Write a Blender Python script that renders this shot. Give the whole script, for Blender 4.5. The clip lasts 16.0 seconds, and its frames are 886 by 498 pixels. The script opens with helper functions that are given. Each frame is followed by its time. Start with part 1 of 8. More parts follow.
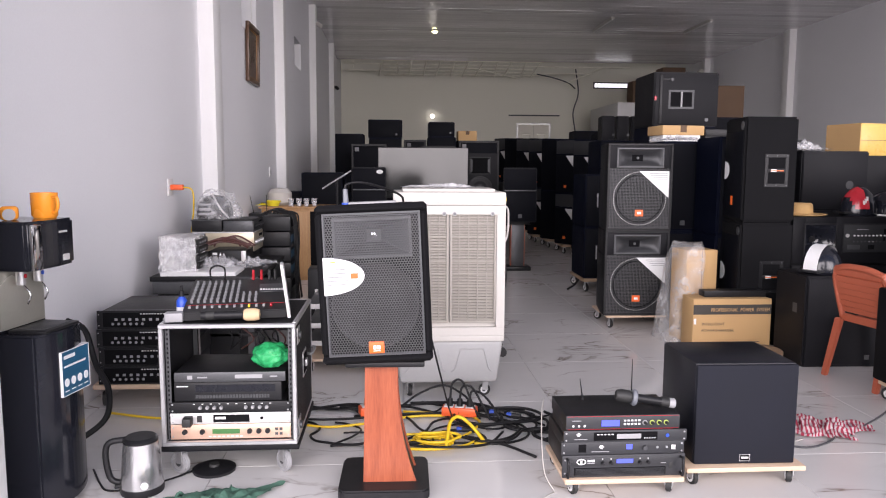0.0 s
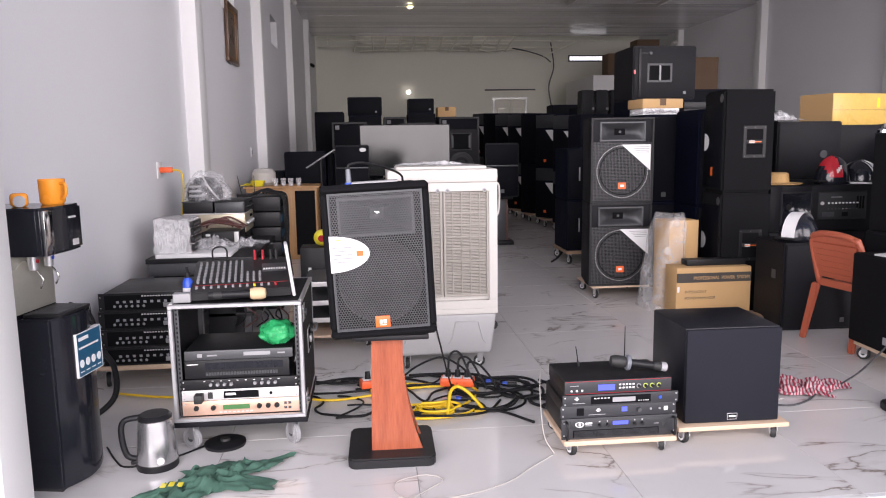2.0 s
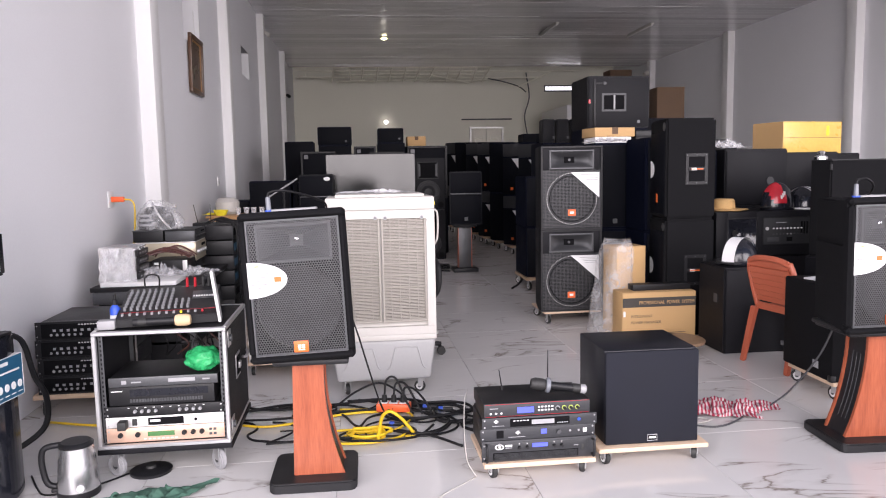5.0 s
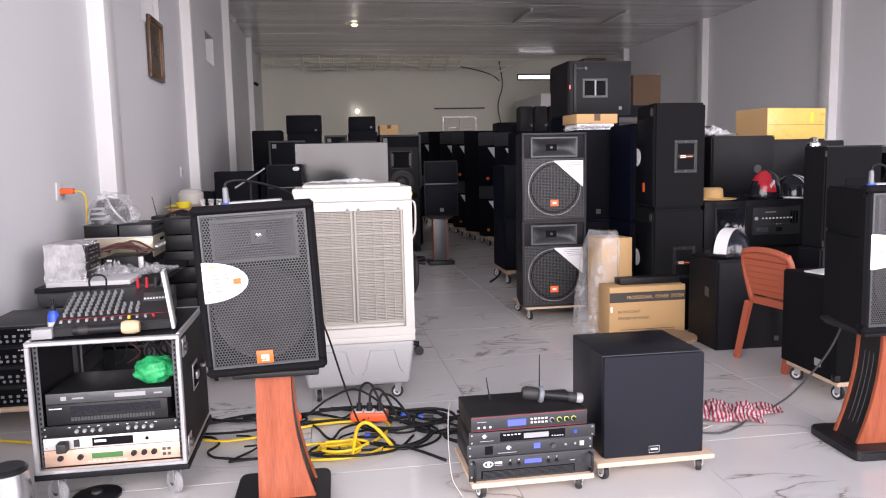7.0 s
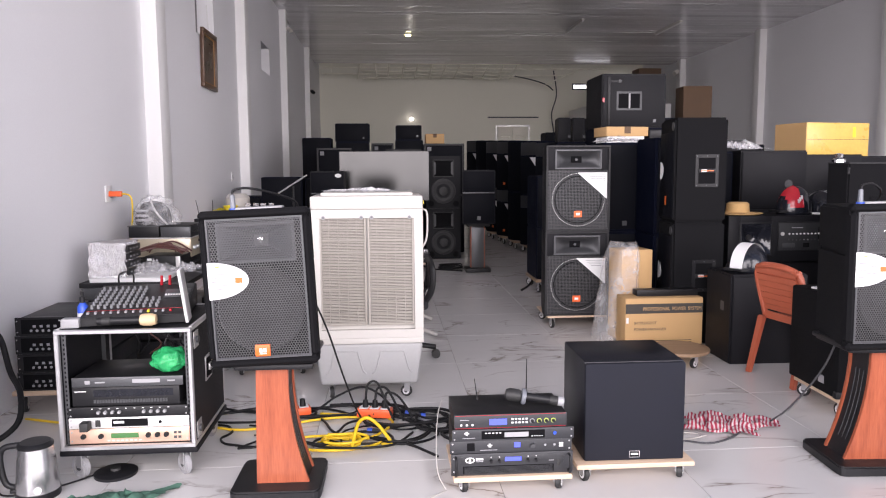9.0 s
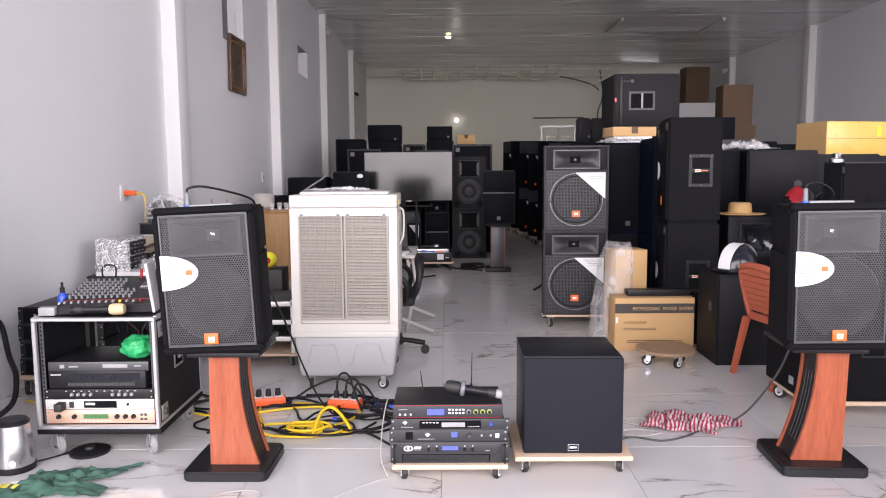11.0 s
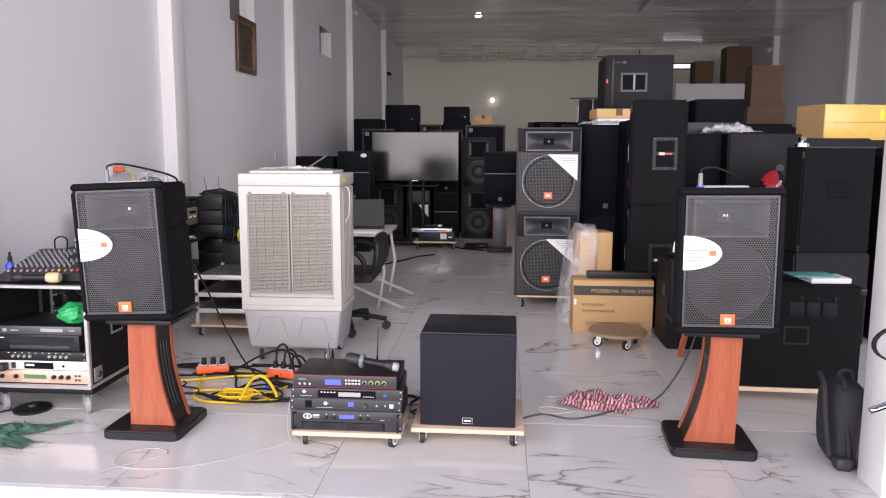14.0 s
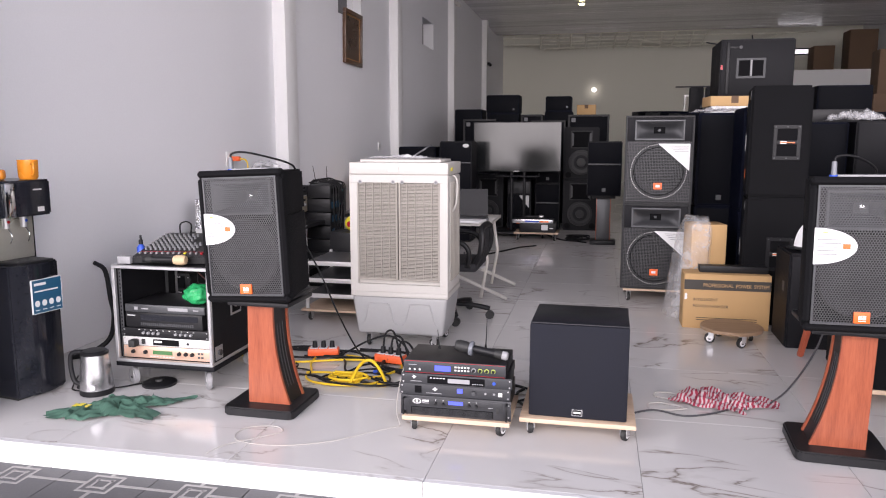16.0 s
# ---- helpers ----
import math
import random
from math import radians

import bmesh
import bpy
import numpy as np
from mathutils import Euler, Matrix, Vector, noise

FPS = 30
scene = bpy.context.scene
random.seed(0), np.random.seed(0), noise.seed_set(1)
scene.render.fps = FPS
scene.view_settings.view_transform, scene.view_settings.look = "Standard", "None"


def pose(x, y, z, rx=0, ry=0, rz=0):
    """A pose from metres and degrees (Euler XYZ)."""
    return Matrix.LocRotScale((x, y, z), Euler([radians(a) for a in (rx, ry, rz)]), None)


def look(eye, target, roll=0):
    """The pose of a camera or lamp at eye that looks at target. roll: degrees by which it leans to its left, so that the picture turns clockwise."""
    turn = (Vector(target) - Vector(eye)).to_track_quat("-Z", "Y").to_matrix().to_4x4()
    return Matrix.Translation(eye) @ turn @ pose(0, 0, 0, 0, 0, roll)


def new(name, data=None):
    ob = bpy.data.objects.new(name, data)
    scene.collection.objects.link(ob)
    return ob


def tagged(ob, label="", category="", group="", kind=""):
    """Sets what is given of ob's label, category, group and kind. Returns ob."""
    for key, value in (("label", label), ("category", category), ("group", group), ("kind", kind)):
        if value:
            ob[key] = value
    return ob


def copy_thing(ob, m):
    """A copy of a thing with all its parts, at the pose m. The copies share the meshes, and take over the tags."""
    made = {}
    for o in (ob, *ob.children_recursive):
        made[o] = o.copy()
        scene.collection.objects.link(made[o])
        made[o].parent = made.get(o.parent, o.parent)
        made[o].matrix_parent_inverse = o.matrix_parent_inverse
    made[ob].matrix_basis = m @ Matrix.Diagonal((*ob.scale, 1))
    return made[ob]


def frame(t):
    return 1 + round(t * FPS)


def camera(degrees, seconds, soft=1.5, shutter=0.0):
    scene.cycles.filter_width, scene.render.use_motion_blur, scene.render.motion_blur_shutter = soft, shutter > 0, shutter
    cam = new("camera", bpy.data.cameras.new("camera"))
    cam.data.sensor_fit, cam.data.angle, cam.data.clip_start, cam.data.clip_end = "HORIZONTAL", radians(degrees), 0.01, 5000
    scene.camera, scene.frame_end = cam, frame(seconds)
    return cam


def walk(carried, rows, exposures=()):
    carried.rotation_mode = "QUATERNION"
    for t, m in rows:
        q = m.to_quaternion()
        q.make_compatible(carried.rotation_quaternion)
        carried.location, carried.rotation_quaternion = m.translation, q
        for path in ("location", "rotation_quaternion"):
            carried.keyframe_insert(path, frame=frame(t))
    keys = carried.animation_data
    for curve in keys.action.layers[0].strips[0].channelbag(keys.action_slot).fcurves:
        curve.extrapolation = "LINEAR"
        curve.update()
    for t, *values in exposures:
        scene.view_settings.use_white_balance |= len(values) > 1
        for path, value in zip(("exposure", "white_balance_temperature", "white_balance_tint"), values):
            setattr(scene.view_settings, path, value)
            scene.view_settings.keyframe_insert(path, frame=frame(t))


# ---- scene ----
cam = camera(62.3, 16.0, 1.1)
METRES, EYE, TILT, LEAN, TURN = 2.88, 1.27, 0.0, 0.0, -3.9
ROWS = [
    (0.0, 0.0, 0.0, 0.0, 0.03, -6.41, -0.29),
    (0.5, -0.0051, 0.0006, 0.0, -0.36, -7.51, 0.29),
    (1.0, -0.021, -0.0119, 0.0033, -0.9, -8.28, 0.7),
    (1.5, -0.027, -0.0224, 0.0071, -1.52, -8.63, 0.88),
    (2.0, -0.0334, -0.0357, 0.0048, -1.95, -8.3, 0.82),
    (2.5, -0.0375, -0.0496, 0.0022, -2.0, -7.63, 0.68),
    (3.0, -0.0188, -0.0615, 0.0018, -1.92, -6.87, 0.6),
    (3.5, 0.0419, -0.0765, -0.0021, -1.61, -6.22, 0.68),
    (4.0, 0.0746, -0.0853, 0.0018, -1.46, -5.83, 0.89),
    (6.5, 0.0303, 0.0228, 0.0009, -5.86, -6.77, 1.31),
    (7.0, 0.0545, 0.0489, -0.0029, -5.24, -6.87, 1.25),
    (7.5, 0.063, 0.0565, -0.0024, -4.12, -6.85, 1.03),
    (8.0, 0.0802, 0.038, -0.0005, -2.9, -6.68, 0.73),
    (8.5, 0.1127, -0.0048, -0.0021, -1.64, -6.47, 0.41),
    (9.0, 0.1431, -0.0166, 0.0026, -0.54, -6.23, 0.35),
    (11.5, 0.3673, -0.0526, -0.0011, 5.02, -6.13, 0.11),
    (12.0, 0.4233, -0.0284, -0.0012, 5.75, -6.36, -0.27),
    (12.5, 0.454, -0.038, -0.0003, 6.23, -6.65, -0.37),
    (13.0, 0.4894, -0.0774, -0.0022, 6.73, -7.01, -0.41),
    (13.5, 0.5142, -0.0911, 0.0007, 7.46, -7.44, -0.3),
    (14.0, 0.537, -0.0667, 0.0014, 8.35, -7.68, -0.19),
    (14.5, 0.5467, -0.0498, -0.0005, 9.73, -7.85, -0.09),
    (15.0, 0.5496, -0.0418, -0.0023, 11.66, -8.0, -0.04),
    (15.5, 0.5377, -0.0401, -0.0068, 14.21, -8.25, -0.0),
    (16.0, 0.5127, -0.0684, -0.0041, 15.81, -8.35, -0.07),
]
walk(cam, [(t, pose(0, 0, EYE, TILT, LEAN, TURN) @ pose(METRES * x, METRES * y, METRES * z, 90 + pitch, roll, yaw)) for t, x, y, z, yaw, pitch, roll in ROWS],
     [(0.0, 0.13, 6800, 22.0), (2.5, 0.05, 6800, 22.0), (4.0, 0.17, 6800, 22.0), (6.5, 0.25, 6800, 22.0), (9.2, 0.24, 6800, 22.0), (12.0, 0.13, 6800, 22.0), (14.0, 0.01, 6800, 22.0), (16.0, 0.03, 6800, 22.0)])

# ---- light ----
world = bpy.data.worlds.new("sky")
scene.world = world
world.use_nodes = True
wn = world.node_tree
sky = wn.nodes.new("ShaderNodeTexSky")
sky.sky_type, sky.sun_disc = "NISHITA", False
sky.sun_elevation, sky.sun_rotation = radians(58), radians(20)
wn.links.new(sky.outputs[0], wn.nodes["Background"].inputs[0])
wn.nodes["Background"].inputs[1].default_value = 0.12
sun = new("sun", bpy.data.lights.new("sun", "SUN"))
sun.data.energy, sun.data.angle, sun.data.color = 1.2, radians(12), (1, 0.97, 0.93)
sun.matrix_world = look((3, 20, 30), (2, 6, 0))


def area_lamp(name, eye, target, sx, sy, power, colour):
    lamp = new(name, bpy.data.lights.new(name, "AREA"))
    lamp.data.shape, lamp.data.size, lamp.data.size_y = "RECTANGLE", sx, sy
    lamp.data.energy, lamp.data.color = power, colour
    lamp.matrix_world = look(eye, target)
    return lamp


# the open shop front lets in the daylight of the street
area_lamp("daylight_front", (1.0, -9.0, 4.4), (2.0, 8, 2.0), 44.0, 8.2, 8350, (0.98, 0.985, 1.0))


# ---- materials ----
def nodes_of(name):
    m = bpy.data.materials.new(name)
    m.use_nodes = True
    return m, m.node_tree, m.node_tree.nodes["Principled BSDF"]


def math_node(nt, op, a, b=None):
    n = nt.nodes.new("ShaderNodeMath")
    n.operation = op
    for i, v in enumerate((a, b)):
        if v is None:
            continue
        if isinstance(v, (int, float)):
            n.inputs[i].default_value = v
        else:
            nt.links.new(v, n.inputs[i])
    return n.outputs[0]


def noise_node(nt, scale, detail=4.0, rough=0.55, stretch=None, kind="Object"):
    tc = nt.nodes.new("ShaderNodeTexCoord")
    n = nt.nodes.new("ShaderNodeTexNoise")
    n.inputs["Scale"].default_value, n.inputs["Detail"].default_value, n.inputs["Roughness"].default_value = scale, detail, rough
    src = tc.outputs[kind]
    if stretch:
        mp = nt.nodes.new("ShaderNodeMapping")
        mp.inputs["Scale"].default_value = stretch
        nt.links.new(src, mp.inputs[0])
        src = mp.outputs[0]
    nt.links.new(src, n.inputs["Vector"])
    return n.outputs[0]


def ramp_node(nt, fac, stops):
    r = nt.nodes.new("ShaderNodeValToRGB")
    while len(r.color_ramp.elements) < len(stops):
        r.color_ramp.elements.new(0.5)
    for e, (p, c) in zip(r.color_ramp.elements, stops):
        e.position, e.color = p, (*c, 1)
    nt.links.new(fac, r.inputs[0])
    return r.outputs[0]


def mix_node(nt, fac, a, b, blend="MIX"):
    n = nt.nodes.new("ShaderNodeMix")
    n.data_type, n.blend_type = "RGBA", blend
    for sock, v in ((n.inputs[0], fac), (n.inputs[6], a), (n.inputs[7], b)):
        if isinstance(v, (int, float)):
            sock.default_value = v
        elif isinstance(v, tuple):
            sock.default_value = (*v, 1)
        else:
            nt.links.new(v, sock)
    return n.outputs[2]


def surface(name, colour, rough=0.5, metal=0.0, var=0.12, big=1.5, fine=60.0, bump=0.1, dist=0.002, stretch=None, coat=0.0, rand=0.0, spec=0.5):
    """A painted, moulded or cast surface: a large-scale wear and a fine grain on one base colour."""
    m, nt, b = nodes_of(name)
    n1, n2 = noise_node(nt, big, 3), noise_node(nt, fine, 5, 0.6, stretch)
    lo = tuple(max(0.0, c * (1 - var)) for c in colour)
    hi = tuple(min(1.0, c * (1 + var)) for c in colour)
    c = mix_node(nt, 0.5, ramp_node(nt, n1, [(0.3, lo), (0.7, hi)]), ramp_node(nt, n2, [(0.3, lo), (0.7, hi)]))
    if rand:
        oi = nt.nodes.new("ShaderNodeObjectInfo")
        c = mix_node(nt, 1.0, c, ramp_node(nt, oi.outputs["Random"], [(0, (1 - rand,) * 3), (1, (1, 1, 1))]), "MULTIPLY")
    nt.links.new(c, b.inputs["Base Color"])
    r = math_node(nt, "ADD", math_node(nt, "MULTIPLY", n1, 0.25), rough - 0.125)
    nt.links.new(r, b.inputs["Roughness"])
    b.inputs["Metallic"].default_value = metal
    b.inputs["Coat Weight"].default_value = coat
    b.inputs["Specular IOR Level"].default_value = spec
    if bump:
        bp = nt.nodes.new("ShaderNodeBump")
        bp.inputs["Strength"].default_value, bp.inputs["Distance"].default_value = bump, dist
        nt.links.new(n2, bp.inputs["Height"])
        nt.links.new(bp.outputs[0], b.inputs["Normal"])
    return m


def holes(name, colour, pitch, radius, plane="xz", square=False, metal=0.6, rough=0.45):
    """A perforated sheet with real holes: round ones in staggered rows, or a square wire mesh."""
    m, nt, b = nodes_of(name)
    tc = nt.nodes.new("ShaderNodeTexCoord")
    sep = nt.nodes.new("ShaderNodeSeparateXYZ")
    nt.links.new(tc.outputs["Object"], sep.inputs[0])
    u, v = sep.outputs["XYZ".index(plane[0].upper())], sep.outputs["XYZ".index(plane[1].upper())]
    tall = 1.0 if square else 1.732

    def cell(shift):
        a = math_node(nt, "SUBTRACT", math_node(nt, "FRACT", math_node(nt, "ADD", math_node(nt, "DIVIDE", u, pitch), 50 + shift)), 0.5)
        c = math_node(nt, "SUBTRACT", math_node(nt, "FRACT", math_node(nt, "ADD", math_node(nt, "DIVIDE", v, pitch * tall), 50 + shift)), 0.5)
        if square:
            return math_node(nt, "MAXIMUM", math_node(nt, "ABSOLUTE", a), math_node(nt, "ABSOLUTE", c))
        c = math_node(nt, "MULTIPLY", c, tall)
        return math_node(nt, "SQRT", math_node(nt, "ADD", math_node(nt, "MULTIPLY", a, a), math_node(nt, "MULTIPLY", c, c)))
    d = cell(0.0) if square else math_node(nt, "MINIMUM", cell(0.0), cell(0.5))
    hole = math_node(nt, "LESS_THAN", d, radius)
    n1 = noise_node(nt, 9, 3)
    nt.links.new(ramp_node(nt, n1, [(0.3, tuple(c * 0.8 for c in colour)), (0.7, colour)]), b.inputs["Base Color"])
    b.inputs["Metallic"].default_value, b.inputs["Roughness"].default_value = metal, rough
    tr, mx = nt.nodes.new("ShaderNodeBsdfTransparent"), nt.nodes.new("ShaderNodeMixShader")
    nt.links.new(hole, mx.inputs[0])
    nt.links.new(b.outputs[0], mx.inputs[1])
    nt.links.new(tr.outputs[0], mx.inputs[2])
    nt.links.new(mx.outputs[0], nt.nodes["Material Output"].inputs[0])
    return m


def marble(name, base, vein, rough=0.08):
    """Polished marble-look porcelain with thin wandering veins, different on every tile."""
    m, nt, b = nodes_of(name)
    tc, oi = nt.nodes.new("ShaderNodeTexCoord"), nt.nodes.new("ShaderNodeObjectInfo")
    off = nt.nodes.new("ShaderNodeVectorMath")
    off.operation = "SCALE"
    comb = nt.nodes.new("ShaderNodeCombineXYZ")
    for i, k in enumerate((37.0, 91.0, 13.0)):
        nt.links.new(math_node(nt, "MULTIPLY", oi.outputs["Random"], k), comb.inputs[i])
    add = nt.nodes.new("ShaderNodeVectorMath")
    nt.links.new(tc.outputs["Object"], add.inputs[0])
    nt.links.new(comb.outputs[0], add.inputs[1])
    warp = nt.nodes.new("ShaderNodeTexNoise")
    warp.inputs["Scale"].default_value, warp.inputs["Detail"].default_value = 2.2, 5
    nt.links.new(add.outputs[0], warp.inputs["Vector"])
    veins = nt.nodes.new("ShaderNodeTexNoise")
    veins.inputs["Scale"].default_value, veins.inputs["Detail"].default_value, veins.inputs["Distortion"].default_value = 1.25, 5, 1.3
    mp = nt.nodes.new("ShaderNodeMapping")
    mp.inputs["Rotation"].default_value, mp.inputs["Scale"].default_value = (0, 0, 0.7), (0.8, 2.0, 1)
    nt.links.new(add.outputs[0], mp.inputs[0])
    nt.links.new(mp.outputs[0], veins.inputs["Vector"])
    line = math_node(nt, "ABSOLUTE", math_node(nt, "SUBTRACT", veins.outputs[0], 0.5))
    sharp = ramp_node(nt, line, [(0.0, (1, 1, 1)), (0.007, (0.5, 0.5, 0.5)), (0.013, (0.16, 0.16, 0.16)), (0.045, (0, 0, 0))])
    patch = ramp_node(nt, warp.outputs[0], [(0.47, (0, 0, 0)), (0.60, (1, 1, 1))])
    amount = math_node(nt, "MULTIPLY", sharp, patch)
    cloud = ramp_node(nt, warp.outputs[0], [(0.3, tuple(c * 0.93 for c in base)), (0.7, base)])
    nt.links.new(mix_node(nt, amount, cloud, vein), b.inputs["Base Color"])
    n = noise_node(nt, 3, 3)
    nt.links.new(math_node(nt, "ADD", math_node(nt, "MULTIPLY", n, 0.10), rough), b.inputs["Roughness"])
    b.inputs["Specular IOR Level"].default_value = 0.5
    return m


def wood(name, dark, light, rough=0.4, axis=2, rand=0.0):
    m, nt, b = nodes_of(name)
    st = [14.0, 14.0, 14.0]
    st[axis] = 0.9
    n1, n2 = noise_node(nt, 3.0, 6, 0.65, tuple(st)), noise_node(nt, 16.0, 4, 0.6, tuple(st))
    c = mix_node(nt, 0.4, ramp_node(nt, n1, [(0.3, dark), (0.65, light)]), ramp_node(nt, n2, [(0.35, dark), (0.6, light)]))
    nt.links.new(c, b.inputs["Base Color"])
    b.inputs["Roughness"].default_value = rough
    bp = nt.nodes.new("ShaderNodeBump")
    bp.inputs["Strength"].default_value, bp.inputs["Distance"].default_value = 0.08, 0.001
    nt.links.new(n2, bp.inputs["Height"])
    nt.links.new(bp.outputs[0], b.inputs["Normal"])
    return m


def lamp_mat(name, colour, strength):
    m, nt, b = nodes_of(name)
    b.inputs["Base Color"].default_value = (*colour, 1)
    b.inputs["Emission Color"].default_value, b.inputs["Emission Strength"].default_value = (*colour, 1), strength
    return m


def clear(name, colour, rough, trans=1.0, fine=30.0, bump=0.5, dist=0.01):
    """Thin clear film or glass."""
    m, nt, b = nodes_of(name)
    b.inputs["Base Color"].default_value, b.inputs["Roughness"].default_value = (*colour, 1), rough
    tr, mx = nt.nodes.new("ShaderNodeBsdfTransparent"), nt.nodes.new("ShaderNodeMixShader")
    n = noise_node(nt, fine, 5, 0.6)
    bp = nt.nodes.new("ShaderNodeBump")
    bp.inputs["Strength"].default_value, bp.inputs["Distance"].default_value = bump, dist
    nt.links.new(n, bp.inputs["Height"])
    nt.links.new(bp.outputs[0], b.inputs["Normal"])
    nt.links.new(math_node(nt, "MULTIPLY", ramp_node(nt, n, [(0.35, (1, 1, 1)), (0.65, (0.68, 0.68, 0.68))]), trans), mx.inputs[0])
    nt.links.new(b.outputs[0], mx.inputs[1])
    nt.links.new(tr.outputs[0], mx.inputs[2])
    nt.links.new(mx.outputs[0], nt.nodes["Material Output"].inputs[0])
    return m


WALL = surface("wall_paint", (0.76, 0.76, 0.785), 0.75, var=0.03, big=0.6, fine=90, bump=0.05)
PILLAR = surface("white_wall_paint", (0.74, 0.735, 0.735), 0.7, var=0.02, big=0.8, fine=90, bump=0.05)
BACKWALL = surface("beige_wall_paint", (0.76, 0.745, 0.65), 0.8, var=0.04, big=0.5, fine=80, bump=0.05)
CEIL = surface("glossy_ceiling_panel", (0.78, 0.77, 0.79), 0.16, var=0.06, big=0.7, fine=20, bump=0.03, stretch=(0.4, 6, 1))
cnt, cbs = CEIL.node_tree, CEIL.node_tree.nodes["Principled BSDF"]
cgeo = cnt.nodes.new("ShaderNodeNewGeometry")
cbase = cbs.inputs["Base Color"].links[0].from_socket
cnt.links.new(mix_node(cnt, 1.0, cbase, ramp_node(cnt, cgeo.outputs["Random Per Island"], [(0.0, (0.78, 0.78, 0.78)), (1.0, (1, 1, 1))]), "MULTIPLY"), cbs.inputs["Base Color"])
GROUT = surface("grout", (0.50, 0.49, 0.48), 0.8, var=0.1)
TILE = marble("polished_marble_tile", (0.69, 0.675, 0.66), (0.25, 0.21, 0.18))
STEP = marble("white_marble_edge", (0.80, 0.80, 0.80), (0.52, 0.50, 0.49))
STREET = surface("grey_paving", (0.12, 0.12, 0.125), 0.6, var=0.25, big=5, fine=120, bump=0.2, rand=0.3)
INLAY = surface("pale_paving_inlay", (0.33, 0.32, 0.31), 0.6, var=0.25, big=8, fine=150, bump=0.2)
BLACK = surface("textured_black_paint", (0.008, 0.008, 0.010), 0.55, spec=0.16, var=0.25, big=3, fine=260, bump=0.5, dist=0.0015)
CARPET = surface("black_carpet_cover", (0.006, 0.006, 0.007), 0.85, spec=0.12, var=0.3, big=4, fine=320, bump=0.6, dist=0.002)
# black cabinet paint with the stored rows' bluish shade put into its colour
SHADEBLACK = surface("shaded_black_paint", (0.0030, 0.0042, 0.0110), 0.55, spec=0.06, var=0.25, big=3, fine=240, bump=0.4)
SATIN = surface("satin_black_laminate", (0.009, 0.0095, 0.014), 0.38, spec=0.3, var=0.12, big=3, fine=150, bump=0.05)
PLASTIC = surface("black_plastic", (0.011, 0.011, 0.0125), 0.45, spec=0.3, var=0.15, big=6, fine=200, bump=0.15)
GLOSS = surface("glossy_black_plastic", (0.012, 0.013, 0.018), 0.16, var=0.1, big=4, fine=50, bump=0.02)
RUBBER = surface("black_rubber", (0.018, 0.018, 0.018), 0.6, var=0.2, fine=80)
DGREY = surface("dark_grey_metal", (0.075, 0.077, 0.082), 0.42, 0.4, var=0.15, fine=120, bump=0.05)
RACKF = surface("anodised_rack_face", (0.032, 0.033, 0.037), 0.5, 0.2, var=0.12, fine=150, bump=0.05, stretch=(1, 1, 10))
LIME = surface("pale_green_ring", (0.42, 0.50, 0.12), 0.4, var=0.05, bump=0)
KNOBM = surface("grey_knob_plastic", (0.22, 0.225, 0.235), 0.45, var=0.1, bump=0)
PLATE = surface("dark_plate_metal", (0.035, 0.036, 0.039), 0.45, 0.3, var=0.15, fine=120, bump=0.05)
CHAMP = surface("champagne_metal", (0.50, 0.44, 0.33), 0.38, 0.5, var=0.08, fine=120, bump=0.05, stretch=(1, 1, 12))
BROWNC = surface("brown_cable", (0.10, 0.035, 0.03), 0.45, var=0.2, bump=0.05)
GREY = surface("grey_plastic", (0.30, 0.30, 0.31), 0.5, var=0.06, fine=90, bump=0.05)
SILVER = surface("brushed_metal", (0.55, 0.55, 0.56), 0.28, 0.9, var=0.08, fine=40, bump=0.05, stretch=(1, 1, 20))
ALU = surface("aluminium_edge", (0.50, 0.50, 0.51), 0.38, 0.7, var=0.08, fine=60, bump=0.05)
CHROME = surface("chrome", (0.75, 0.75, 0.76), 0.14, 1.0, var=0.04, fine=30, bump=0)
STEEL = surface("galvanised_steel", (0.50, 0.50, 0.51), 0.36, 0.8, var=0.12, fine=30, bump=0.05)
PLUGM = surface("smoky_grey_plastic", (0.15, 0.16, 0.18), 0.35, var=0.08, bump=0.03)
WHITE = surface("white_plastic", (0.50, 0.48, 0.45), 0.42, var=0.03, big=2, fine=60, bump=0.04)
COOLBASE = surface("pale_grey_plastic", (0.35, 0.35, 0.35), 0.5, var=0.04, big=2, fine=60, bump=0.05)
CREAM = surface("cream_plastic_lattice", (0.33, 0.305, 0.27), 0.55, var=0.06, fine=60, bump=0.05)
DOORW = surface("glossy_cream_door_paint", (0.82, 0.79, 0.70), 0.18, var=0.06, big=4, fine=40, bump=0.05)
PAPER = surface("white_paper", (0.70, 0.70, 0.70), 0.7, var=0.03, fine=60, bump=0.05)
INK = surface("grey_print", (0.17, 0.17, 0.18), 0.7, var=0.05, bump=0)
DARKINK = surface("dark_print", (0.05, 0.045, 0.04), 0.7, var=0.05, bump=0)
ORANGE = surface("orange_badge", (0.78, 0.13, 0.02), 0.4, var=0.05, bump=0)
MUG = surface("orange_glaze", (0.85, 0.30, 0.03), 0.25, var=0.04, big=8, bump=0)
ORPLUG = surface("orange_plastic", (0.80, 0.12, 0.03), 0.4, var=0.06, bump=0.03)
YELLOW = surface("yellow_cable", (0.78, 0.52, 0.02), 0.45, var=0.1, fine=30, bump=0.05)
YPAINT = surface("yellow_plastic", (0.80, 0.68, 0.04), 0.4, var=0.06, bump=0)
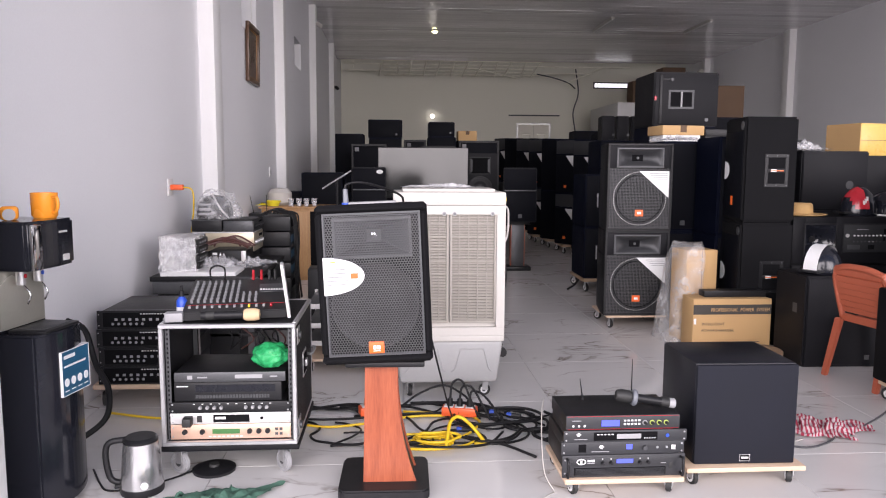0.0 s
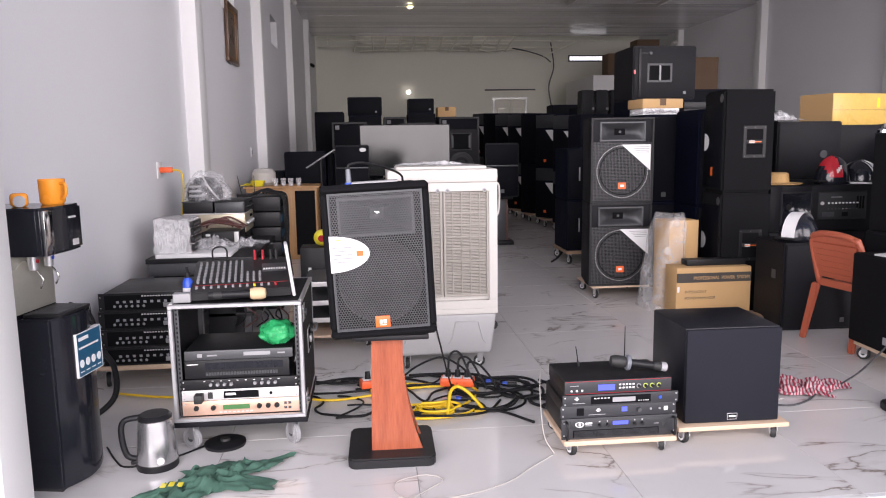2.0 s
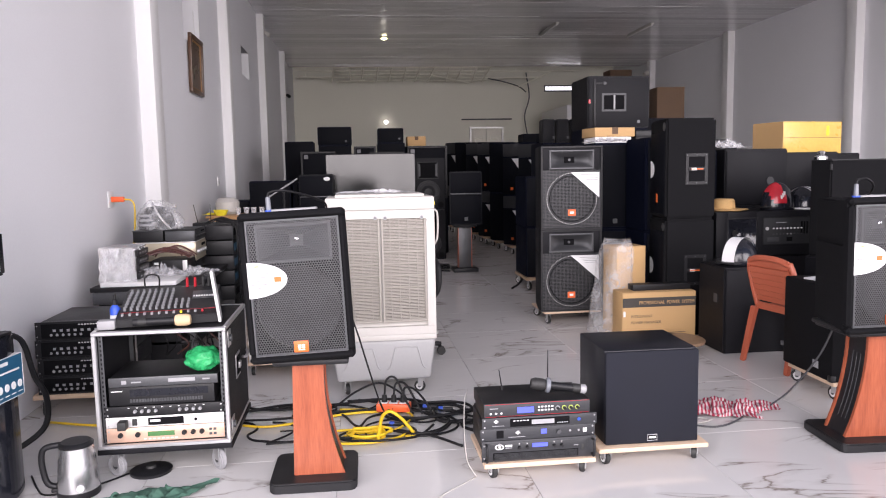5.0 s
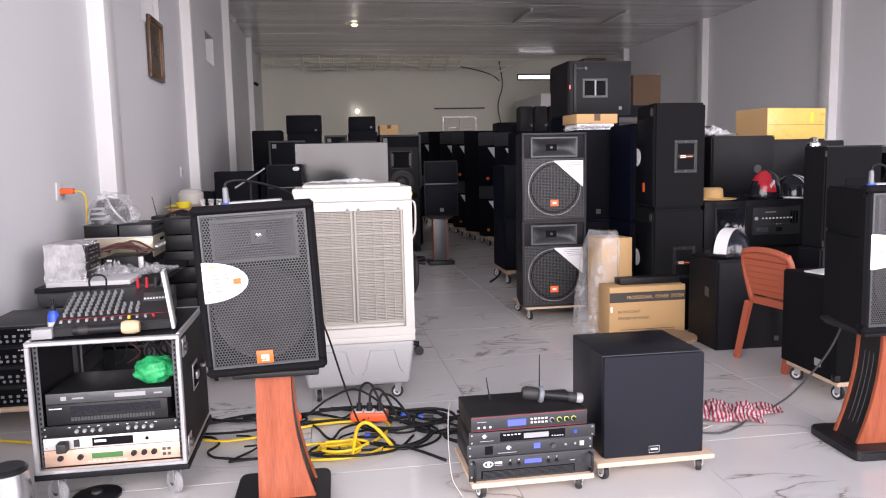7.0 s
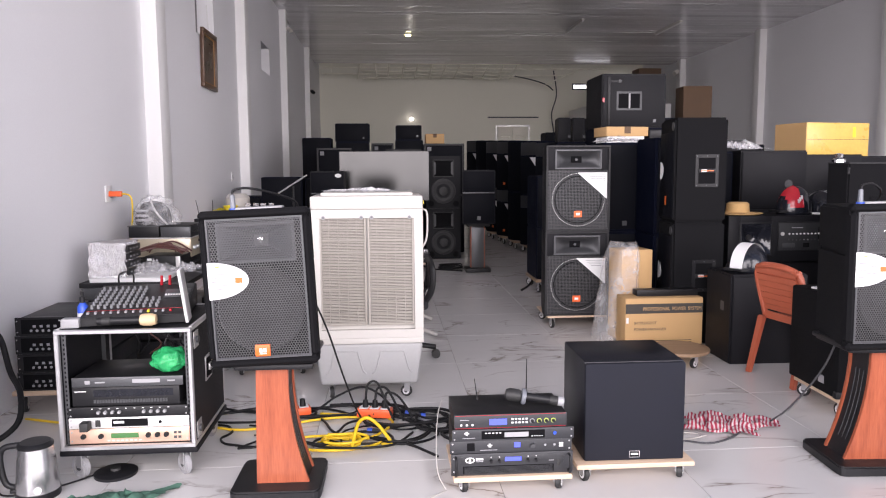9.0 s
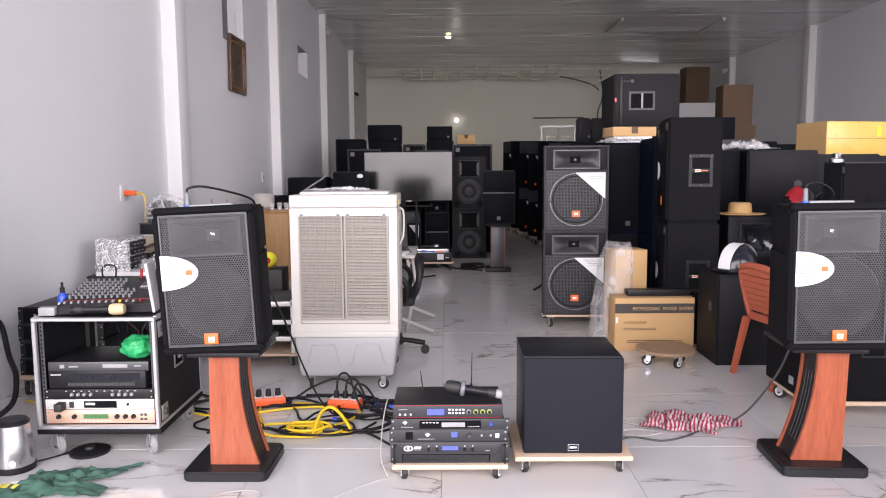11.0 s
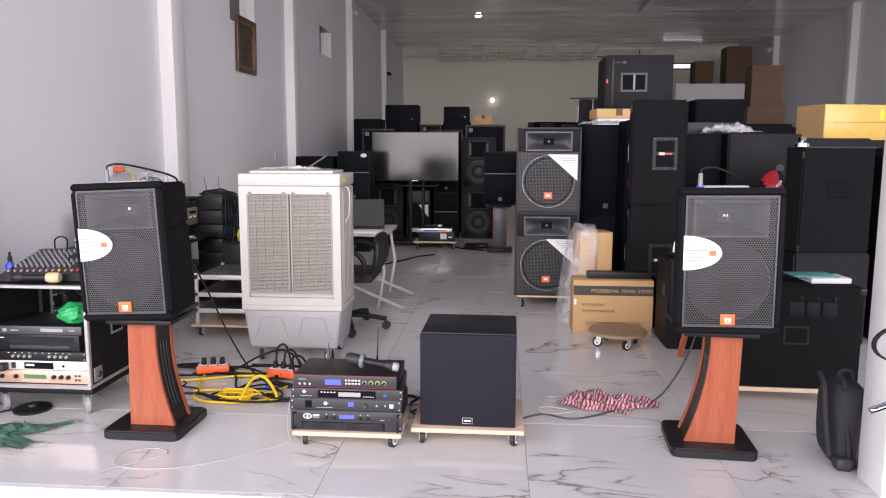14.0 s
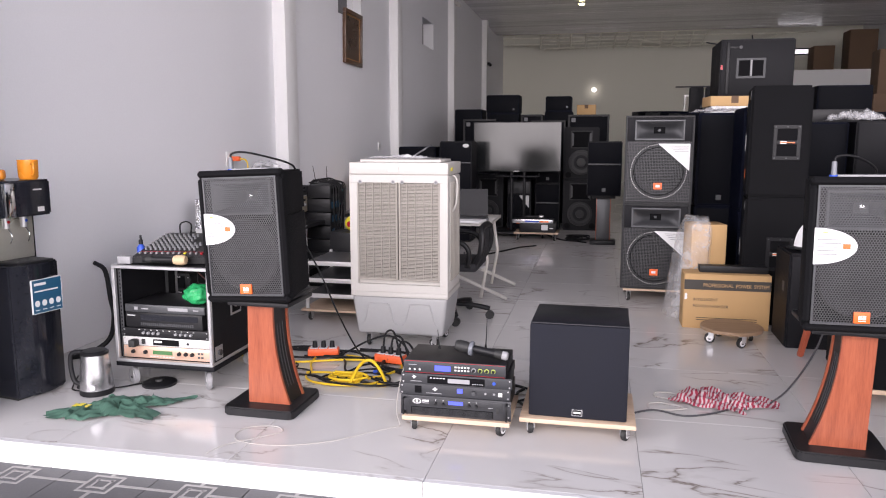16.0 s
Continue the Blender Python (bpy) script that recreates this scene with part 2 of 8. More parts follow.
CABLE = surface("black_cable", (0.009, 0.009, 0.010), 0.5, spec=0.25, var=0.15, fine=40, bump=0.05)
GCABLE = surface("grey_cable", (0.055, 0.055, 0.06), 0.5, var=0.1, bump=0)
WIRE = surface("white_wire", (0.46, 0.44, 0.41), 0.45, var=0.06, bump=0)
REDW = wood("reddish_wood_veneer", (0.21, 0.046, 0.022), (0.37, 0.098, 0.046), 0.32)
PLY = wood("plywood", (0.52, 0.36, 0.24), (0.66, 0.50, 0.37), 0.6, axis=0)
BOARD = wood("brown_board", (0.24, 0.15, 0.09), (0.36, 0.24, 0.15), 0.5, axis=0)
PINE = wood("pine_wood", (0.30, 0.15, 0.055), (0.44, 0.25, 0.11), 0.55)
FRAMEW = wood("dark_picture_wood", (0.05, 0.025, 0.015), (0.11, 0.055, 0.03), 0.35)
CARD = surface("brown_cardboard", (0.50, 0.31, 0.14), 0.8, var=0.08, big=3, fine=110, bump=0.1, stretch=(1, 1, 8))
# cardboard darkened for cartons in shade; also colours seams and tape
CARDD = surface("cardboard_shade_and_seam", (0.125, 0.076, 0.047), 0.85, var=0.12, big=3, fine=110, bump=0.1)
TAPE = surface("taped_yellow_carton", (0.66, 0.42, 0.10), 0.3, var=0.15, big=4, fine=25, bump=0.25, dist=0.004)
CHAIR = surface("terracotta_plastic", (0.40, 0.095, 0.050), 0.4, var=0.07, big=3, fine=60, bump=0.04)
GREENC = surface("green_cloth", (0.050, 0.125, 0.090), 0.9, var=0.25, big=9, fine=300, bump=0.4)
GREENB = surface("green_plastic_bag", (0.012, 0.36, 0.12), 0.25, var=0.25, big=20, fine=60, bump=0.8, dist=0.01)
FOIL = surface("silver_foil_wrap", (0.78, 0.78, 0.79), 0.13, 0.95, var=0.25, big=12, fine=38, bump=1.0, dist=0.02, stretch=(3, 3, 0.6))
FILM = clear("clear_plastic_film", (0.9, 0.9, 0.92), 0.10, 0.93, 22)
HAZE = clear("milky_plastic_bag", (0.80, 0.80, 0.81), 0.18, 0.93, 9, 0.4)
GOLD = surface("rose_gold_panel", (0.72, 0.48, 0.36), 0.35, 0.6, var=0.06, fine=80, bump=0.03)
PALE = surface("pale_metal_panel", (0.68, 0.67, 0.66), 0.4, 0.4, var=0.05, fine=80, bump=0.03)
TEAL = surface("blue_label", (0.015, 0.085, 0.16), 0.35, var=0.05, bump=0)
STRAW = surface("straw", (0.58, 0.36, 0.15), 0.8, var=0.2, big=9, fine=150, bump=0.5)
RED = surface("red_gloss", (0.42, 0.02, 0.03), 0.2, var=0.15, big=12, bump=0)
SKIN = surface("beige_grip", (0.62, 0.45, 0.27), 0.6, var=0.1, fine=80)
BLUE = surface("blue_plastic", (0.02, 0.08, 0.5), 0.4, var=0.1, bump=0)
TEALP = surface("teal_print", (0.08, 0.33, 0.34), 0.6, var=0.2, big=14, bump=0)
TVGLASS = surface("tv_screen", (0.010, 0.011, 0.012), 0.12, var=0.05, bump=0)
MIRROR = surface("mirror_glass", (0.60, 0.61, 0.63), 0.35, 0.7, var=0.01, bump=0)
FABRIC = surface("black_nylon", (0.014, 0.014, 0.017), 0.8, var=0.3, big=8, fine=400, bump=0.5)
# flat black for dark parts, and for shade painted into holes and recesses
DARKFACE = surface("black_and_recess_shade", (0.006, 0.006, 0.007), 0.8, var=0.1, spec=0.08)
LCD = lamp_mat("blue_display", (0.06, 0.085, 0.62), 0.7)
LCDG = surface("green_display", (0.05, 0.16, 0.05), 0.2, var=0.05, bump=0)
BULB = lamp_mat("lit_bulb", (1.0, 1.0, 0.93), 4)
SPOT = lamp_mat("lit_spot", (1.0, 0.95, 0.45), 12)
OPAL = surface("opal_tube", (0.72, 0.72, 0.72), 0.35, var=0.02, bump=0)
SKYPANE = lamp_mat("daylit_pane", (0.80, 0.84, 0.9), 1.4)
GRILLE = holes("perforated_grille", (0.080, 0.080, 0.085), 0.0100, 0.36)
MESH = holes("square_wire_mesh", (0.060, 0.060, 0.064), 0.0115, 0.36, square=True, metal=0.3)
FARGRILLE = surface("far_black_grille", (0.004, 0.0045, 0.007), 0.6, 0.0, spec=0.08, var=0.2, fine=300, bump=0.5)


# ---- building helpers ----
def box(x0, x1, y0, y1, z0, z1, bevel=0.0, seg=2, bm=None):
    tmp = bmesh.new()
    bmesh.ops.create_cube(tmp, size=1.0)
    for v in tmp.verts:
        v.co = Vector(((x0 + x1) / 2 + v.co.x * (x1 - x0), (y0 + y1) / 2 + v.co.y * (y1 - y0), (z0 + z1) / 2 + v.co.z * (z1 - z0)))
    if bevel:
        bmesh.ops.bevel(tmp, geom=tmp.edges[:], offset=bevel, segments=seg, affect="EDGES", profile=0.5)
    return merge(bm, tmp)


def merge(bm, tmp):
    if bm is None:
        return tmp
    me = bpy.data.meshes.new("tmp")
    tmp.to_mesh(me)
    tmp.free()
    bm.from_mesh(me)
    bpy.data.meshes.remove(me)
    return bm


def rod(p0, p1, r0, r1=None, seg=16, bevel=0.0, bm=None):
    """A round bar from p0 to p1."""
    p0, p1 = Vector(p0), Vector(p1)
    tmp = bmesh.new()
    bmesh.ops.create_cone(tmp, cap_ends=True, segments=seg, radius1=r0, radius2=r0 if r1 is None else r1, depth=(p1 - p0).length)
    if bevel:
        rims = [e for e in tmp.edges if abs(e.verts[0].co.z - e.verts[1].co.z) < 1e-6]
        bmesh.ops.bevel(tmp, geom=rims, offset=bevel, segments=2, affect="EDGES")
    q = (p1 - p0).to_track_quat("Z", "Y").to_matrix().to_4x4()
    bmesh.ops.transform(tmp, matrix=Matrix.Translation((p0 + p1) / 2) @ q, verts=tmp.verts)
    return merge(bm, tmp)


def lathe(profile, seg=28, bm=None):
    """A turned body about z from (radius, height) pairs."""
    tmp = bmesh.new()
    rings = []
    for r, z in profile:
        rings.append([tmp.verts.new((r * math.cos(2 * math.pi * i / seg), r * math.sin(2 * math.pi * i / seg), z)) for i in range(seg)])
    for a, b in zip(rings, rings[1:]):
        for i in range(seg):
            tmp.faces.new((a[i], a[(i + 1) % seg], b[(i + 1) % seg], b[i]))
    for ring, flip in ((rings[0], True), (rings[-1], False)):
        if profile[0 if flip else -1][0] > 1e-4:
            tmp.faces.new(ring[::-1] if flip else ring)
    bmesh.ops.remove_doubles(tmp, verts=tmp.verts, dist=1e-6)
    return merge(bm, tmp)


def prism(outline, a, b, axis="y", bevel=0.0, bm=None):
    """An outline of (u, v) pushed from a to b along an axis (y: u, v are x, z; z: x, y; x: y, z)."""
    put = {"y": lambda u, v, w: (u, w, v), "z": lambda u, v, w: (u, v, w), "x": lambda u, v, w: (w, u, v)}[axis]
    tmp = bmesh.new()
    lo = [tmp.verts.new(put(u, v, a)) for u, v in outline]
    hi = [tmp.verts.new(put(u, v, b)) for u, v in outline]
    n = len(outline)
    tmp.faces.new(lo)
    tmp.faces.new(hi[::-1])
    for i in range(n):
        tmp.faces.new((lo[i], hi[i], hi[(i + 1) % n], lo[(i + 1) % n]))
    bmesh.ops.recalc_face_normals(tmp, faces=tmp.faces)
    if bevel:
        bmesh.ops.bevel(tmp, geom=tmp.edges[:], offset=bevel, segments=2, affect="EDGES")
    return merge(bm, tmp)


def smooth_path(points, steps=6):
    pts = [Vector(p) for p in points]
    pts = [2 * pts[0] - pts[1]] + pts + [2 * pts[-1] - pts[-2]]
    out = []
    for i in range(1, len(pts) - 2):
        p0, p1, p2, p3 = pts[i - 1:i + 3]
        for k in range(steps):
            t = k / steps
            out.append(0.5 * (2 * p1 + (p2 - p0) * t + (2 * p0 - 5 * p1 + 4 * p2 - p3) * t * t + (3 * p1 - p0 - 3 * p2 + p3) * t ** 3))
    return out + [pts[-2]]


def tube(points, r, seg=8, steps=6, bm=None):
    """A cable or bent pipe along a smooth line."""
    line = smooth_path(points, steps) if steps else [Vector(p) for p in points]
    tmp = bmesh.new()
    rings, side = [], Vector((0.3, 0.2, 1))
    for i, p in enumerate(line):
        d = (line[min(i + 1, len(line) - 1)] - line[max(i - 1, 0)]).normalized()
        u = (side - d * side.dot(d))
        u = u.normalized() if u.length > 1e-4 else d.orthogonal().normalized()
        side = u
        w = d.cross(u)
        rings.append([tmp.verts.new(p + r * (u * math.cos(2 * math.pi * k / seg) + w * math.sin(2 * math.pi * k / seg))) for k in range(seg)])
    for a, b in zip(rings, rings[1:]):
        for k in range(seg):
            tmp.faces.new((a[k], a[(k + 1) % seg], b[(k + 1) % seg], b[k]))
    tmp.faces.new(rings[0][::-1])
    tmp.faces.new(rings[-1])
    return merge(bm, tmp)


def ring_xz(x0, x1, z0, z1, w, y0, y1, bm=None, bevel=0.0):
    """A four-sided frame that stands in the x-z plane."""
    bm = box(x0, x1, y0, y1, z1 - w, z1, bevel, 1, bm)
    box(x0, x1, y0, y1, z0, z0 + w, bevel, 1, bm)
    box(x0, x0 + w, y0, y1, z0 + w, z1 - w, bevel, 1, bm)
    return box(x1 - w, x1, y0, y1, z0 + w, z1 - w, bevel, 1, bm)


def funnel(x0, x1, z0, z1, y, depth, kx=0.16, kz=0.3, bm=None):
    """The flare of a horn: an opening in the x-z plane that narrows towards +y."""
    tmp = bmesh.new()
    cx, cz, hx, hz = (x0 + x1) / 2, (z0 + z1) / 2, (x1 - x0) / 2, (z1 - z0) / 2
    rings = []
    for k in range(6):
        t = k / 5
        fx, fz = 1 - (1 - kx) * t ** 0.75, 1 - (1 - kz) * t ** 0.75
        rings.append([tmp.verts.new((cx + sx * hx * fx, y + depth * t, cz + sz * hz * fz)) for sx, sz in ((-1, -1), (1, -1), (1, 1), (-1, 1))])
    for a, b in zip(rings, rings[1:]):
        for i in range(4):
            tmp.faces.new((a[i], a[(i + 1) % 4], b[(i + 1) % 4], b[i]))
    tmp.faces.new(rings[-1])
    return merge(bm, tmp)


def cloth(w, d, seed, height, nx=46, ny=34, shear=0.0):
    """A crumpled cloth thrown on the floor."""
    tmp = bmesh.new()
    grid = []
    for j in range(ny + 1):
        row = []
        for i in range(nx + 1):
            u, v = i / nx - 0.5, j / ny - 0.5
            edge = 1 + 0.75 * noise.noise((u * 2.6 + seed, v * 2.6, 1.7)) + 0.2 * noise.noise((u * 9, v * 9 + seed, 0.7))
            x, y = u * w * edge + shear * v, v * d * edge + 0.12 * w * noise.noise((u * 2.2, seed, 4.0))
            f = abs(noise.noise((u * 6 + seed, v * 9 + 2, 0.3))) + 0.55 * abs(noise.noise((u * 14, v * 17 + seed, 2.3)))
            fall = max(0.0, 1 - (2 * abs(u)) ** 3) * max(0.0, 1 - (2 * abs(v)) ** 3)
            row.append(tmp.verts.new((x, y, 0.004 + height * (f * (0.35 + 0.65 * fall) + 0.12 * fall))))
        grid.append(row)
    for j in range(ny):
        for i in range(nx):
            tmp.faces.new((grid[j][i], grid[j][i + 1], grid[j + 1][i + 1], grid[j + 1][i]))
    for f in tmp.faces:
        f.smooth = True
    return tmp


def finish(name, bm, material, smooth=True):
    me = bpy.data.meshes.new(name)
    if smooth:
        for f in bm.faces:
            f.smooth = True
        for e in bm.edges:
            if len(e.link_faces) == 2 and e.calc_face_angle(0) > 0.6:
                e.smooth = False
    bm.to_mesh(me)
    bm.free()
    me.materials.append(material)
    return me


def part(name, bm, material, parent, label=""):
    ob = new(name, finish(name, bm, material))
    ob.parent = parent
    return tagged(ob, label)


def solid(name, bm, material, label, category, kind="", group="", at=None):
    ob = new(name, finish(name, bm, material))
    if at is not None:
        ob.matrix_world = at
    return tagged(ob, label, category, group, kind)


def thing(name, at, label, category, group=""):
    ob = new(name)
    ob.empty_display_size = 0.1
    ob.matrix_world = at
    return tagged(ob, label, category, group)


def words(text, size, material, parent, x, y, z, name="lettering", turn=(90, 0, 0), align="LEFT", wide=1.0):
    cu = bpy.data.curves.new(name, "FONT")
    cu.body, cu.size, cu.align_x, cu.extrude = text, size, align, 0.0006
    tmp = new("tmp_text", cu)
    bpy.context.view_layer.update()
    me = bpy.data.meshes.new_from_object(tmp.evaluated_get(bpy.context.evaluated_depsgraph_get()))
    bpy.data.objects.remove(tmp)
    me.materials.clear()
    me.materials.append(material)
    ob = new(name, me)
    ob.parent = parent
    ob.matrix_basis = pose(x, y, z, *turn) @ Matrix.Diagonal((wide, 1, 1, 1))
    return ob


def caster(parent, x, y, top, r=0.03, turn=20, tyre_mat=None):
    """A swivel caster under a board, as parts of its thing."""
    fork = box(-0.016, 0.016, -0.024, 0.024, top - 0.006, top, 0.001)
    box(-0.017, -0.013, -0.016, 0.016, r, top - 0.005, 0.001, 1, fork)
    box(0.013, 0.017, -0.016, 0.016, r, top - 0.005, 0.001, 1, fork)
    m = pose(x, y, 0, 0, 0, turn)
    bmesh.ops.transform(fork, matrix=m, verts=fork.verts)
    f = part("caster", fork, STEEL, parent)
    tyre = rod((-0.0115, 0.008, r), (0.0115, 0.008, r), r, seg=24, bevel=0.004)
    bmesh.ops.transform(tyre, matrix=m, verts=tyre.verts)
    part("wheel", tyre, tyre_mat or RUBBER, f)
    hub = rod((-0.0128, 0.008, r), (0.0128, 0.008, r), r * 0.62, seg=16)
    bmesh.ops.transform(hub, matrix=m, verts=hub.verts)
    part("hub", hub, ALU if tyre_mat else PAPER, f)
    axle = rod((-0.0138, 0.008, r), (0.0138, 0.008, r), r * 0.30, seg=12)
    bmesh.ops.transform(axle, matrix=m, verts=axle.verts)
    part("axle", axle, DGREY, f)


def dolly(x0, x1, y0, y1, top, label, thick=0.02, r=0.03, inset=0.045, material=PLY, rz=0):
    d = thing("wheeled_dolly", pose(x0, y0, 0, 0, 0, rz), label, "dolly", "wheeled dollies")
    w, l = x1 - x0, y1 - y0
    part("board", box(0, w, 0, l, top - thick, top, 0.003), material, d)
    for k, (cx, cy) in enumerate(((inset, inset), (w - inset, inset), (inset, l - inset), (w - inset, l - inset))):
        caster(d, cx, cy, top - thick, r, (15, -25, 40, 160)[k])
    return d


# ---- setting ----
XL, XR, YF, YB, ZC = -1.635, 9.1, 2.22, 23.7, 4.40
STREETZ = -0.095
floor = solid("floor", box(XL - 0.2, XR + 0.2, YF + 0.012, YB + 0.2, -0.14, -0.010), GROUT, "light grey grout bed under polished marble tiles", "floor", "structure")
ground = solid("ground", box(-30, 40, -45, YF - 0.01, STREETZ - 0.2, STREETZ - 0.006), STREET, "dark grey patterned paving outside the shop", "ground", "structure")


def wall_with_holes(name, x0, x1, y0, y1, z0, z1, gaps, material, label):
    """A side wall along y with openings (y from, y to, z from, z to) cut through it."""
    bm, at = bmesh.new(), y0
    for ha, hb, hz0, hz1 in gaps:
        box(x0, x1, at, ha, z0, z1, bm=bm)
        box(x0, x1, ha, hb, z0, hz0, bm=bm)
        box(x0, x1, ha, hb, hz1, z1, bm=bm)
        at = hb
    box(x0, x1, at, y1, z0, z1, bm=bm)
    return solid(name, bm, material, label, "wall", "structure")


VENTS = ((8.31, 9.18, 2.78, 3.80), (12.61, 13.49, 2.95, 3.42))
wall_with_holes("wall_west", XL - 0.22, XL, YF, YB, -0.01, 5.6, VENTS, WALL, "pale grey painted plaster side wall")
solid("wall_east", box(XR, XR + 0.22, YF, YB + 0.8, -0.01, 5.6), WALL, "pale grey painted plaster side wall", "wall", "structure")
solid("wall_north_end", box(5.95, XR + 0.22, YB + 0.8, YB + 1.0, -0.01, 5.6), BACKWALL, "dull rear wall of a dark recess", "wall", "structure")
solid("wall_recess", box(5.75, 5.95, YB + 0.22, YB + 1.0, -0.01, 5.6), BACKWALL, "dull side wall of a dark recess", "wall", "structure")
solid("floor_recess", box(5.75, XR + 0.22, YB, YB + 1.0, -0.12, -0.012), BACKWALL, "dull screed floor of a rear recess", "floor", "structure")
solid("wall_north", box(XL - 0.22, 5.95, YB, YB + 0.22, -0.01, 5.6), BACKWALL, "dull beige painted rear wall", "wall", "structure")
solid("roof", box(XL - 0.22, XR + 0.22, YF, YB + 1.0, 5.6, 5.75), DGREY, "plain dark roof deck above the hung ceiling", "roof", "structure")
for k, (ya, yb, za, zb) in enumerate(VENTS):
    win = thing("window_%d" % (k + 2), pose(XL - 0.20, ya, za), "small dark louvred opening high in the side wall", "window")
    tagged(win, kind="structure")
    part("pane", box(0.0, 0.008, 0, yb - ya, 0, zb - za), GLOSS, win)
    part("window_bar", box(0.008, 0.025, (yb - ya) * 0.10, (yb - ya) * 0.13, 0, zb - za), DGREY, win)
for y in (6.46, 10.52, 14.87, 19.33):
    solid("pilaster_west", box(XL - 0.01, XL + 0.128, y, y + 0.27, -0.01, ZC + 0.3, 0.004), PILLAR, "white painted pilaster on the side wall", "pilaster", "structure", "pilasters")
for y in (11.95, 16.40, 20.95):
    solid("pilaster_east", box(XR - 0.16, XR + 0.01, y, y + 0.27, -0.01, ZC + 0.3, 0.004), PILLAR, "white painted pilaster on the side wall", "pilaster", "structure", "pilasters")
strips = bmesh.new()
YC = 22.2
y = YF
bead = random.Random(8)
while y < YC - 0.05:
    box(XL, XR, y + 0.004, min(y + 0.246, YC), ZC, ZC + 0.02, bm=strips)
    x = XL + bead.uniform(0.1, 2.5) if bead.random() < 0.55 else XR
    while x < XR - 0.3:
        x1 = min(x + bead.uniform(0.6, 4.5), XR)
        box(x, x1, y - 0.004, y + 0.004, ZC - bead.uniform(0.001, 0.006), ZC + 0.01, bm=strips)
        x = x1 + bead.uniform(0.3, 3.5)
    y += 0.25
box(XL, XR, YF, YC, ZC + 0.012, ZC + 0.05, bm=strips)
solid("ceiling", strips, CEIL, "glossy grey ceiling of long narrow panels", "ceiling", "structure")
solid("front_column", box(-1.62, -1.288, 2.24, 2.44, -0.01, 4.4, 0.006), PILLAR, "white painted column at the open shop front", "column", "structure")


# ---- front row: two loudspeakers on pylon stands ----
def pylon_stand(at, side, lean=0.0):
    """side 1: the curved black face looks to +x; -1: to -x."""
    s = thing("speaker_stand", at, "reddish wood speaker stand with curved black face and base", "speaker stand", "speaker stands")
    part("base", prism([(-0.006 + sx * 0.144 + 0.032 * math.cos(a0 + q), sy * 0.138 + 0.032 * math.sin(a0 + q)) for sx, sy, a0 in ((1, 1, 0), (-1, 1, math.pi / 2), (-1, -1, math.pi), (1, -1, 1.5 * math.pi)) for q in (0, 0.52, 1.05, 1.57)], 0.0, 0.042, "z", 0.006), PLASTIC, s)
    part("top_plate", box(-0.15, 0.15, -0.14, 0.14, 0.515, 0.537, 0.006), PLASTIC, s, "black top plate")
    n = 14

    def edge(t):
        return 0.012 + 0.092 * (1 - t) ** 2.1
    out = [(-0.088, 0.042)] + [(edge(k / n) + 0.016, 0.042 + 0.473 * k / n) for k in range(n + 1)] + [(-0.098, 0.515)]
    out = [(u + lean * (v - 0.042) / 0.473, v) for u, v in out]
    for name, y0, y1 in (("front_panel", -0.085, -0.067), ("back_panel", 0.067, 0.085)):
        part(name, prism([(side * u, v) for u, v in out], y0, y1, "y", 0.0015), REDW, s)
    inner = [(u - 0.008 if u > -0.03 else u + 0.01, v) for u, v in out]
    part("core", prism([(side * u, v) for u, v in inner], -0.067, 0.067, "y"), PLASTIC, s, "curved black inner face")
    for y in (-0.028, 0.0, 0.028):
        line = [(side * (edge(k / n) + 0.009 + lean * k / n), y, 0.042 + 0.473 * k / n) for k in range(2, n - 2)]
        part("inlay_line", tube(line, 0.0014, 6, 0), DGREY, s)
    return s


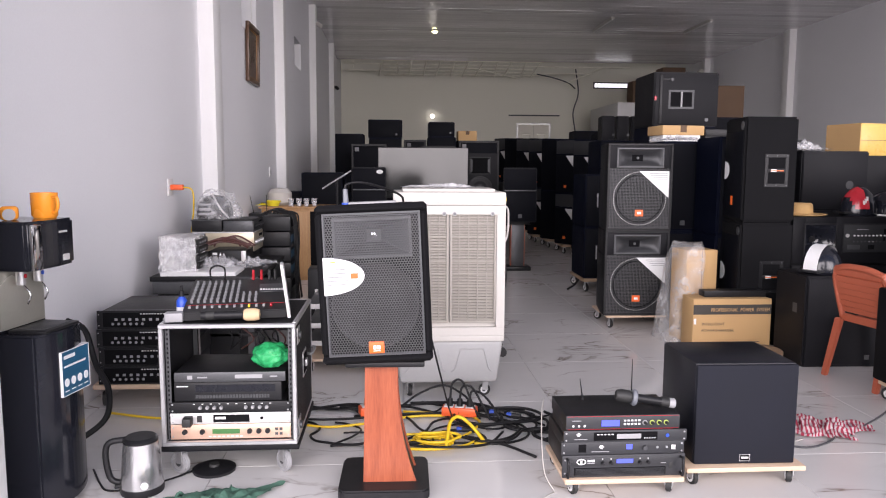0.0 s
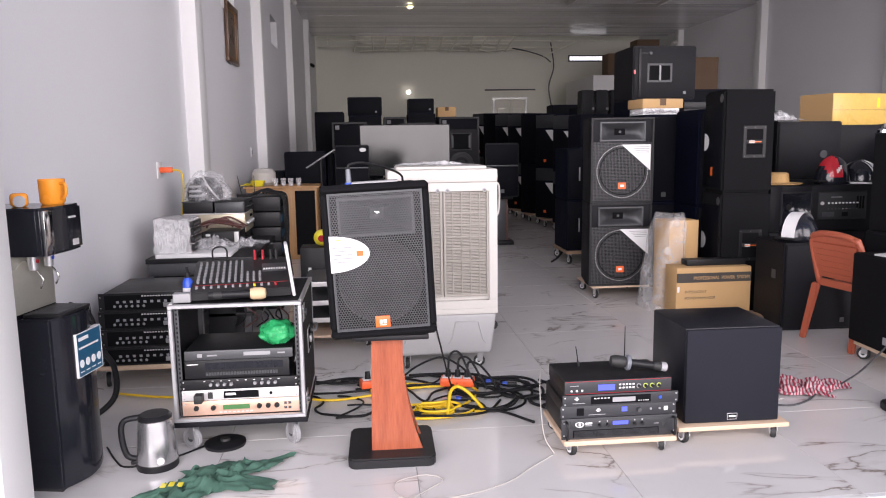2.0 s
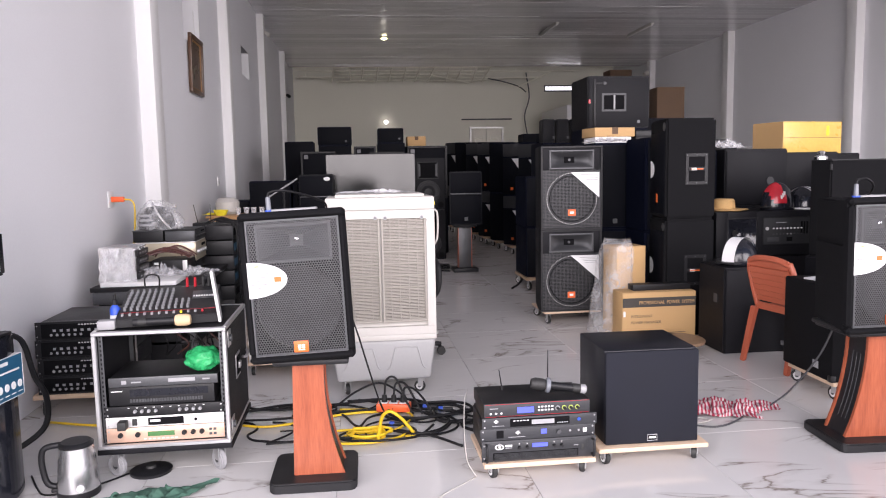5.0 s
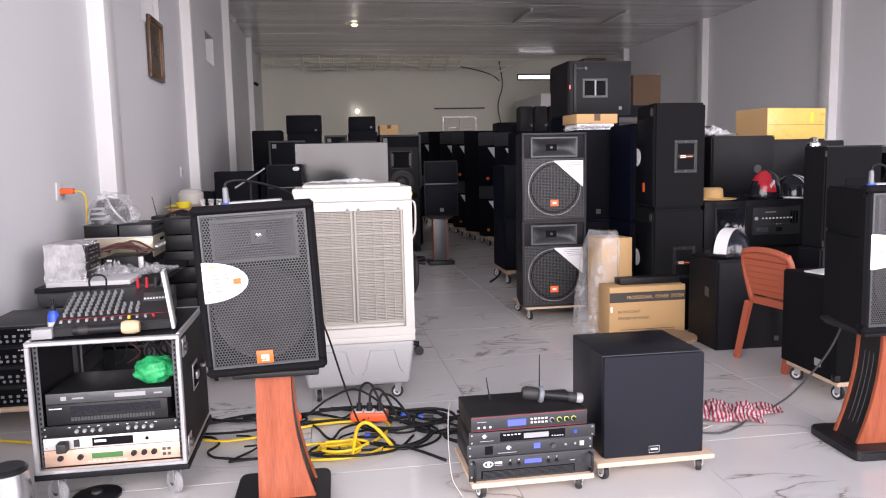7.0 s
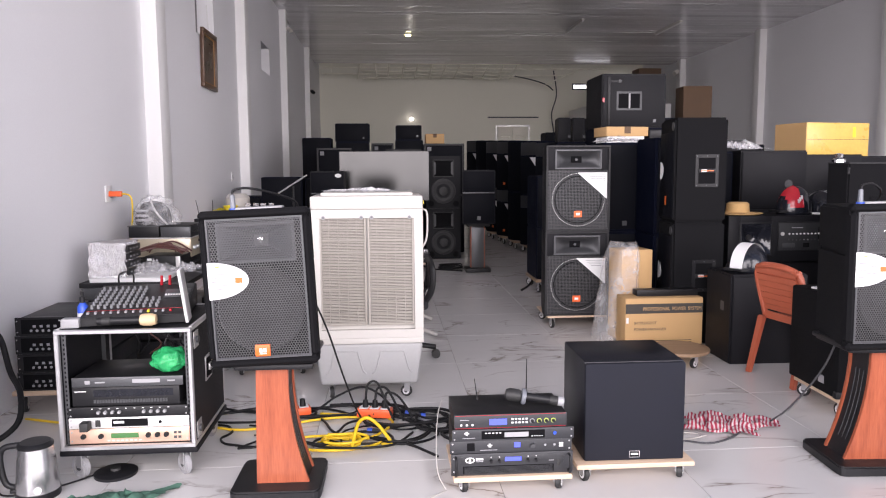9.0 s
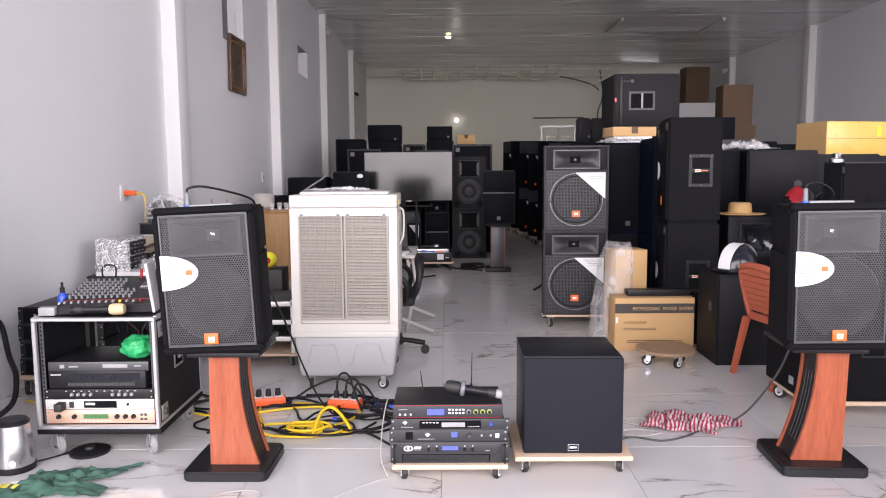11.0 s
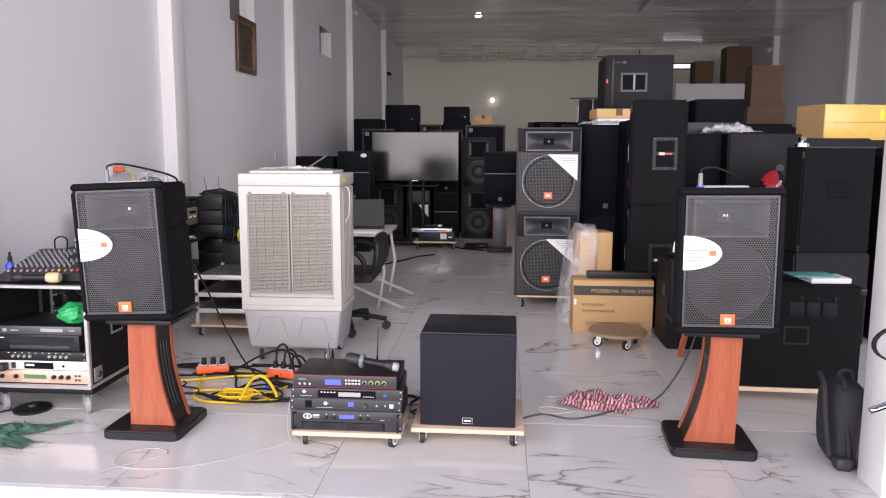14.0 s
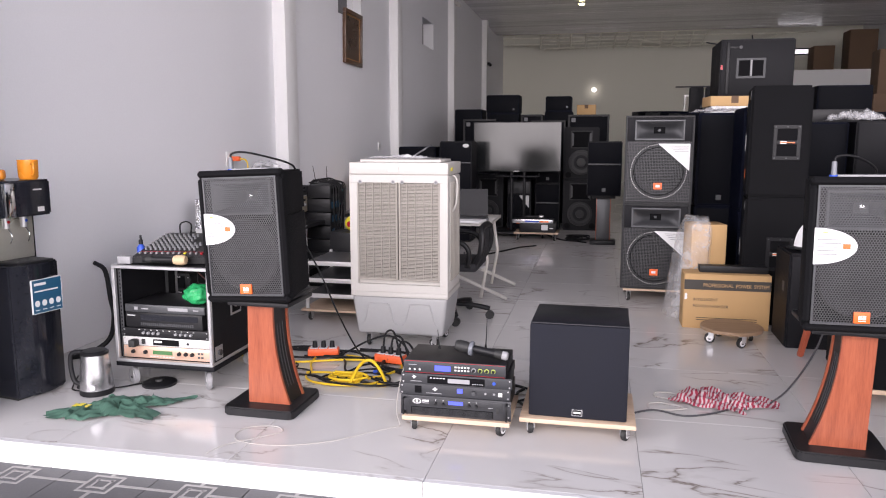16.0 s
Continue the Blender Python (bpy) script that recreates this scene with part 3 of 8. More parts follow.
def stage_speaker(at):
    s = thing("stage_loudspeaker", at, "black stage loudspeaker with perforated grille and oval white sticker", "loudspeaker", "loudspeakers on stands")
    w, h, d = 0.205, 0.592, 0.33
    def taper(y):
        return w * (0.99 - 0.25 * (y - 0.07) / (d - 0.07))
    shell = prism([(-w, 0.022), (w, 0.022), (w * 0.99, 0.07), (w * 0.74, d), (-w * 0.74, d), (-w * 0.99, 0.07)], 0.012, 0.394, "z", 0.010)
    prism([(-taper(0.115), 0.115), (taper(0.115), 0.115), (w * 0.74, d), (-w * 0.74, d)], 0.392, h - 0.012, "z", 0.010, shell)
    for sx in (-1, 1):
        prism([(sx * 0.146, 0.022), (sx * w, 0.022), (sx * w * 0.99, 0.07), (sx * taper(0.125), 0.125), (sx * 0.146, 0.125)], 0.392, h - 0.012, "z", 0.0, shell)
    box(-0.147, 0.147, 0.022, 0.12, 0.546, h - 0.012, bm=shell)
    part("cabinet", shell, CARPET, s)
    rim = ring_xz(-w, w, 0, h, 0.032, -0.004, 0.05, None, 0.012)
    part("front_rim", rim, CARPET, s)
    part("bottom_plate", box(-w * 0.9, w * 0.9, 0.03, d * 0.9, -0.0, 0.02, 0.006), PLASTIC, s)
    part("grille_edge", ring_xz(-w + 0.026, w - 0.026, 0.030, h - 0.030, 0.008, -0.002, 0.010, None, 0.001), DGREY, s, "grey metal grille edge")
    part("grille", box(-w + 0.030, w - 0.030, 0.003, 0.0042, 0.034, h - 0.034), GRILLE, s, "dark perforated steel grille")
    horn = ring_xz(-0.145, 0.145, 0.395, 0.545, 0.012, 0.009, 0.020, None, 0.002)
    funnel(-0.133, 0.133, 0.407, 0.533, 0.009, 0.10, 0.2, 0.35, horn)
    part("horn", horn, DGREY, s)
    cone = lathe([(0.162, 0.0), (0.155, 0.012), (0.14, 0.004), (0.06, -0.012), (0.045, -0.002), (0.0, 0.008)], 40)
    bmesh.ops.transform(cone, matrix=pose(0, 0.0195, 0.215, 90, 0, 0), verts=cone.verts)
    part("woofer", cone, PLASTIC, s)
    knob = lathe([(0.012, 0), (0.011, 0.004), (0.005, 0.006), (0.0, 0.006)], 20)
    bmesh.ops.transform(knob, matrix=pose(0.0, 0.100, 0.470, 90, 0, 0), verts=knob.verts)
    part("horn_throat", knob, CHROME, s, "bright driver at the horn throat")
    sticker = [(-w + 0.022, 0.262), (-w + 0.022, 0.402)] + [(-w + 0.022 + 0.150 * math.sin(a), 0.332 + 0.070 * math.cos(a)) for a in [math.pi * k / 16 for k in range(1, 16)]]
    st = part("sticker", prism(sticker, -0.0035, 0.0012), PAPER, s, "half-oval white sticker")
    for k in range(5):
        part("print_line", box(-w + 0.032, -w + 0.105 + 0.01 * (k % 2), -0.0042, -0.0036, 0.300 + 0.014 * k, 0.303 + 0.014 * k), INK, st)
    part("mark", box(-w + 0.122, -w + 0.148, -0.0042, -0.0036, 0.322, 0.342), ORANGE, st)
    part("mark", box(-w + 0.05, -w + 0.068, -0.0042, -0.0036, 0.383, 0.388), YPAINT, st)
    b = part("badge", box(-0.030, 0.026, -0.006, 0.0025, 0.040, 0.084, 0.001), ORANGE, s, "orange badge")
    part("badge_bar", box(-0.014, -0.003, -0.0068, -0.0062, 0.055, 0.070), PAPER, b)
    part("badge_bar", box(0.0, 0.012, -0.0068, -0.0062, 0.055, 0.070), PAPER, b)
    part("badge_bar", box(-0.014, 0.012, -0.0068, -0.0062, 0.048, 0.051), PAPER, b)
    # carrying handle and plugged cable on top
    part("handle", box(-0.09, 0.09, 0.10, 0.15, h - 0.014, h + 0.004, 0.005), GREY, s, "grey top handle")
    part("plug", rod((-0.10, 0.12, h - 0.012), (-0.10, 0.12, h + 0.055), 0.0115, 0.009, 14, 0.002), PLUGM, s)
    part("collar", rod((-0.10, 0.12, h - 0.013), (-0.10, 0.12, h + 0.003), 0.016), BLUE, s)
    part("lead", tube([(-0.10, 0.12, h + 0.05), (-0.092, 0.122, h + 0.072), (-0.04, 0.14, h + 0.076), (0.04, 0.21, h + 0.050), (0.10, 0.30, h + 0.016), (0.11, 0.345, h - 0.02), (0.11, 0.350, h - 0.12), (0.10, 0.345, 0.25)], 0.0048), CABLE, s)
    return s


pylon_stand(pose(-0.030, 2.845, 0, 0, 0, -1), 1, 0.020)
pylon_stand(pose(2.455, 2.855, 0, 0, 0, -4), -1)
stage_speaker(pose(-0.057, 2.666, 0.5430, 0, -2.6, -2.5))
stage_speaker(pose(2.453, 2.675, 0.5385, 0, -0.6, -2))

# ---- rack amplifiers and subwoofer on dollies ----
dolly(0.655, 1.125, 2.655, 3.02, 0.078, "small plywood dolly on casters under rack amplifiers")
dolly(1.160, 1.648, 2.715, 3.13, 0.086, "small plywood dolly on casters under a subwoofer", 0.020, 0.029)


def rack_unit(name, x, y, z, w, h, d, face, label, kind="plain", ears=True, rz=0, group="rack units"):
    u = thing(name, pose(x, y, z, 0, 0, rz), label, "amplifier", group)
    ins = 0.022 if ears else 0.0
    part("case", box(-w / 2 + ins, w / 2 - ins, 0.006, d, 0.002, h - 0.002, 0.002), DGREY if kind == "grey" else PLASTIC, u)
    f = part("face", box(-w / 2, w / 2, -0.001, 0.006, 0, h, 0.0015), face, u)
    if ears:
        for sx in (-1, 1):
            for zz in (h * 0.2, h * 0.8):
                part("screw", rod((sx * (w / 2 - 0.010), -0.003, zz), (sx * (w / 2 - 0.010), 0.0, zz), 0.0035, seg=8), ALU, f)
    return u, f


def knob(parent, x, z, r, material=PLASTIC, y=-0.001, depth=0.012, name="knob"):
    return part(name, rod((x, y, z), (x, y - depth, z), r * 0.85, r * 0.72, 16, 0.001), material, parent)


def tick(parent, x0, x1, z0, z1, material=PAPER, name="print_bar", y=-0.0022):
    return part(name, box(x0, x1, y, y + 0.0007, z0, z1), material, parent)


AX, AY = 0.888, 2.672
# power amplifier, two units high
u, f = rack_unit("power_amplifier", AX, AY, 0.080, 0.483, 0.088, 0.36, RACKF, "black two-unit power amplifier with a blue display and side handles")
part("vent_panel", box(-0.195, 0.165, -0.004, -0.001, 0.008, 0.038, 0.001), DARKFACE, u)
for k in range(6):
    part("vent_slat", box(-0.190, 0.160, -0.006, -0.004, 0.0105 + 0.0045 * k, 0.0127 + 0.0045 * k), PLATE, u)
part("raised_panel", box(-0.205, 0.205, -0.0030, -0.001, 0.043, 0.080, 0.001), PLATE, u)
oval = lathe([(0.019, 0.0), (0.019, 0.0012), (0.014, 0.0012), (0.014, 0.0)], 24)
bmesh.ops.transform(oval, matrix=pose(-0.168, -0.0030, 0.063, 90, 0, 0) @ Matrix.Diagonal((1, 0.62, 1, 1)), verts=oval.verts)
part("emblem", oval, PAPER, f)
tick(f, -0.172, -0.164, 0.057, 0.069, y=-0.0042)
tick(f, -0.144, -0.116, 0.063, 0.071, y=-0.0042)
tick(f, -0.144, -0.116, 0.056, 0.059, GREY, y=-0.0042)
part("display", box(-0.03, 0.035, -0.0045, -0.003, 0.056, 0.072), LCD, u, "lit blue display")
for x in (-0.085, -0.052, 0.062, 0.094):
    knob(u, x, 0.058, 0.008, depth=0.014)
    tick(f, x - 0.002, x + 0.002, 0.071, 0.075, y=-0.0042)
tick(f, 0.145, 0.165, 0.052, 0.055, GREY, y=-0.0042)
part("rocker_switch", box(0.178, 0.192, -0.004, -0.001, 0.03, 0.055, 0.001), RUBBER, u)
for sx in (-1, 1):
    part("handle", tube([(sx * 0.224, 0.0, 0.012), (sx * 0.224, -0.028, 0.014), (sx * 0.224, -0.028, 0.074), (sx * 0.224, 0.0, 0.076)], 0.005, 8, 4), PLASTIC, u)
u, f = rack_unit("power_sequencer", AX - 0.004, AY + 0.004, 0.1685, 0.483, 0.05, 0.33, RACKF, "black rack power sequencer with sockets and a knob")
tick(f, -0.095, -0.075, 0.028, 0.033)
tick(f, -0.09, -0.08, 0.023, 0.038)
tick(f, -0.125, -0.055, 0.011, 0.0135, GREY)
part("socket", box(-0.175, -0.145, -0.003, -0.001, 0.010, 0.042, 0.001), DARKFACE, u)
part("display", box(0.012, 0.036, -0.003, -0.001, 0.020, 0.040), LCD, u, "small blue display")
knob(u, 0.085, 0.026, 0.012, DGREY)
for x in (0.135, 0.172):
    knob(u, x, 0.026, 0.006, GREY, depth=0.004)
part("port", box(0.190, 0.207, -0.003, -0.001, 0.016, 0.034, 0.001), PALE, u)
u, f = rack_unit("audio_processor", AX + 0.003, AY, 0.219, 0.483, 0.047, 0.30, RACKF, "black rack audio processor with a grey display")
tick(f, -0.193, -0.174, 0.030, 0.034)
tick(f, -0.188, -0.179, 0.025, 0.039)
tick(f, -0.20, -0.15, 0.012, 0.0145, GREY)
part("display_frame", box(-0.125, 0.125, -0.003, -0.001, 0.007, 0.040, 0.001), DARKFACE, u)
part("display", box(-0.035, 0.06, -0.0042, -0.003, 0.014, 0.033), GREY, u)
for k in range(5):
    tick(f, -0.112 + 0.014 * k, -0.104 + 0.014 * k, 0.030, 0.034, y=-0.0042)
    tick(f, 0.072 + 0.010 * k, 0.077 + 0.010 * k, 0.014, 0.017, y=-0.0042)
knob(u, 0.165, 0.024, 0.009, BLUE, depth=0.003)
u, f = rack_unit("karaoke_mixer", AX - 0.006, AY + 0.006, 0.267, 0.445, 0.056, 0.26, RACKF, "black karaoke mixer with a red trim line, blue display and knobs", ears=False)
for args in ((-0.218, 0.218, 0.002, 0.0034), (-0.218, 0.218, 0.0525, 0.054)):
    tick(f, *args, material=RED, name="trim_line")
part("display", box(-0.085, -0.015, -0.003, -0.001, 0.014, 0.038), LCD, u, "lit blue display")
for k in range(4):
    knob(u, 0.085 + 0.028 * k, 0.026, 0.0125, GREY if k == 0 else LIME, depth=0.003, name="knob_ring")
    knob(u, 0.085 + 0.028 * k, 0.026, 0.0085, PLASTIC, depth=0.012)
for k in range(5):
    for z in (0.018, 0.032):
        part("button", box(0.002 + 0.014 * k, 0.011 + 0.014 * k, -0.004, -0.001, z, z + 0.007, 0.0005), PALE, u)
for k in range(3):
    knob(u, -0.195 + 0.022 * k, 0.016, 0.006, PALE, depth=0.003, name="jack")
tick(f, -0.20, -0.165, 0.035, 0.038, GREY)
ant = thing("antenna", pose(0.985, 2.90, 0.325), "slim black whip antenna behind the rack units", "antenna", "antennas")
part("whip", rod((0, 0, -0.002), (0.004, 0.01, 0.155), 0.0032, 0.0016, 8), PLASTIC, ant)
part("foot", rod((0, 0, -0.002), (0, 0, 0.02), 0.006, 0.005, 10), PLASTIC, ant)
copy_thing(ant, pose(0.775, 2.88, 0.322, 0, -10, 0) @ Matrix.Diagonal((1, 1, 0.55, 1)))


def microphone(at, label="black wireless microphone with a silver mesh head", grip=PLASTIC, head=SILVER):
    m = thing("microphone", at, label, "microphone", "microphones")
    part("body", lathe([(0.0, 0.0), (0.016, 0.001), (0.018, 0.02), (0.0165, 0.06), (0.017, 0.17), (0.0, 0.17)], 20), grip, m)
    part("head", lathe([(0.0, 0.168), (0.021, 0.170), (0.0255, 0.182), (0.026, 0.215), (0.020, 0.232), (0.0, 0.236)], 20), head, m)
    part("band", rod((0, 0, 0.02), (0, 0, 0.055), 0.0195, seg=20, bevel=0.002), RUBBER, m)
    return m


mic = microphone(pose(AX + 0.215, 2.735, 0.3475, 0, -82, -5), "black wireless microphone with pale end cap on rack units", PLASTIC, RUBBER)
part("end_cap", rod((0, 0, -0.003), (0, 0, 0.052), 0.0195, 0.0185, 20, 0.004), GREY, mic, "pale grey end cap")
part("ring", lathe([(0.019, 0.150), (0.030, 0.152), (0.033, 0.160), (0.030, 0.168), (0.019, 0.170)], 20), PLUGM, mic, "grey anti-roll ring")

sub = thing("subwoofer", pose(1.403, 2.74, 0.0865, 0, 0, -1), "satin black cube subwoofer with a cloth grille on a dolly", "subwoofer")
part("cabinet", box(-0.206, 0.206, 0.022, 0.385, 0, 0.412, 0.006), SATIN, sub)
part("grille", box(-0.206, 0.206, 0.0, 0.0205, 0.003, 0.409, 0.007), surface("grille_cloth", (0.012, 0.013, 0.019), 0.8, spec=0.2, var=0.2, big=5, fine=500, bump=0.4), sub, "dark cloth front grille")
b = part("badge", box(-0.022, 0.022, -0.002, 0.001, 0.016, 0.044), SILVER, sub, "small silver badge")
part("badge_face", box(-0.0195, 0.0195, -0.0028, -0.002, 0.0185, 0.0415), DARKFACE, b)
part("badge_bar", box(-0.015, 0.015, -0.0035, -0.0029, 0.027, 0.035), PALE, b)

# ---- flight-case rack on the left ----
RX0, RX1, RY, RZ0, RZ1 = -0.935, -0.393, 2.925, 0.140, 0.640
rack = thing("rack_case", pose(0, 0, 0, 0, 0, 0), "black flight-case rack with aluminium edges on large casters", "equipment rack")
for x0, x1, z0, z1 in ((RX0 + 0.002, RX0 + 0.014, RZ0, RZ1 - 0.002), (RX1 - 0.014, RX1 - 0.002, RZ0, RZ1 - 0.002), (RX0 + 0.014, RX1 - 0.014, RZ1 - 0.014, RZ1 - 0.002), (RX0 + 0.014, RX1 - 0.014, RZ0, RZ0 + 0.012)):
    part("shell_panel", box(x0, x1, RY + 0.004, RY + 0.56, z0, z1), BLACK, rack)
part("front_edge", ring_xz(RX0, RX1, RZ0 - 0.002, RZ1, 0.017, RY, RY + 0.022, None, 0.003), ALU, rack, "aluminium edge profile")
part("back_edge", ring_xz(RX0, RX1, RZ0 - 0.002, RZ1, 0.017, RY + 0.545, RY + 0.567, None, 0.003), ALU, rack)
for x in (RX0, RX1 - 0.016):
    for z in (RZ0 - 0.002, RZ1 - 0.016):
        part("side_edge", box(x, x + 0.016, RY + 0.022, RY + 0.545, z, z + 0.018, 0.003), ALU, rack)
for x in (RX0 + 0.018, RX1 - 0.036):
    for y in (RY + 0.03, RY + 0.44):
        rail = part("rack_rail", box(x, x + 0.018, y, y + 0.004, RZ0 + 0.014, RZ1 - 0.018), DGREY, rack)
        if y < RY + 0.1:
            for k in range(24):
                # dark squares on the rail paint the shade of its holes
                part("rail_hole_shade", box(x + 0.006, x + 0.012, y - 0.0012, y + 0.001, RZ0 + 0.026 + 0.0193 * k, RZ0 + 0.035 + 0.0193 * k), DARKFACE, rail)
latch = part("latch", box(RX1, RX1 + 0.004, RY + 0.20, RY + 0.31, 0.36, 0.47, 0.001), STEEL, rack, "recessed steel latch")
# raised black plate paints the shade inside the latch
part("latch_shade", box(RX1 + 0.003, RX1 + 0.006, RY + 0.212, RY + 0.298, 0.372, 0.458, 0.001), DARKFACE, latch)
part("latch_knob", box(RX1 + 0.004, RX1 + 0.016, RY + 0.235, RY + 0.275, 0.40, 0.43, 0.003), STEEL, latch)
for zz in (0.20, 0.58):
    lt = part("latch", box(RX1, RX1 + 0.004, RY + 0.03, RY + 0.10, zz - 0.035, zz + 0.035, 0.001), STEEL, rack, "steel butterfly latch")
    part("latch_knob", rod((RX1 + 0.003, RY + 0.065, zz), (RX1 + 0.014, RY + 0.065, zz), 0.016, seg=14), DGREY, lt)
lr = random.Random(3)
for k in range(9):
    xx = RX0 + 0.20 + 0.03 * k
    part("hanging_lead", tube([(xx, RY + 0.46, RZ1 - 0.02), (xx + lr.uniform(-0.04, 0.04), RY + 0.42, RZ1 - 0.08), (xx + lr.uniform(-0.06, 0.06), RY + 0.40, RZ1 - 0.15), (xx + lr.uniform(-0.05, 0.05), RY + 0.44, RZ1 - 0.21)], 0.004, 6, 4), (CABLE, CABLE, BROWNC, CABLE, GCABLE)[k % 5], rack)
part("side_handle", tube([(RX1 + 0.004, RY + 0.38, 0.42), (RX1 + 0.02, RY + 0.38, 0.42), (RX1 + 0.02, RY + 0.50, 0.42), (RX1 + 0.004, RY + 0.50, 0.42)], 0.007, 8, 3), STEEL, rack)
part("base_board", box(RX0 - 0.005, RX1 + 0.005, RY + 0.004, RY + 0.567, RZ0 - 0.026, RZ0 - 0.003, 0.003), BLACK, rack)
for k, (cx, cy) in enumerate(((RX0 + 0.06, RY + 0.06), (RX1 - 0.06, RY + 0.06), (RX0 + 0.06, RY + 0.50), (RX1 - 0.06, RY + 0.50))):
    caster(rack, cx, cy, RZ0 - 0.026, 0.046, (60, 40, 60, -15)[k], GREY)
RC = (RX0 + RX1) / 2
u, f = rack_unit("audio_processor", RC, RY + 0.026, 0.158, 0.483, 0.062, 0.22, GOLD, "rose-gold rack audio processor with a green display and three knobs", group="units in the rack case")
part("display", box(-0.075, 0.035, -0.003, -0.001, 0.022, 0.042), LCDG, u, "green display")
for x in (-0.185, -0.115, 0.075, 0.112, 0.148):
    knob(u, x, 0.032, 0.013)
for k in range(8):
    part("button", box(-0.09 + 0.018 * k, -0.079 + 0.018 * k, -0.004, -0.001, 0.009, 0.014), PALE, u)
for k in range(4):
    part("button", box(0.178 + 0.018 * (k % 2), 0.190 + 0.018 * (k % 2), -0.004, -0.001, 0.014 + 0.02 * (k // 2), 0.024 + 0.02 * (k // 2)), DGREY, u)
u, f = rack_unit("feedback_suppressor", RC, RY + 0.026, 0.222, 0.483, 0.045, 0.22, PALE, "pale metal rack processor with a black control window", group="units in the rack case")
part("window", box(-0.07, 0.075, -0.003, -0.001, 0.007, 0.038), DARKFACE, u)
tick(f, -0.062, -0.02, 0.020, 0.030, y=-0.0038)
part("rocker_switch", box(-0.135, -0.115, -0.004, -0.001, 0.008, 0.036), RUBBER, u)
part("mains_plug", box(-0.185, -0.15, -0.045, -0.001, 0.0, 0.036, 0.004), RUBBER, u)
knob(u, 0.125, 0.022, 0.008, DARKFACE, depth=0.004)
u, f = rack_unit("equaliser", RC, RY + 0.026, 0.269, 0.483, 0.044, 0.22, PLASTIC, "black rack unit with two rows of small knobs", group="units in the rack case")
for k in range(8):
    knob(u, -0.12 + 0.028 * k + (0.07 if k > 3 else 0), 0.022, 0.009, GREY)
for k in range(10):
    tick(f, -0.15 + 0.034 * k, -0.142 + 0.034 * k, 0.035, 0.038)
u, f = rack_unit("media_player", RC - 0.01, RY + 0.035, 0.315, 0.43, 0.078, 0.3, PLASTIC, "black disc player with a smoked display window", ears=False, group="units in the rack case")
part("window", box(-0.13, 0.19, -0.003, -0.001, 0.038, 0.068), GLOSS, u)
for k in range(26):
    part("button", box(-0.13 + 0.0115 * k, -0.122 + 0.0115 * k, -0.003, -0.001, 0.012, 0.026), DGREY, u)
tick(f, -0.205, -0.16, 0.060, 0.064)
u, f = rack_unit("crossover", RC, RY + 0.03, 0.396, 0.445, 0.04, 0.3, DGREY, "dark grey rack crossover on top of a disc player", ears=False, group="units in the rack case")
for x0, x1, z0, z1 in ((-0.17, -0.15, 0.012, 0.028), (-0.13, -0.09, 0.016, 0.022), (0.02, 0.13, 0.014, 0.030), (0.16, 0.19, 0.018, 0.024)):
    tick(f, x0, x1, z0, z1, GREY)

# ---- mixer on the rack ----
mixer = thing("mixing_console", pose(-0.650, 3.015, 0.642, 0, 0, 8) @ Matrix.Diagonal((1.04, 1.14, 1.0, 1)), "small black mixing console with grey knobs on a rack", "mixing console")
part("chassis", prism([(0.0, 0.0), (0.0, 0.035), (0.36, 0.10), (0.40, 0.10), (0.40, 0.0)], -0.20, 0.20, "x", 0.004), PLASTIC, mixer)
slope = Matrix.Translation((0, 0.0, 0.0355)) @ pose(0, 0, 0, math.degrees(math.atan2(0.065, 0.36)), 0, 0)


def on_slope(bm):
    bmesh.ops.transform(bm, matrix=slope, verts=bm.verts)
    return bm


for i in range(11):
    for j in range(7):
        if i > 7 and j > 2:
            continue
        x, y = -0.175 + 0.025 * i, 0.10 + 0.036 * j
        part("knob", on_slope(rod((x, y, 0), (x, y, 0.017), 0.0062, 0.0048, 10)), KNOBM, mixer)
for i in range(12):
    part("fader_cap", on_slope(box(-0.180 + 0.0285 * i, -0.171 + 0.0285 * i, 0.034, 0.050, 0, 0.009, 0.001)), YPAINT if i == 8 else (RED if i == 11 else GREY), mixer)
part("stripe", on_slope(box(-0.19, 0.19, 0.071, 0.0735, 0, 0.0012)), RED, mixer)
part("meter_panel", on_slope(box(0.085, 0.19, 0.20, 0.30, 0, 0.003, 0.001)), DGREY, mixer)
for k in range(9):
    part("button", on_slope(box(0.09 + 0.011 * k, 0.097 + 0.011 * k, 0.22, 0.232, 0.003, 0.007)), PAPER, mixer)
for x, m in ((0.055, RED), (0.09, RED), (0.125, RUBBER), (0.15, RUBBER)):
    part("jack_plug", rod((x, 0.355, 0.10), (x, 0.365, 0.145), 0.007, 0.006, 10), m, mixer)
part("hoop_lead", tube([(-0.13, 0.38, 0.10), (-0.13, 0.385, 0.15), (-0.10, 0.39, 0.165), (-0.07, 0.385, 0.15), (-0.07, 0.38, 0.10)], 0.004), CABLE, mixer)
microphone(pose(-0.775, 2.965, 0.669, 0, 90, 3), "black wireless microphone with a beige grip cap", PLASTIC, SKIN)
bottle = thing("spray_bottle", pose(-0.895, 3.13, 0.6415), "small blue and white spray bottle on the rack", "bottle")
part("bottle", lathe([(0.0, 0), (0.022, 0.001), (0.022, 0.06), (0.010, 0.078), (0.0, 0.078)], 18), BLUE, bottle)
part("label", lathe([(0.0225, 0.010), (0.0225, 0.034)], 18), PAPER, bottle, "white label")
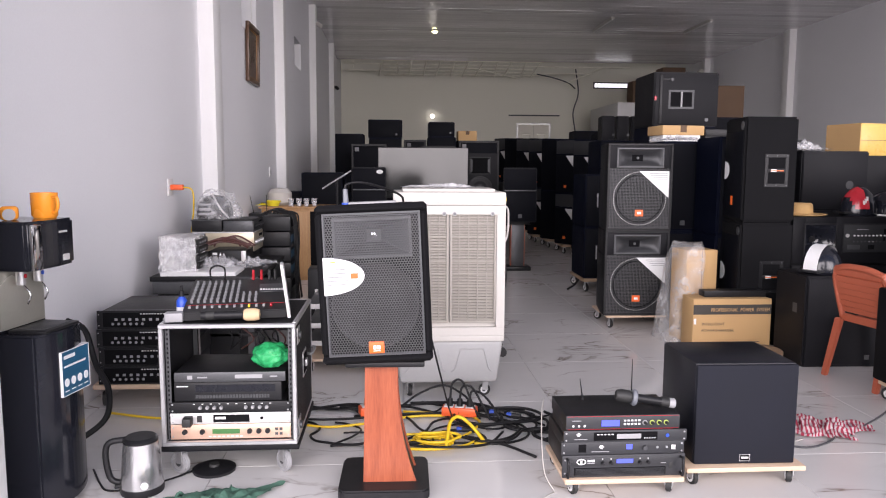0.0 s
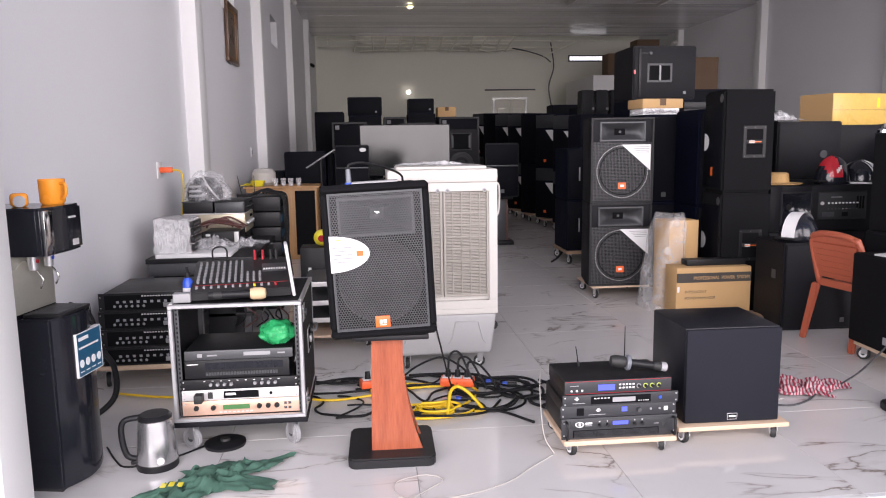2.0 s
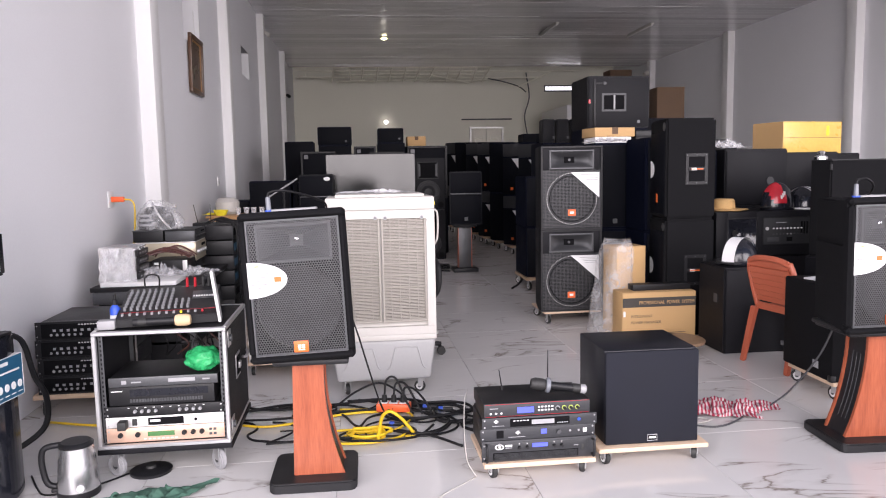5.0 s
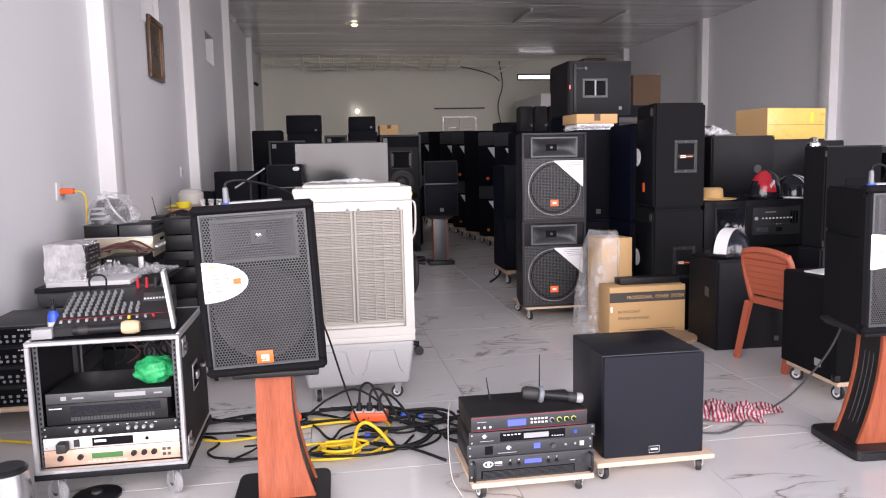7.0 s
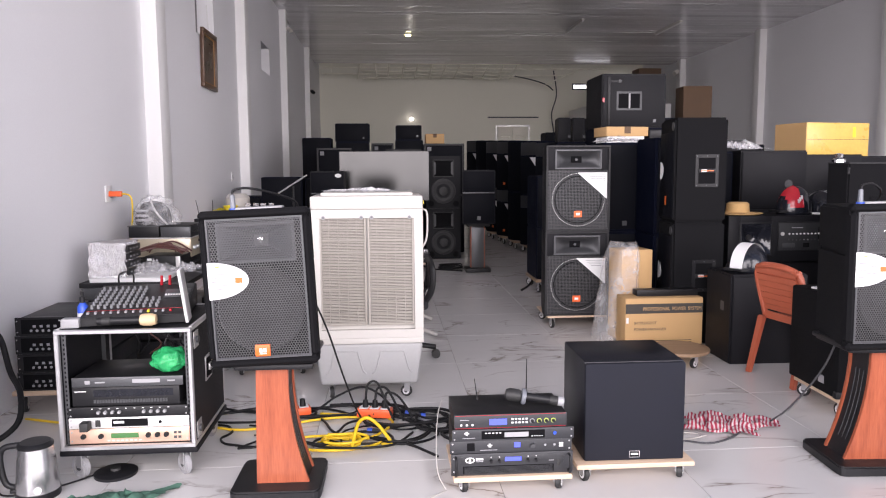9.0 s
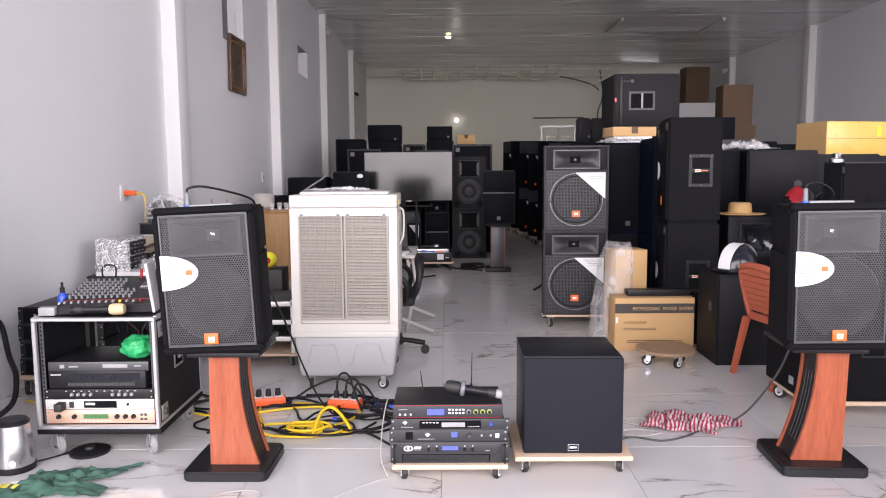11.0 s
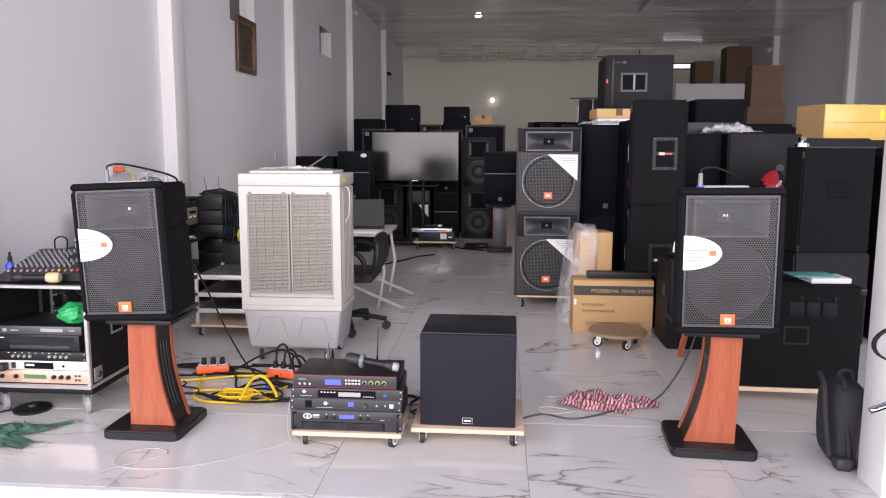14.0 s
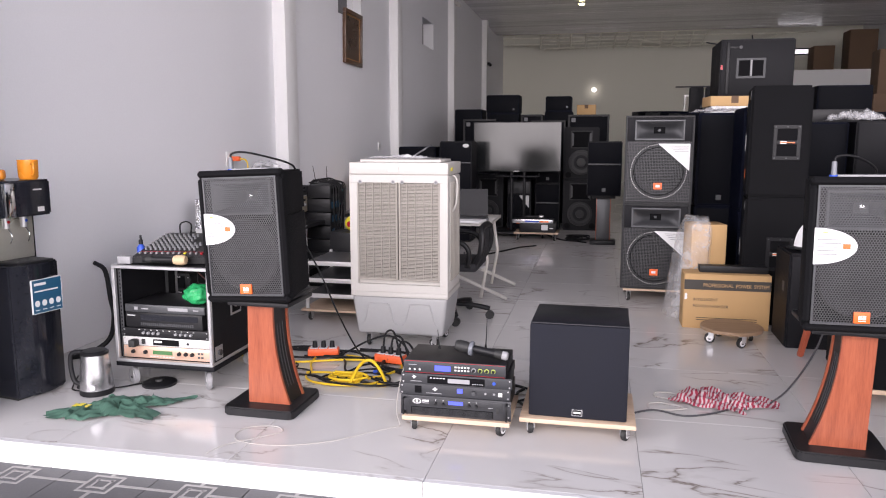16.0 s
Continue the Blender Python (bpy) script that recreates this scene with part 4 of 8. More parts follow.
part("cap", lathe([(0.011, 0.077), (0.011, 0.10), (0.006, 0.104), (0.006, 0.125), (0, 0.125)], 14), PLASTIC, bottle)
leaf = solid("paper_stand", box(-0.007, 0.007, -0.055, 0.055, 0.001, 0.225, 0.004), PAPER, "white card standing beside the mixing console", "card", at=pose(-0.437, 3.07, 0.643, 0, -7, 8))
solid("storage_box", box(-0.035, 0.035, -0.025, 0.025, 0, 0.038, 0.004), GREY, "small translucent grey box on the rack", "box", at=pose(-0.885, 2.985, 0.6415, 0, 0, 6))
gb = bmesh.new()
bmesh.ops.create_icosphere(gb, subdivisions=4, radius=1)
for v in gb.verts:
    n = 1 + 0.22 * noise.noise(v.co * 2.3) + 0.12 * abs(noise.noise(v.co * 6))
    v.co = Vector((v.co.x * 0.075 * n, v.co.y * 0.065 * n, 0.048 + v.co.z * 0.050 * n))
lowest = min(v.co.z for v in gb.verts)
solid("plastic_bag", gb, GREENB, "knotted shiny green plastic bag on rack equipment", "bag", at=pose(-0.508, 3.02, 0.4375 - lowest))
# ---- air cooler ----
def cooler():
    x0, x1, y0, y1 = 0.0, 0.604, 3.90, 4.30
    c = thing("air_cooler", pose(0, 0, 0), "tall white evaporative air cooler with lattice panels on casters", "air cooler")
    tank = box(x0 + 0.004, x1 - 0.004, y0 + 0.004, y1 - 0.004, 0.085, 0.325, 0.02, 3)
    for v in tank.verts:
        q = 1 - 0.10 * (0.325 - v.co.z) / 0.24
        v.co.x, v.co.y = 0.302 + (v.co.x - 0.302) * q, 4.10 + (v.co.y - 4.10) * q
    part("tank", tank, COOLBASE, c, "pale grey water tank")
    for cx in (0.17, 0.434):
        pts = [(cx - 0.115, 0.15), (cx - 0.095, 0.17), (cx - 0.070, 0.26), (cx - 0.055, 0.278), (cx + 0.055, 0.278), (cx + 0.070, 0.26), (cx + 0.095, 0.17), (cx + 0.115, 0.15)]
        part("tank_rib", tube([(0.302 + (u - 0.302) * 0.97, y0 + 0.004 + 0.0834 * (0.325 - v), v) for u, v in pts], 0.0045, 8, 3), COOLBASE, c)
    part("skirt", box(x0, x1, y0, y1, 0.324, 0.3535, 0.0015), WHITE, c)
    part("housing", box(x0, x1, y0 + 0.03, y1, 0.35, 1.06, 0.02, 3), WHITE, c)
    front = ring_xz(x0, x1, 0.354, 1.062, 0.047, y0, y0 + 0.034, None, 0.0015)
    part("front_frame", front, WHITE, c)
    part("hood", box(x0 - 0.001, x1 + 0.001, y0 - 0.001, y1 + 0.001, 1.0625, 1.135, 0.008, 3), WHITE, c)
    part("lid", box(x0 + 0.05, x1 - 0.05, y0 + 0.05, y1 - 0.05, 1.134, 1.152, 0.008), WHITE, c)
    for a, b in ((x0 + 0.044, x0 + 0.2965), (x0 + 0.3035, x0 + 0.556)):
        g = part("lattice_panel", ring_xz(a, b, 0.425, 1.03, 0.012, y0 + 0.004, y0 + 0.028, None, 0.002), CREAM, c, "cream lattice air inlet panel")
        part("pad", box(a, b, y0 + 0.028, y0 + 0.033, 0.425, 1.03), surface("cooling_pad", (0.12, 0.105, 0.085), 0.9, var=0.2, fine=60, bump=0.3) if a < 0.1 else bpy.data.materials["cooling_pad"], g)
        bars = bmesh.new()
        for k in range(70):
            z = 0.437 + 0.00835 * k
            box(a + 0.01, b - 0.01, y0 + 0.014, y0 + 0.026, z, z + 0.0052, bm=bars)
        part("slat_set", bars, CREAM, g)
        for k in range(1, 5):
            part("upright", box(a + 0.0505 * k - 0.002, a + 0.0505 * k + 0.002, y0 + 0.006, y0 + 0.02, 0.43, 1.025), CREAM, g)
        for k in range(1, 9):
            part("crossbar", box(a + 0.008, b - 0.008, y0 + 0.004, y0 + 0.018, 0.43 + 0.066 * k, 0.4342 + 0.066 * k), CREAM, g)
        for sx in (a + 0.024, b - 0.024):
            part("screw", rod((sx, y0 - 0.003, 1.021), (sx, y0 + 0.006, 1.021), 0.012, seg=16), COOLBASE, g)
            part("screw_slot", rod((sx, y0 - 0.0038, 1.021), (sx, y0 - 0.0028, 1.021), 0.007, seg=12), INK, g)
    for k in range(7):
        part("side_slot", box(x1 - 0.001, x1 + 0.006, y0 + 0.08 + 0.04 * k, y0 + 0.10 + 0.04 * k, 0.42, 1.02, 0.002), CREAM, c)
    part("label", box(0.245, 0.305, y0 - 0.0075, y0 - 0.005, 1.082, 1.115), PAPER, c)
    part("sticker", box(x1 + 0.007, x1 + 0.010, y0 + 0.05, y0 + 0.10, 1.085, 1.105), YPAINT, c)
    part("hose", tube([(x1 + 0.004, y0 + 0.12, 1.06), (x1 + 0.03, y0 + 0.12, 1.03), (x1 + 0.028, y0 + 0.12, 0.9), (x1 + 0.004, y0 + 0.12, 0.84)], 0.006), WHITE, c)
    part("front_latch", box(x1 - 0.04, x1 - 0.01, y0 - 0.006, y0, 0.995, 1.01, 0.001), PAPER, c)
    for k, (cx, cy) in enumerate(((0.09, y0 + 0.07), (0.515, y0 + 0.07), (0.09, y1 - 0.07), (0.515, y1 - 0.07))):
        caster(c, cx, cy, 0.088, 0.032, (10, 70, 30, -20)[k])
    return c


cooler()
solid("plastic_wrap", cloth(0.34, 0.18, 5.2, 0.03), FILM, "crumpled clear plastic film lying on the air cooler", "plastic film", at=pose(0.27, 4.08, 1.150))


# ---- loudspeaker cabinets ----
def pa_speaker(at, w=0.508, h=0.674, d=0.44, label="black loudspeaker with horn, round mesh and white paper corner", group="stacked loudspeakers"):
    s = thing("pa_loudspeaker", at, label, "loudspeaker", group)
    zt = h * 0.715
    hx0, hx1, hz0, hz1 = -0.172, 0.172, zt + 0.016, h - 0.044
    shell = prism([(-w / 2, 0.0), (w / 2, 0.0), (w / 2, 0.1), (w * 0.40, d), (-w * 0.40, d), (-w / 2, 0.1)], 0, zt, "z", 0.006)
    prism([(-w * 0.495, 0.098), (w * 0.495, 0.098), (w * 0.40, d), (-w * 0.40, d)], zt - 0.004, h, "z", 0.006, shell)
    box(-w / 2, hx0, 0.0, 0.1, zt - 0.002, h, 0.003, bm=shell)
    box(hx1, w / 2, 0.0, 0.1, zt - 0.002, h, 0.003, bm=shell)
    box(hx0 - 0.004, hx1 + 0.004, 0.0005, 0.1, hz1, h, 0.002, bm=shell)
    box(hx0 - 0.004, hx1 + 0.004, 0.0005, 0.1, zt - 0.002, hz0, 0.002, bm=shell)
    part("cabinet", shell, BLACK, s)
    part("front_rim", ring_xz(-w / 2, w / 2, 0.0, h, 0.016, -0.008, 0.002, None, 0.002), PLASTIC, s)
    part("horn_plate", ring_xz(hx0 - 0.012, hx1 + 0.012, hz0 - 0.010, hz1 + 0.012, 0.013, -0.006, 0.002, None, 0.002), DGREY, s, "grey horn surround")
    part("horn", funnel(hx0, hx1, hz0, hz1, -0.002, 0.085, 0.26, 0.40), PLATE, s, "rectangular grey horn")
    # black plate paints the deep shade at the horn's throat
    part("throat_shade", box(hx0 * 0.25, hx1 * 0.25, 0.079, 0.084, (hz0 + hz1) / 2 - (hz1 - hz0) * 0.19, (hz0 + hz1) / 2 + (hz1 - hz0) * 0.19), DARKFACE, s)
    part("horn_throat", rod((0, 0.068, (hz0 + hz1) / 2), (0, 0.078, (hz0 + hz1) / 2), 0.010, seg=14), DGREY, s)
    for sx in (-1, 1):
        for zz in (hz0 - 0.003, hz1 + 0.005):
            part("screw", rod((sx * (hx1 + 0.005), -0.008, zz), (sx * (hx1 + 0.005), -0.005, zz), 0.004, seg=8), DGREY, s)
    part("mesh", box(-w / 2 + 0.016, w / 2 - 0.016, -0.006, -0.005, 0.016, zt), MESH, s, "square-wire front mesh")
    r, cz = 0.206, 0.018 + (zt - 0.016) / 2 - 0.002
    dots = bmesh.new()
    for k in range(96):
        a = 2 * math.pi * k / 96
        box(r * math.cos(a) - 0.0021, r * math.cos(a) + 0.0021, -0.0085, -0.0055, cz + r * math.sin(a) - 0.0021, cz + r * math.sin(a) + 0.0021, bm=dots)
    part("ring_dots", dots, PALE, s, "ring of pale dots")
    cone = lathe([(r * 0.97, 0.0), (r * 0.9, 0.006), (r * 0.4, -0.003), (0, 0.002)], 40)
    bmesh.ops.transform(cone, matrix=pose(0, -0.0005, cz, 90, 0, 0), verts=cone.verts)
    part("woofer", cone, DARKFACE, s)
    tri = part("paper_corner", prism([(-0.008, zt - 0.020), (w / 2 - 0.028, zt - 0.020), (w / 2 - 0.028, zt - 0.225)], -0.0095, -0.007), PAPER, s, "white paper triangle")
    for k in range(4):
        part("print_line", box(0.07 + 0.015 * k, w / 2 - 0.040, -0.0102, -0.0096, zt - 0.040 - 0.014 * k, zt - 0.037 - 0.014 * k), INK, tri)
    b = part("badge", box(-0.032, 0.030, -0.011, -0.006, 0.112, 0.162), ORANGE, s, "orange badge")
    part("badge_bar", box(-0.016, 0.014, -0.0117, -0.0111, 0.128, 0.146), PAPER, b)
    return s


dolly(1.680, 2.160, 5.59, 6.03, 0.106, "plywood dolly under two stacked loudspeakers", 0.016, 0.034)
pa_speaker(pose(1.909, 5.60, 0.1065, 0, 0, -2))
pa_speaker(pose(1.912, 5.60, 0.7815, 0, 0, -2))


def handle_plate(parent, x, y, z, w=0.15, h=0.19, brand=True):
    """A square steel handle plate, its dish's shade a flat black sheet, let into a face that looks to -y."""
    p = part("handle_plate", ring_xz(x - w / 2, x + w / 2, z - h / 2, z + h / 2, 0.024, y - 0.004, y + 0.0, None, 0.001), PLASTIC, parent, "dark steel handle plate")
    for sx in (-1, 0, 1):
        for sz in (-1, 1):
            part("bolt", rod((x + sx * (w / 2 - 0.012), y - 0.006, z + sz * (h / 2 - 0.012)), (x + sx * (w / 2 - 0.012), y - 0.003, z + sz * (h / 2 - 0.012)), 0.0045, seg=8), DGREY, p)
    # the dish is no hollow: its shade is this black sheet
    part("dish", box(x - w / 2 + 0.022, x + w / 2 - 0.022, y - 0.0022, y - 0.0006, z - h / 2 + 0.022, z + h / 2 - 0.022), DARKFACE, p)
    part("grip", box(x - w / 2 + 0.022, x + w / 2 - 0.022, y - 0.010, y - 0.002, z - 0.014, z + 0.014, 0.003), PLASTIC, p)
    if brand:
        part("mark", box(x - 0.044, x - 0.004, y - 0.0112, y - 0.0102, z - 0.009, z + 0.009), PAPER, p)
        part("mark", box(x - 0.044, x + 0.046, y - 0.0116, y - 0.0112, z - 0.004, z + 0.003), ORANGE, p)


def cabinet(x0, x1, y0, y1, z0, z1, front="plain", material=BLACK, rz=0.0, label="plain black loudspeaker cabinet with rounded edges", group="stored loudspeakers", taper=0.0):
    cx, cy = (x0 + x1) / 2, y0
    s = thing("speaker_cabinet", pose(cx, cy, z0, 0, 0, rz), label, "loudspeaker", group)
    w, d, h = x1 - x0, y1 - y0, z1 - z0
    k = 1 - taper
    part("cabinet", prism([(-w / 2, 0), (w / 2, 0), (w / 2 * k, d), (-w / 2 * k, d)], 0.001, h, "z", 0.010), material, s)
    if front == "plain":
        part("front_panel", box(-w / 2 + 0.014, w / 2 - 0.014, -0.006, 0.001, 0.016, h - 0.016, 0.003), FARGRILLE if material is SHADEBLACK else material, s)
        part("badge", box(w * 0.30, w * 0.30 + 0.03, -0.0085, -0.0055, 0.05, 0.08), DGREY, s)
    elif front == "grille":
        part("grille", box(-w / 2 + 0.02, w / 2 - 0.02, -0.010, 0.001, 0.02, h - 0.02, 0.004), FARGRILLE, s)
        part("badge", box(-0.02, 0.02, -0.0125, -0.0098, 0.05, 0.09), DGREY, s)
    elif front == "band":
        part("grille", box(-w / 2 + 0.012, w / 2 - 0.012, -0.012, 0.001, 0.015, h * 0.57, 0.004), FARGRILLE, s)
        part("upper_grille", box(-w / 2 + 0.012, w / 2 - 0.012, -0.012, 0.001, h * 0.60, h - 0.015, 0.004), FARGRILLE, s)
        part("band", box(-w / 2 + 0.012, w / 2 - 0.012, -0.008, 0.001, h * 0.575, h * 0.595, 0.001), DGREY, s)
        part("badge", box(-0.022, 0.022, -0.0145, -0.0118, 0.055, 0.10), DGREY, s)
    elif front == "twoway":
        part("horn_frame", ring_xz(-w * 0.31, w * 0.31, h * 0.60, h * 0.93, 0.012, -0.006, 0.004, None, 0.002), PLASTIC, s)
        # flat horn: black face and paler sides paint its light and shade
        fl = funnel(-w * 0.29, w * 0.29, h * 0.615, h * 0.915, -0.004, 0.0, 0.25, 0.3)
        part("horn", fl, DARKFACE, s)
        for sx in (-1, 1):
            side_flare = bmesh.new()
            q = [side_flare.verts.new(p) for p in ((sx * w * 0.28, -0.005, h * 0.63), (sx * w * 0.28, -0.005, h * 0.90), (sx * w * 0.07, -0.0015, h * 0.80), (sx * w * 0.07, -0.0015, h * 0.73))]
            side_flare.faces.new(q)
            part("lit_flare", side_flare, PLATE, s)
        cone = lathe([(w * 0.36, 0.0), (w * 0.35, 0.008), (w * 0.30, 0.009), (w * 0.29, 0.003), (w * 0.13, -0.001), (w * 0.12, 0.006), (0, 0.011)], 36)
        bmesh.ops.transform(cone, matrix=pose(0, 0.001, h * 0.33, 90, 0, 0), verts=cone.verts)
        part("woofer", cone, PLASTIC, s)
        for sx in (-1, 1):
            port = rod((sx * w * 0.36, -0.003, h * 0.09), (sx * w * 0.36, 0.001, h * 0.09), w * 0.085, seg=20)
            # black disc on the face paints the shade of a port opening
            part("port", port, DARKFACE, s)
    elif front == "corner":
        part("grille", box(-w / 2 + 0.015, w / 2 - 0.015, -0.010, 0.001, 0.015, h * 0.72, 0.003), FARGRILLE, s)
        part("horn_plate", box(-w / 2 + 0.015, w / 2 - 0.015, -0.008, 0.001, h * 0.74, h - 0.015, 0.003), PLATE, s)
        part("paper_corner", prism([(0.0, h * 0.70), (w / 2 - 0.025, h * 0.70), (w / 2 - 0.025, h * 0.44)], -0.014, -0.0105), PAPER, s)
        part("badge", box(-0.03, 0.02, -0.014, -0.0098, 0.08, 0.12), ORANGE, s)
    elif front == "handle":
        handle_plate(s, w * 0.06, 0.0, h * 0.62)
    elif front == "monitor":
        part("frame", ring_xz(-w / 2, w / 2, 0, h, 0.03, -0.014, 0.001, None, 0.003), PLASTIC, s)
        part("grille", box(-w / 2 + 0.03, w / 2 - 0.03, -0.006, 0.001, 0.03, h - 0.03, 0.003), FARGRILLE, s)
        part("sticker", box(-w / 2 + 0.05, -w / 2 + 0.11, -0.009, -0.005, h - 0.11, h - 0.05), INK, s)
    elif front == "logo":
        ring = rod((-w * 0.26, -0.003, h - 0.14), (-w * 0.26, 0.001, h - 0.14), 0.03, seg=24)
        part("emblem", ring, GREY, s)
    return s


# two tall cabinets with handle plates
EMX0, EMX1, EMY = 2.446, 2.833, 5.00
SIDE = pose(EMX0 - 0.001, EMY, 0, 0, 0, -7.7)
for z0, z1, hz in ((0.0, 0.886, 0.500), (0.888, 1.628, 1.254)):
    s = thing("speaker_cabinet", pose(0, 0, z0), "tall black carpeted loudspeaker cabinet with a steel handle plate", "loudspeaker", "stacked tall cabinets")
    h = z1 - z0
    part("cabinet", prism([(EMX0, EMY), (EMX1, EMY), (EMX1, EMY + 0.48), (EMX0 + 0.058, EMY + 0.43)], 0.001, h, "z", 0.016), CARPET, s)
    handle_plate(s, 2.682, EMY, hz - z0, 0.172, 0.230)
    half = [(0.405 - 0.105 * math.sin(q), hz - z0 + 0.066 * math.cos(q)) for q in [math.pi * k / 16 for k in range(17)]]
    for name, bm, m, lab in (("sticker", prism(half, -0.004, 0.002, "x"), PAPER, "half-round white paper sticker"),
                             ("badge", box(-0.005, 0.001, 0.20, 0.245, hz - z0 - 0.25, hz - z0 - 0.185), ORANGE, "orange badge"),
                             ("emblem", rod((-0.004, 0.055, h - 0.06), (0.002, 0.055, h - 0.06), 0.030, seg=20), DGREY, ""),
                             ("side_grille", box(-0.003, 0.002, 0.03, 0.41, 0.03, h - 0.10, 0.002), FARGRILLE, "")):
        if name == "badge" and z0 == 0:
            continue
        bmesh.ops.transform(bm, matrix=SIDE, verts=bm.verts)
        part(name, bm, m, s, lab)


# ---- water dispenser beside the wall ----
wd = thing("water_dispenser", pose(-1.385, 2.79, 0, 0, 0, 80) @ Matrix.Diagonal((0.84, 0.86, 1, 1)), "glossy black hot and cold water dispenser beside the wall", "water dispenser")
part("lower_body", prism([(-0.165, 0.17)] + [(-0.165 + 0.33 * k / 12, -0.165 - 0.05 * math.sin(math.pi * k / 12)) for k in range(13)] + [(0.165, 0.17)], 0.012, 0.665, "z", 0.008), GLOSS, wd)
part("plinth", box(-0.155, 0.155, -0.15, 0.16, 0, 0.02), RUBBER, wd)
part("back_column", box(-0.165, 0.165, 0.0, 0.17, 0.66, 1.05, 0.006), GLOSS, wd)
part("bay_panel", box(-0.145, 0.145, -0.012, 0.001, 0.675, 0.90, 0.003), surface("champagne_panel", (0.42, 0.41, 0.36), 0.3, 0.5, var=0.05, bump=0), wd, "champagne metal panel behind the taps")
part("head", prism([(-0.165, 0.17)] + [(-0.165 + 0.33 * k / 10, -0.155 - 0.02 * math.sin(math.pi * k / 10)) for k in range(11)] + [(0.165, 0.17)], 0.895, 1.07, "z", 0.010), GLOSS, wd)
part("chrome_cheek", box(-0.150, -0.085, -0.176, -0.160, 0.895, 1.06, 0.006), CHROME, wd, "chrome strip on the head")
part("drip_tray", box(-0.12, 0.12, -0.19, -0.02, 0.664, 0.676, 0.004), PLASTIC, wd)
for k in range(9):
    part("tray_slat", box(-0.10 + 0.023 * k, -0.09 + 0.023 * k, -0.17, -0.05, 0.676, 0.679), DGREY, wd)
for x, m in ((-0.06, RED), (0.055, BLUE)):
    t = part("tap", rod((x, -0.05, 0.835), (x, -0.05, 0.90), 0.020, 0.022, 16, 0.002), ALU, wd)
    part("tap_button", rod((x, -0.074, 0.868), (x, -0.066, 0.868), 0.008, seg=12), m, t)
    part("lever", tube([(x, -0.055, 0.84), (x, -0.09, 0.80), (x, -0.075, 0.765)], 0.004, 8, 4), CHROME, t)
lab = part("label", prism([(-0.062, 0.42), (0.135, 0.42), (0.135, 0.585), (-0.062, 0.585)], -0.2165, -0.19), TEAL, wd, "blue feature label")
part("label_edge", ring_xz(-0.064, 0.137, 0.418, 0.587, 0.0025, -0.2178, -0.19, None), PAPER, wd)
for k in range(4):
    part("pictogram", rod((-0.034 + 0.047 * k, -0.219, 0.468), (-0.034 + 0.047 * k, -0.216, 0.468), 0.0155, seg=18), PAPER, lab)
    part("print_bar", box(-0.048 + 0.047 * k, -0.020 + 0.047 * k, -0.2185, -0.216, 0.434, 0.438), PAPER, lab)
part("print_bar", box(-0.048, 0.03, -0.2185, -0.216, 0.557, 0.570), PAPER, lab)
part("print_bar", box(-0.048, 0.11, -0.2185, -0.216, 0.525, 0.532), PAPER, lab)
part("side_sticker", rod((-0.167, 0.06, 0.97), (-0.164, 0.06, 0.97), 0.026, seg=20), YPAINT, wd, "round yellow sticker")
part("print_bar", box(0.03, 0.085, -0.1765, -0.17, 1.020, 1.027), PALE, wd)
part("print_bar", box(0.055, 0.095, -0.1765, -0.17, 0.915, 0.938), PALE, wd)

mug = thing("mug", pose(-1.31, 2.855, 1.0705, 0, 0, -30), "glazed orange mug standing on the water dispenser", "mug")
part("cup", lathe([(0.0, 0.0), (0.038, 0.0), (0.045, 0.01), (0.047, 0.095), (0.044, 0.095), (0.041, 0.012), (0.0, 0.012)], 28), MUG, mug)
part("handle", tube([(0.044, 0, 0.078), (0.072, 0, 0.076), (0.076, 0, 0.045), (0.060, 0, 0.022), (0.043, 0, 0.022)], 0.006), MUG, mug)
toy = thing("torch", pose(-1.37, 2.715, 1.0705, 0, 0, 25), "small orange torch lying on the water dispenser", "torch")
part("grip", box(-0.03, 0.03, 0.0, 0.06, 0.0, 0.05, 0.014, 3), MUG, toy)
part("lens_ring", rod((0, -0.018, 0.022), (0, 0.004, 0.022), 0.021, 0.019, 18), GREY, toy)

kettle = thing("electric_kettle", pose(-0.985, 2.83, 0, 0, 0, 190), "brushed steel electric kettle with a black handle on the floor", "kettle")
part("body", lathe([(0.0, 0.018), (0.078, 0.018), (0.080, 0.03), (0.072, 0.13), (0.064, 0.205), (0.0, 0.205)], 36), SILVER, kettle)
part("foot", lathe([(0.0, 0.0), (0.080, 0.0), (0.082, 0.008), (0.081, 0.028), (0.0, 0.028)], 36), PLASTIC, kettle)
part("lid", lathe([(0.0655, 0.203), (0.066, 0.212), (0.055, 0.222), (0.0, 0.226)], 32), PLASTIC, kettle)
part("spout", prism([(-0.02, -0.068), (0.02, -0.068), (0.0, -0.092)], 0.165, 0.205, "z", 0.004), SILVER, kettle)
part("handle", tube([(0.050, 0, 0.212), (0.110, 0, 0.205), (0.128, 0, 0.17), (0.124, 0, 0.10), (0.110, 0, 0.055), (0.078, 0, 0.04)], 0.012, 10), PLASTIC, kettle)
part("switch", box(0.07, 0.10, -0.012, 0.012, 0.02, 0.034, 0.003), PLASTIC, kettle)
part("gauge", rod((-0.02, 0.078, 0.05), (-0.02, 0.084, 0.05), 0.014, seg=16), PAPER, kettle)
pad = thing("kettle_base", pose(-0.751, 3.01, 0), "round black kettle base with its cord on the floor", "kettle base")
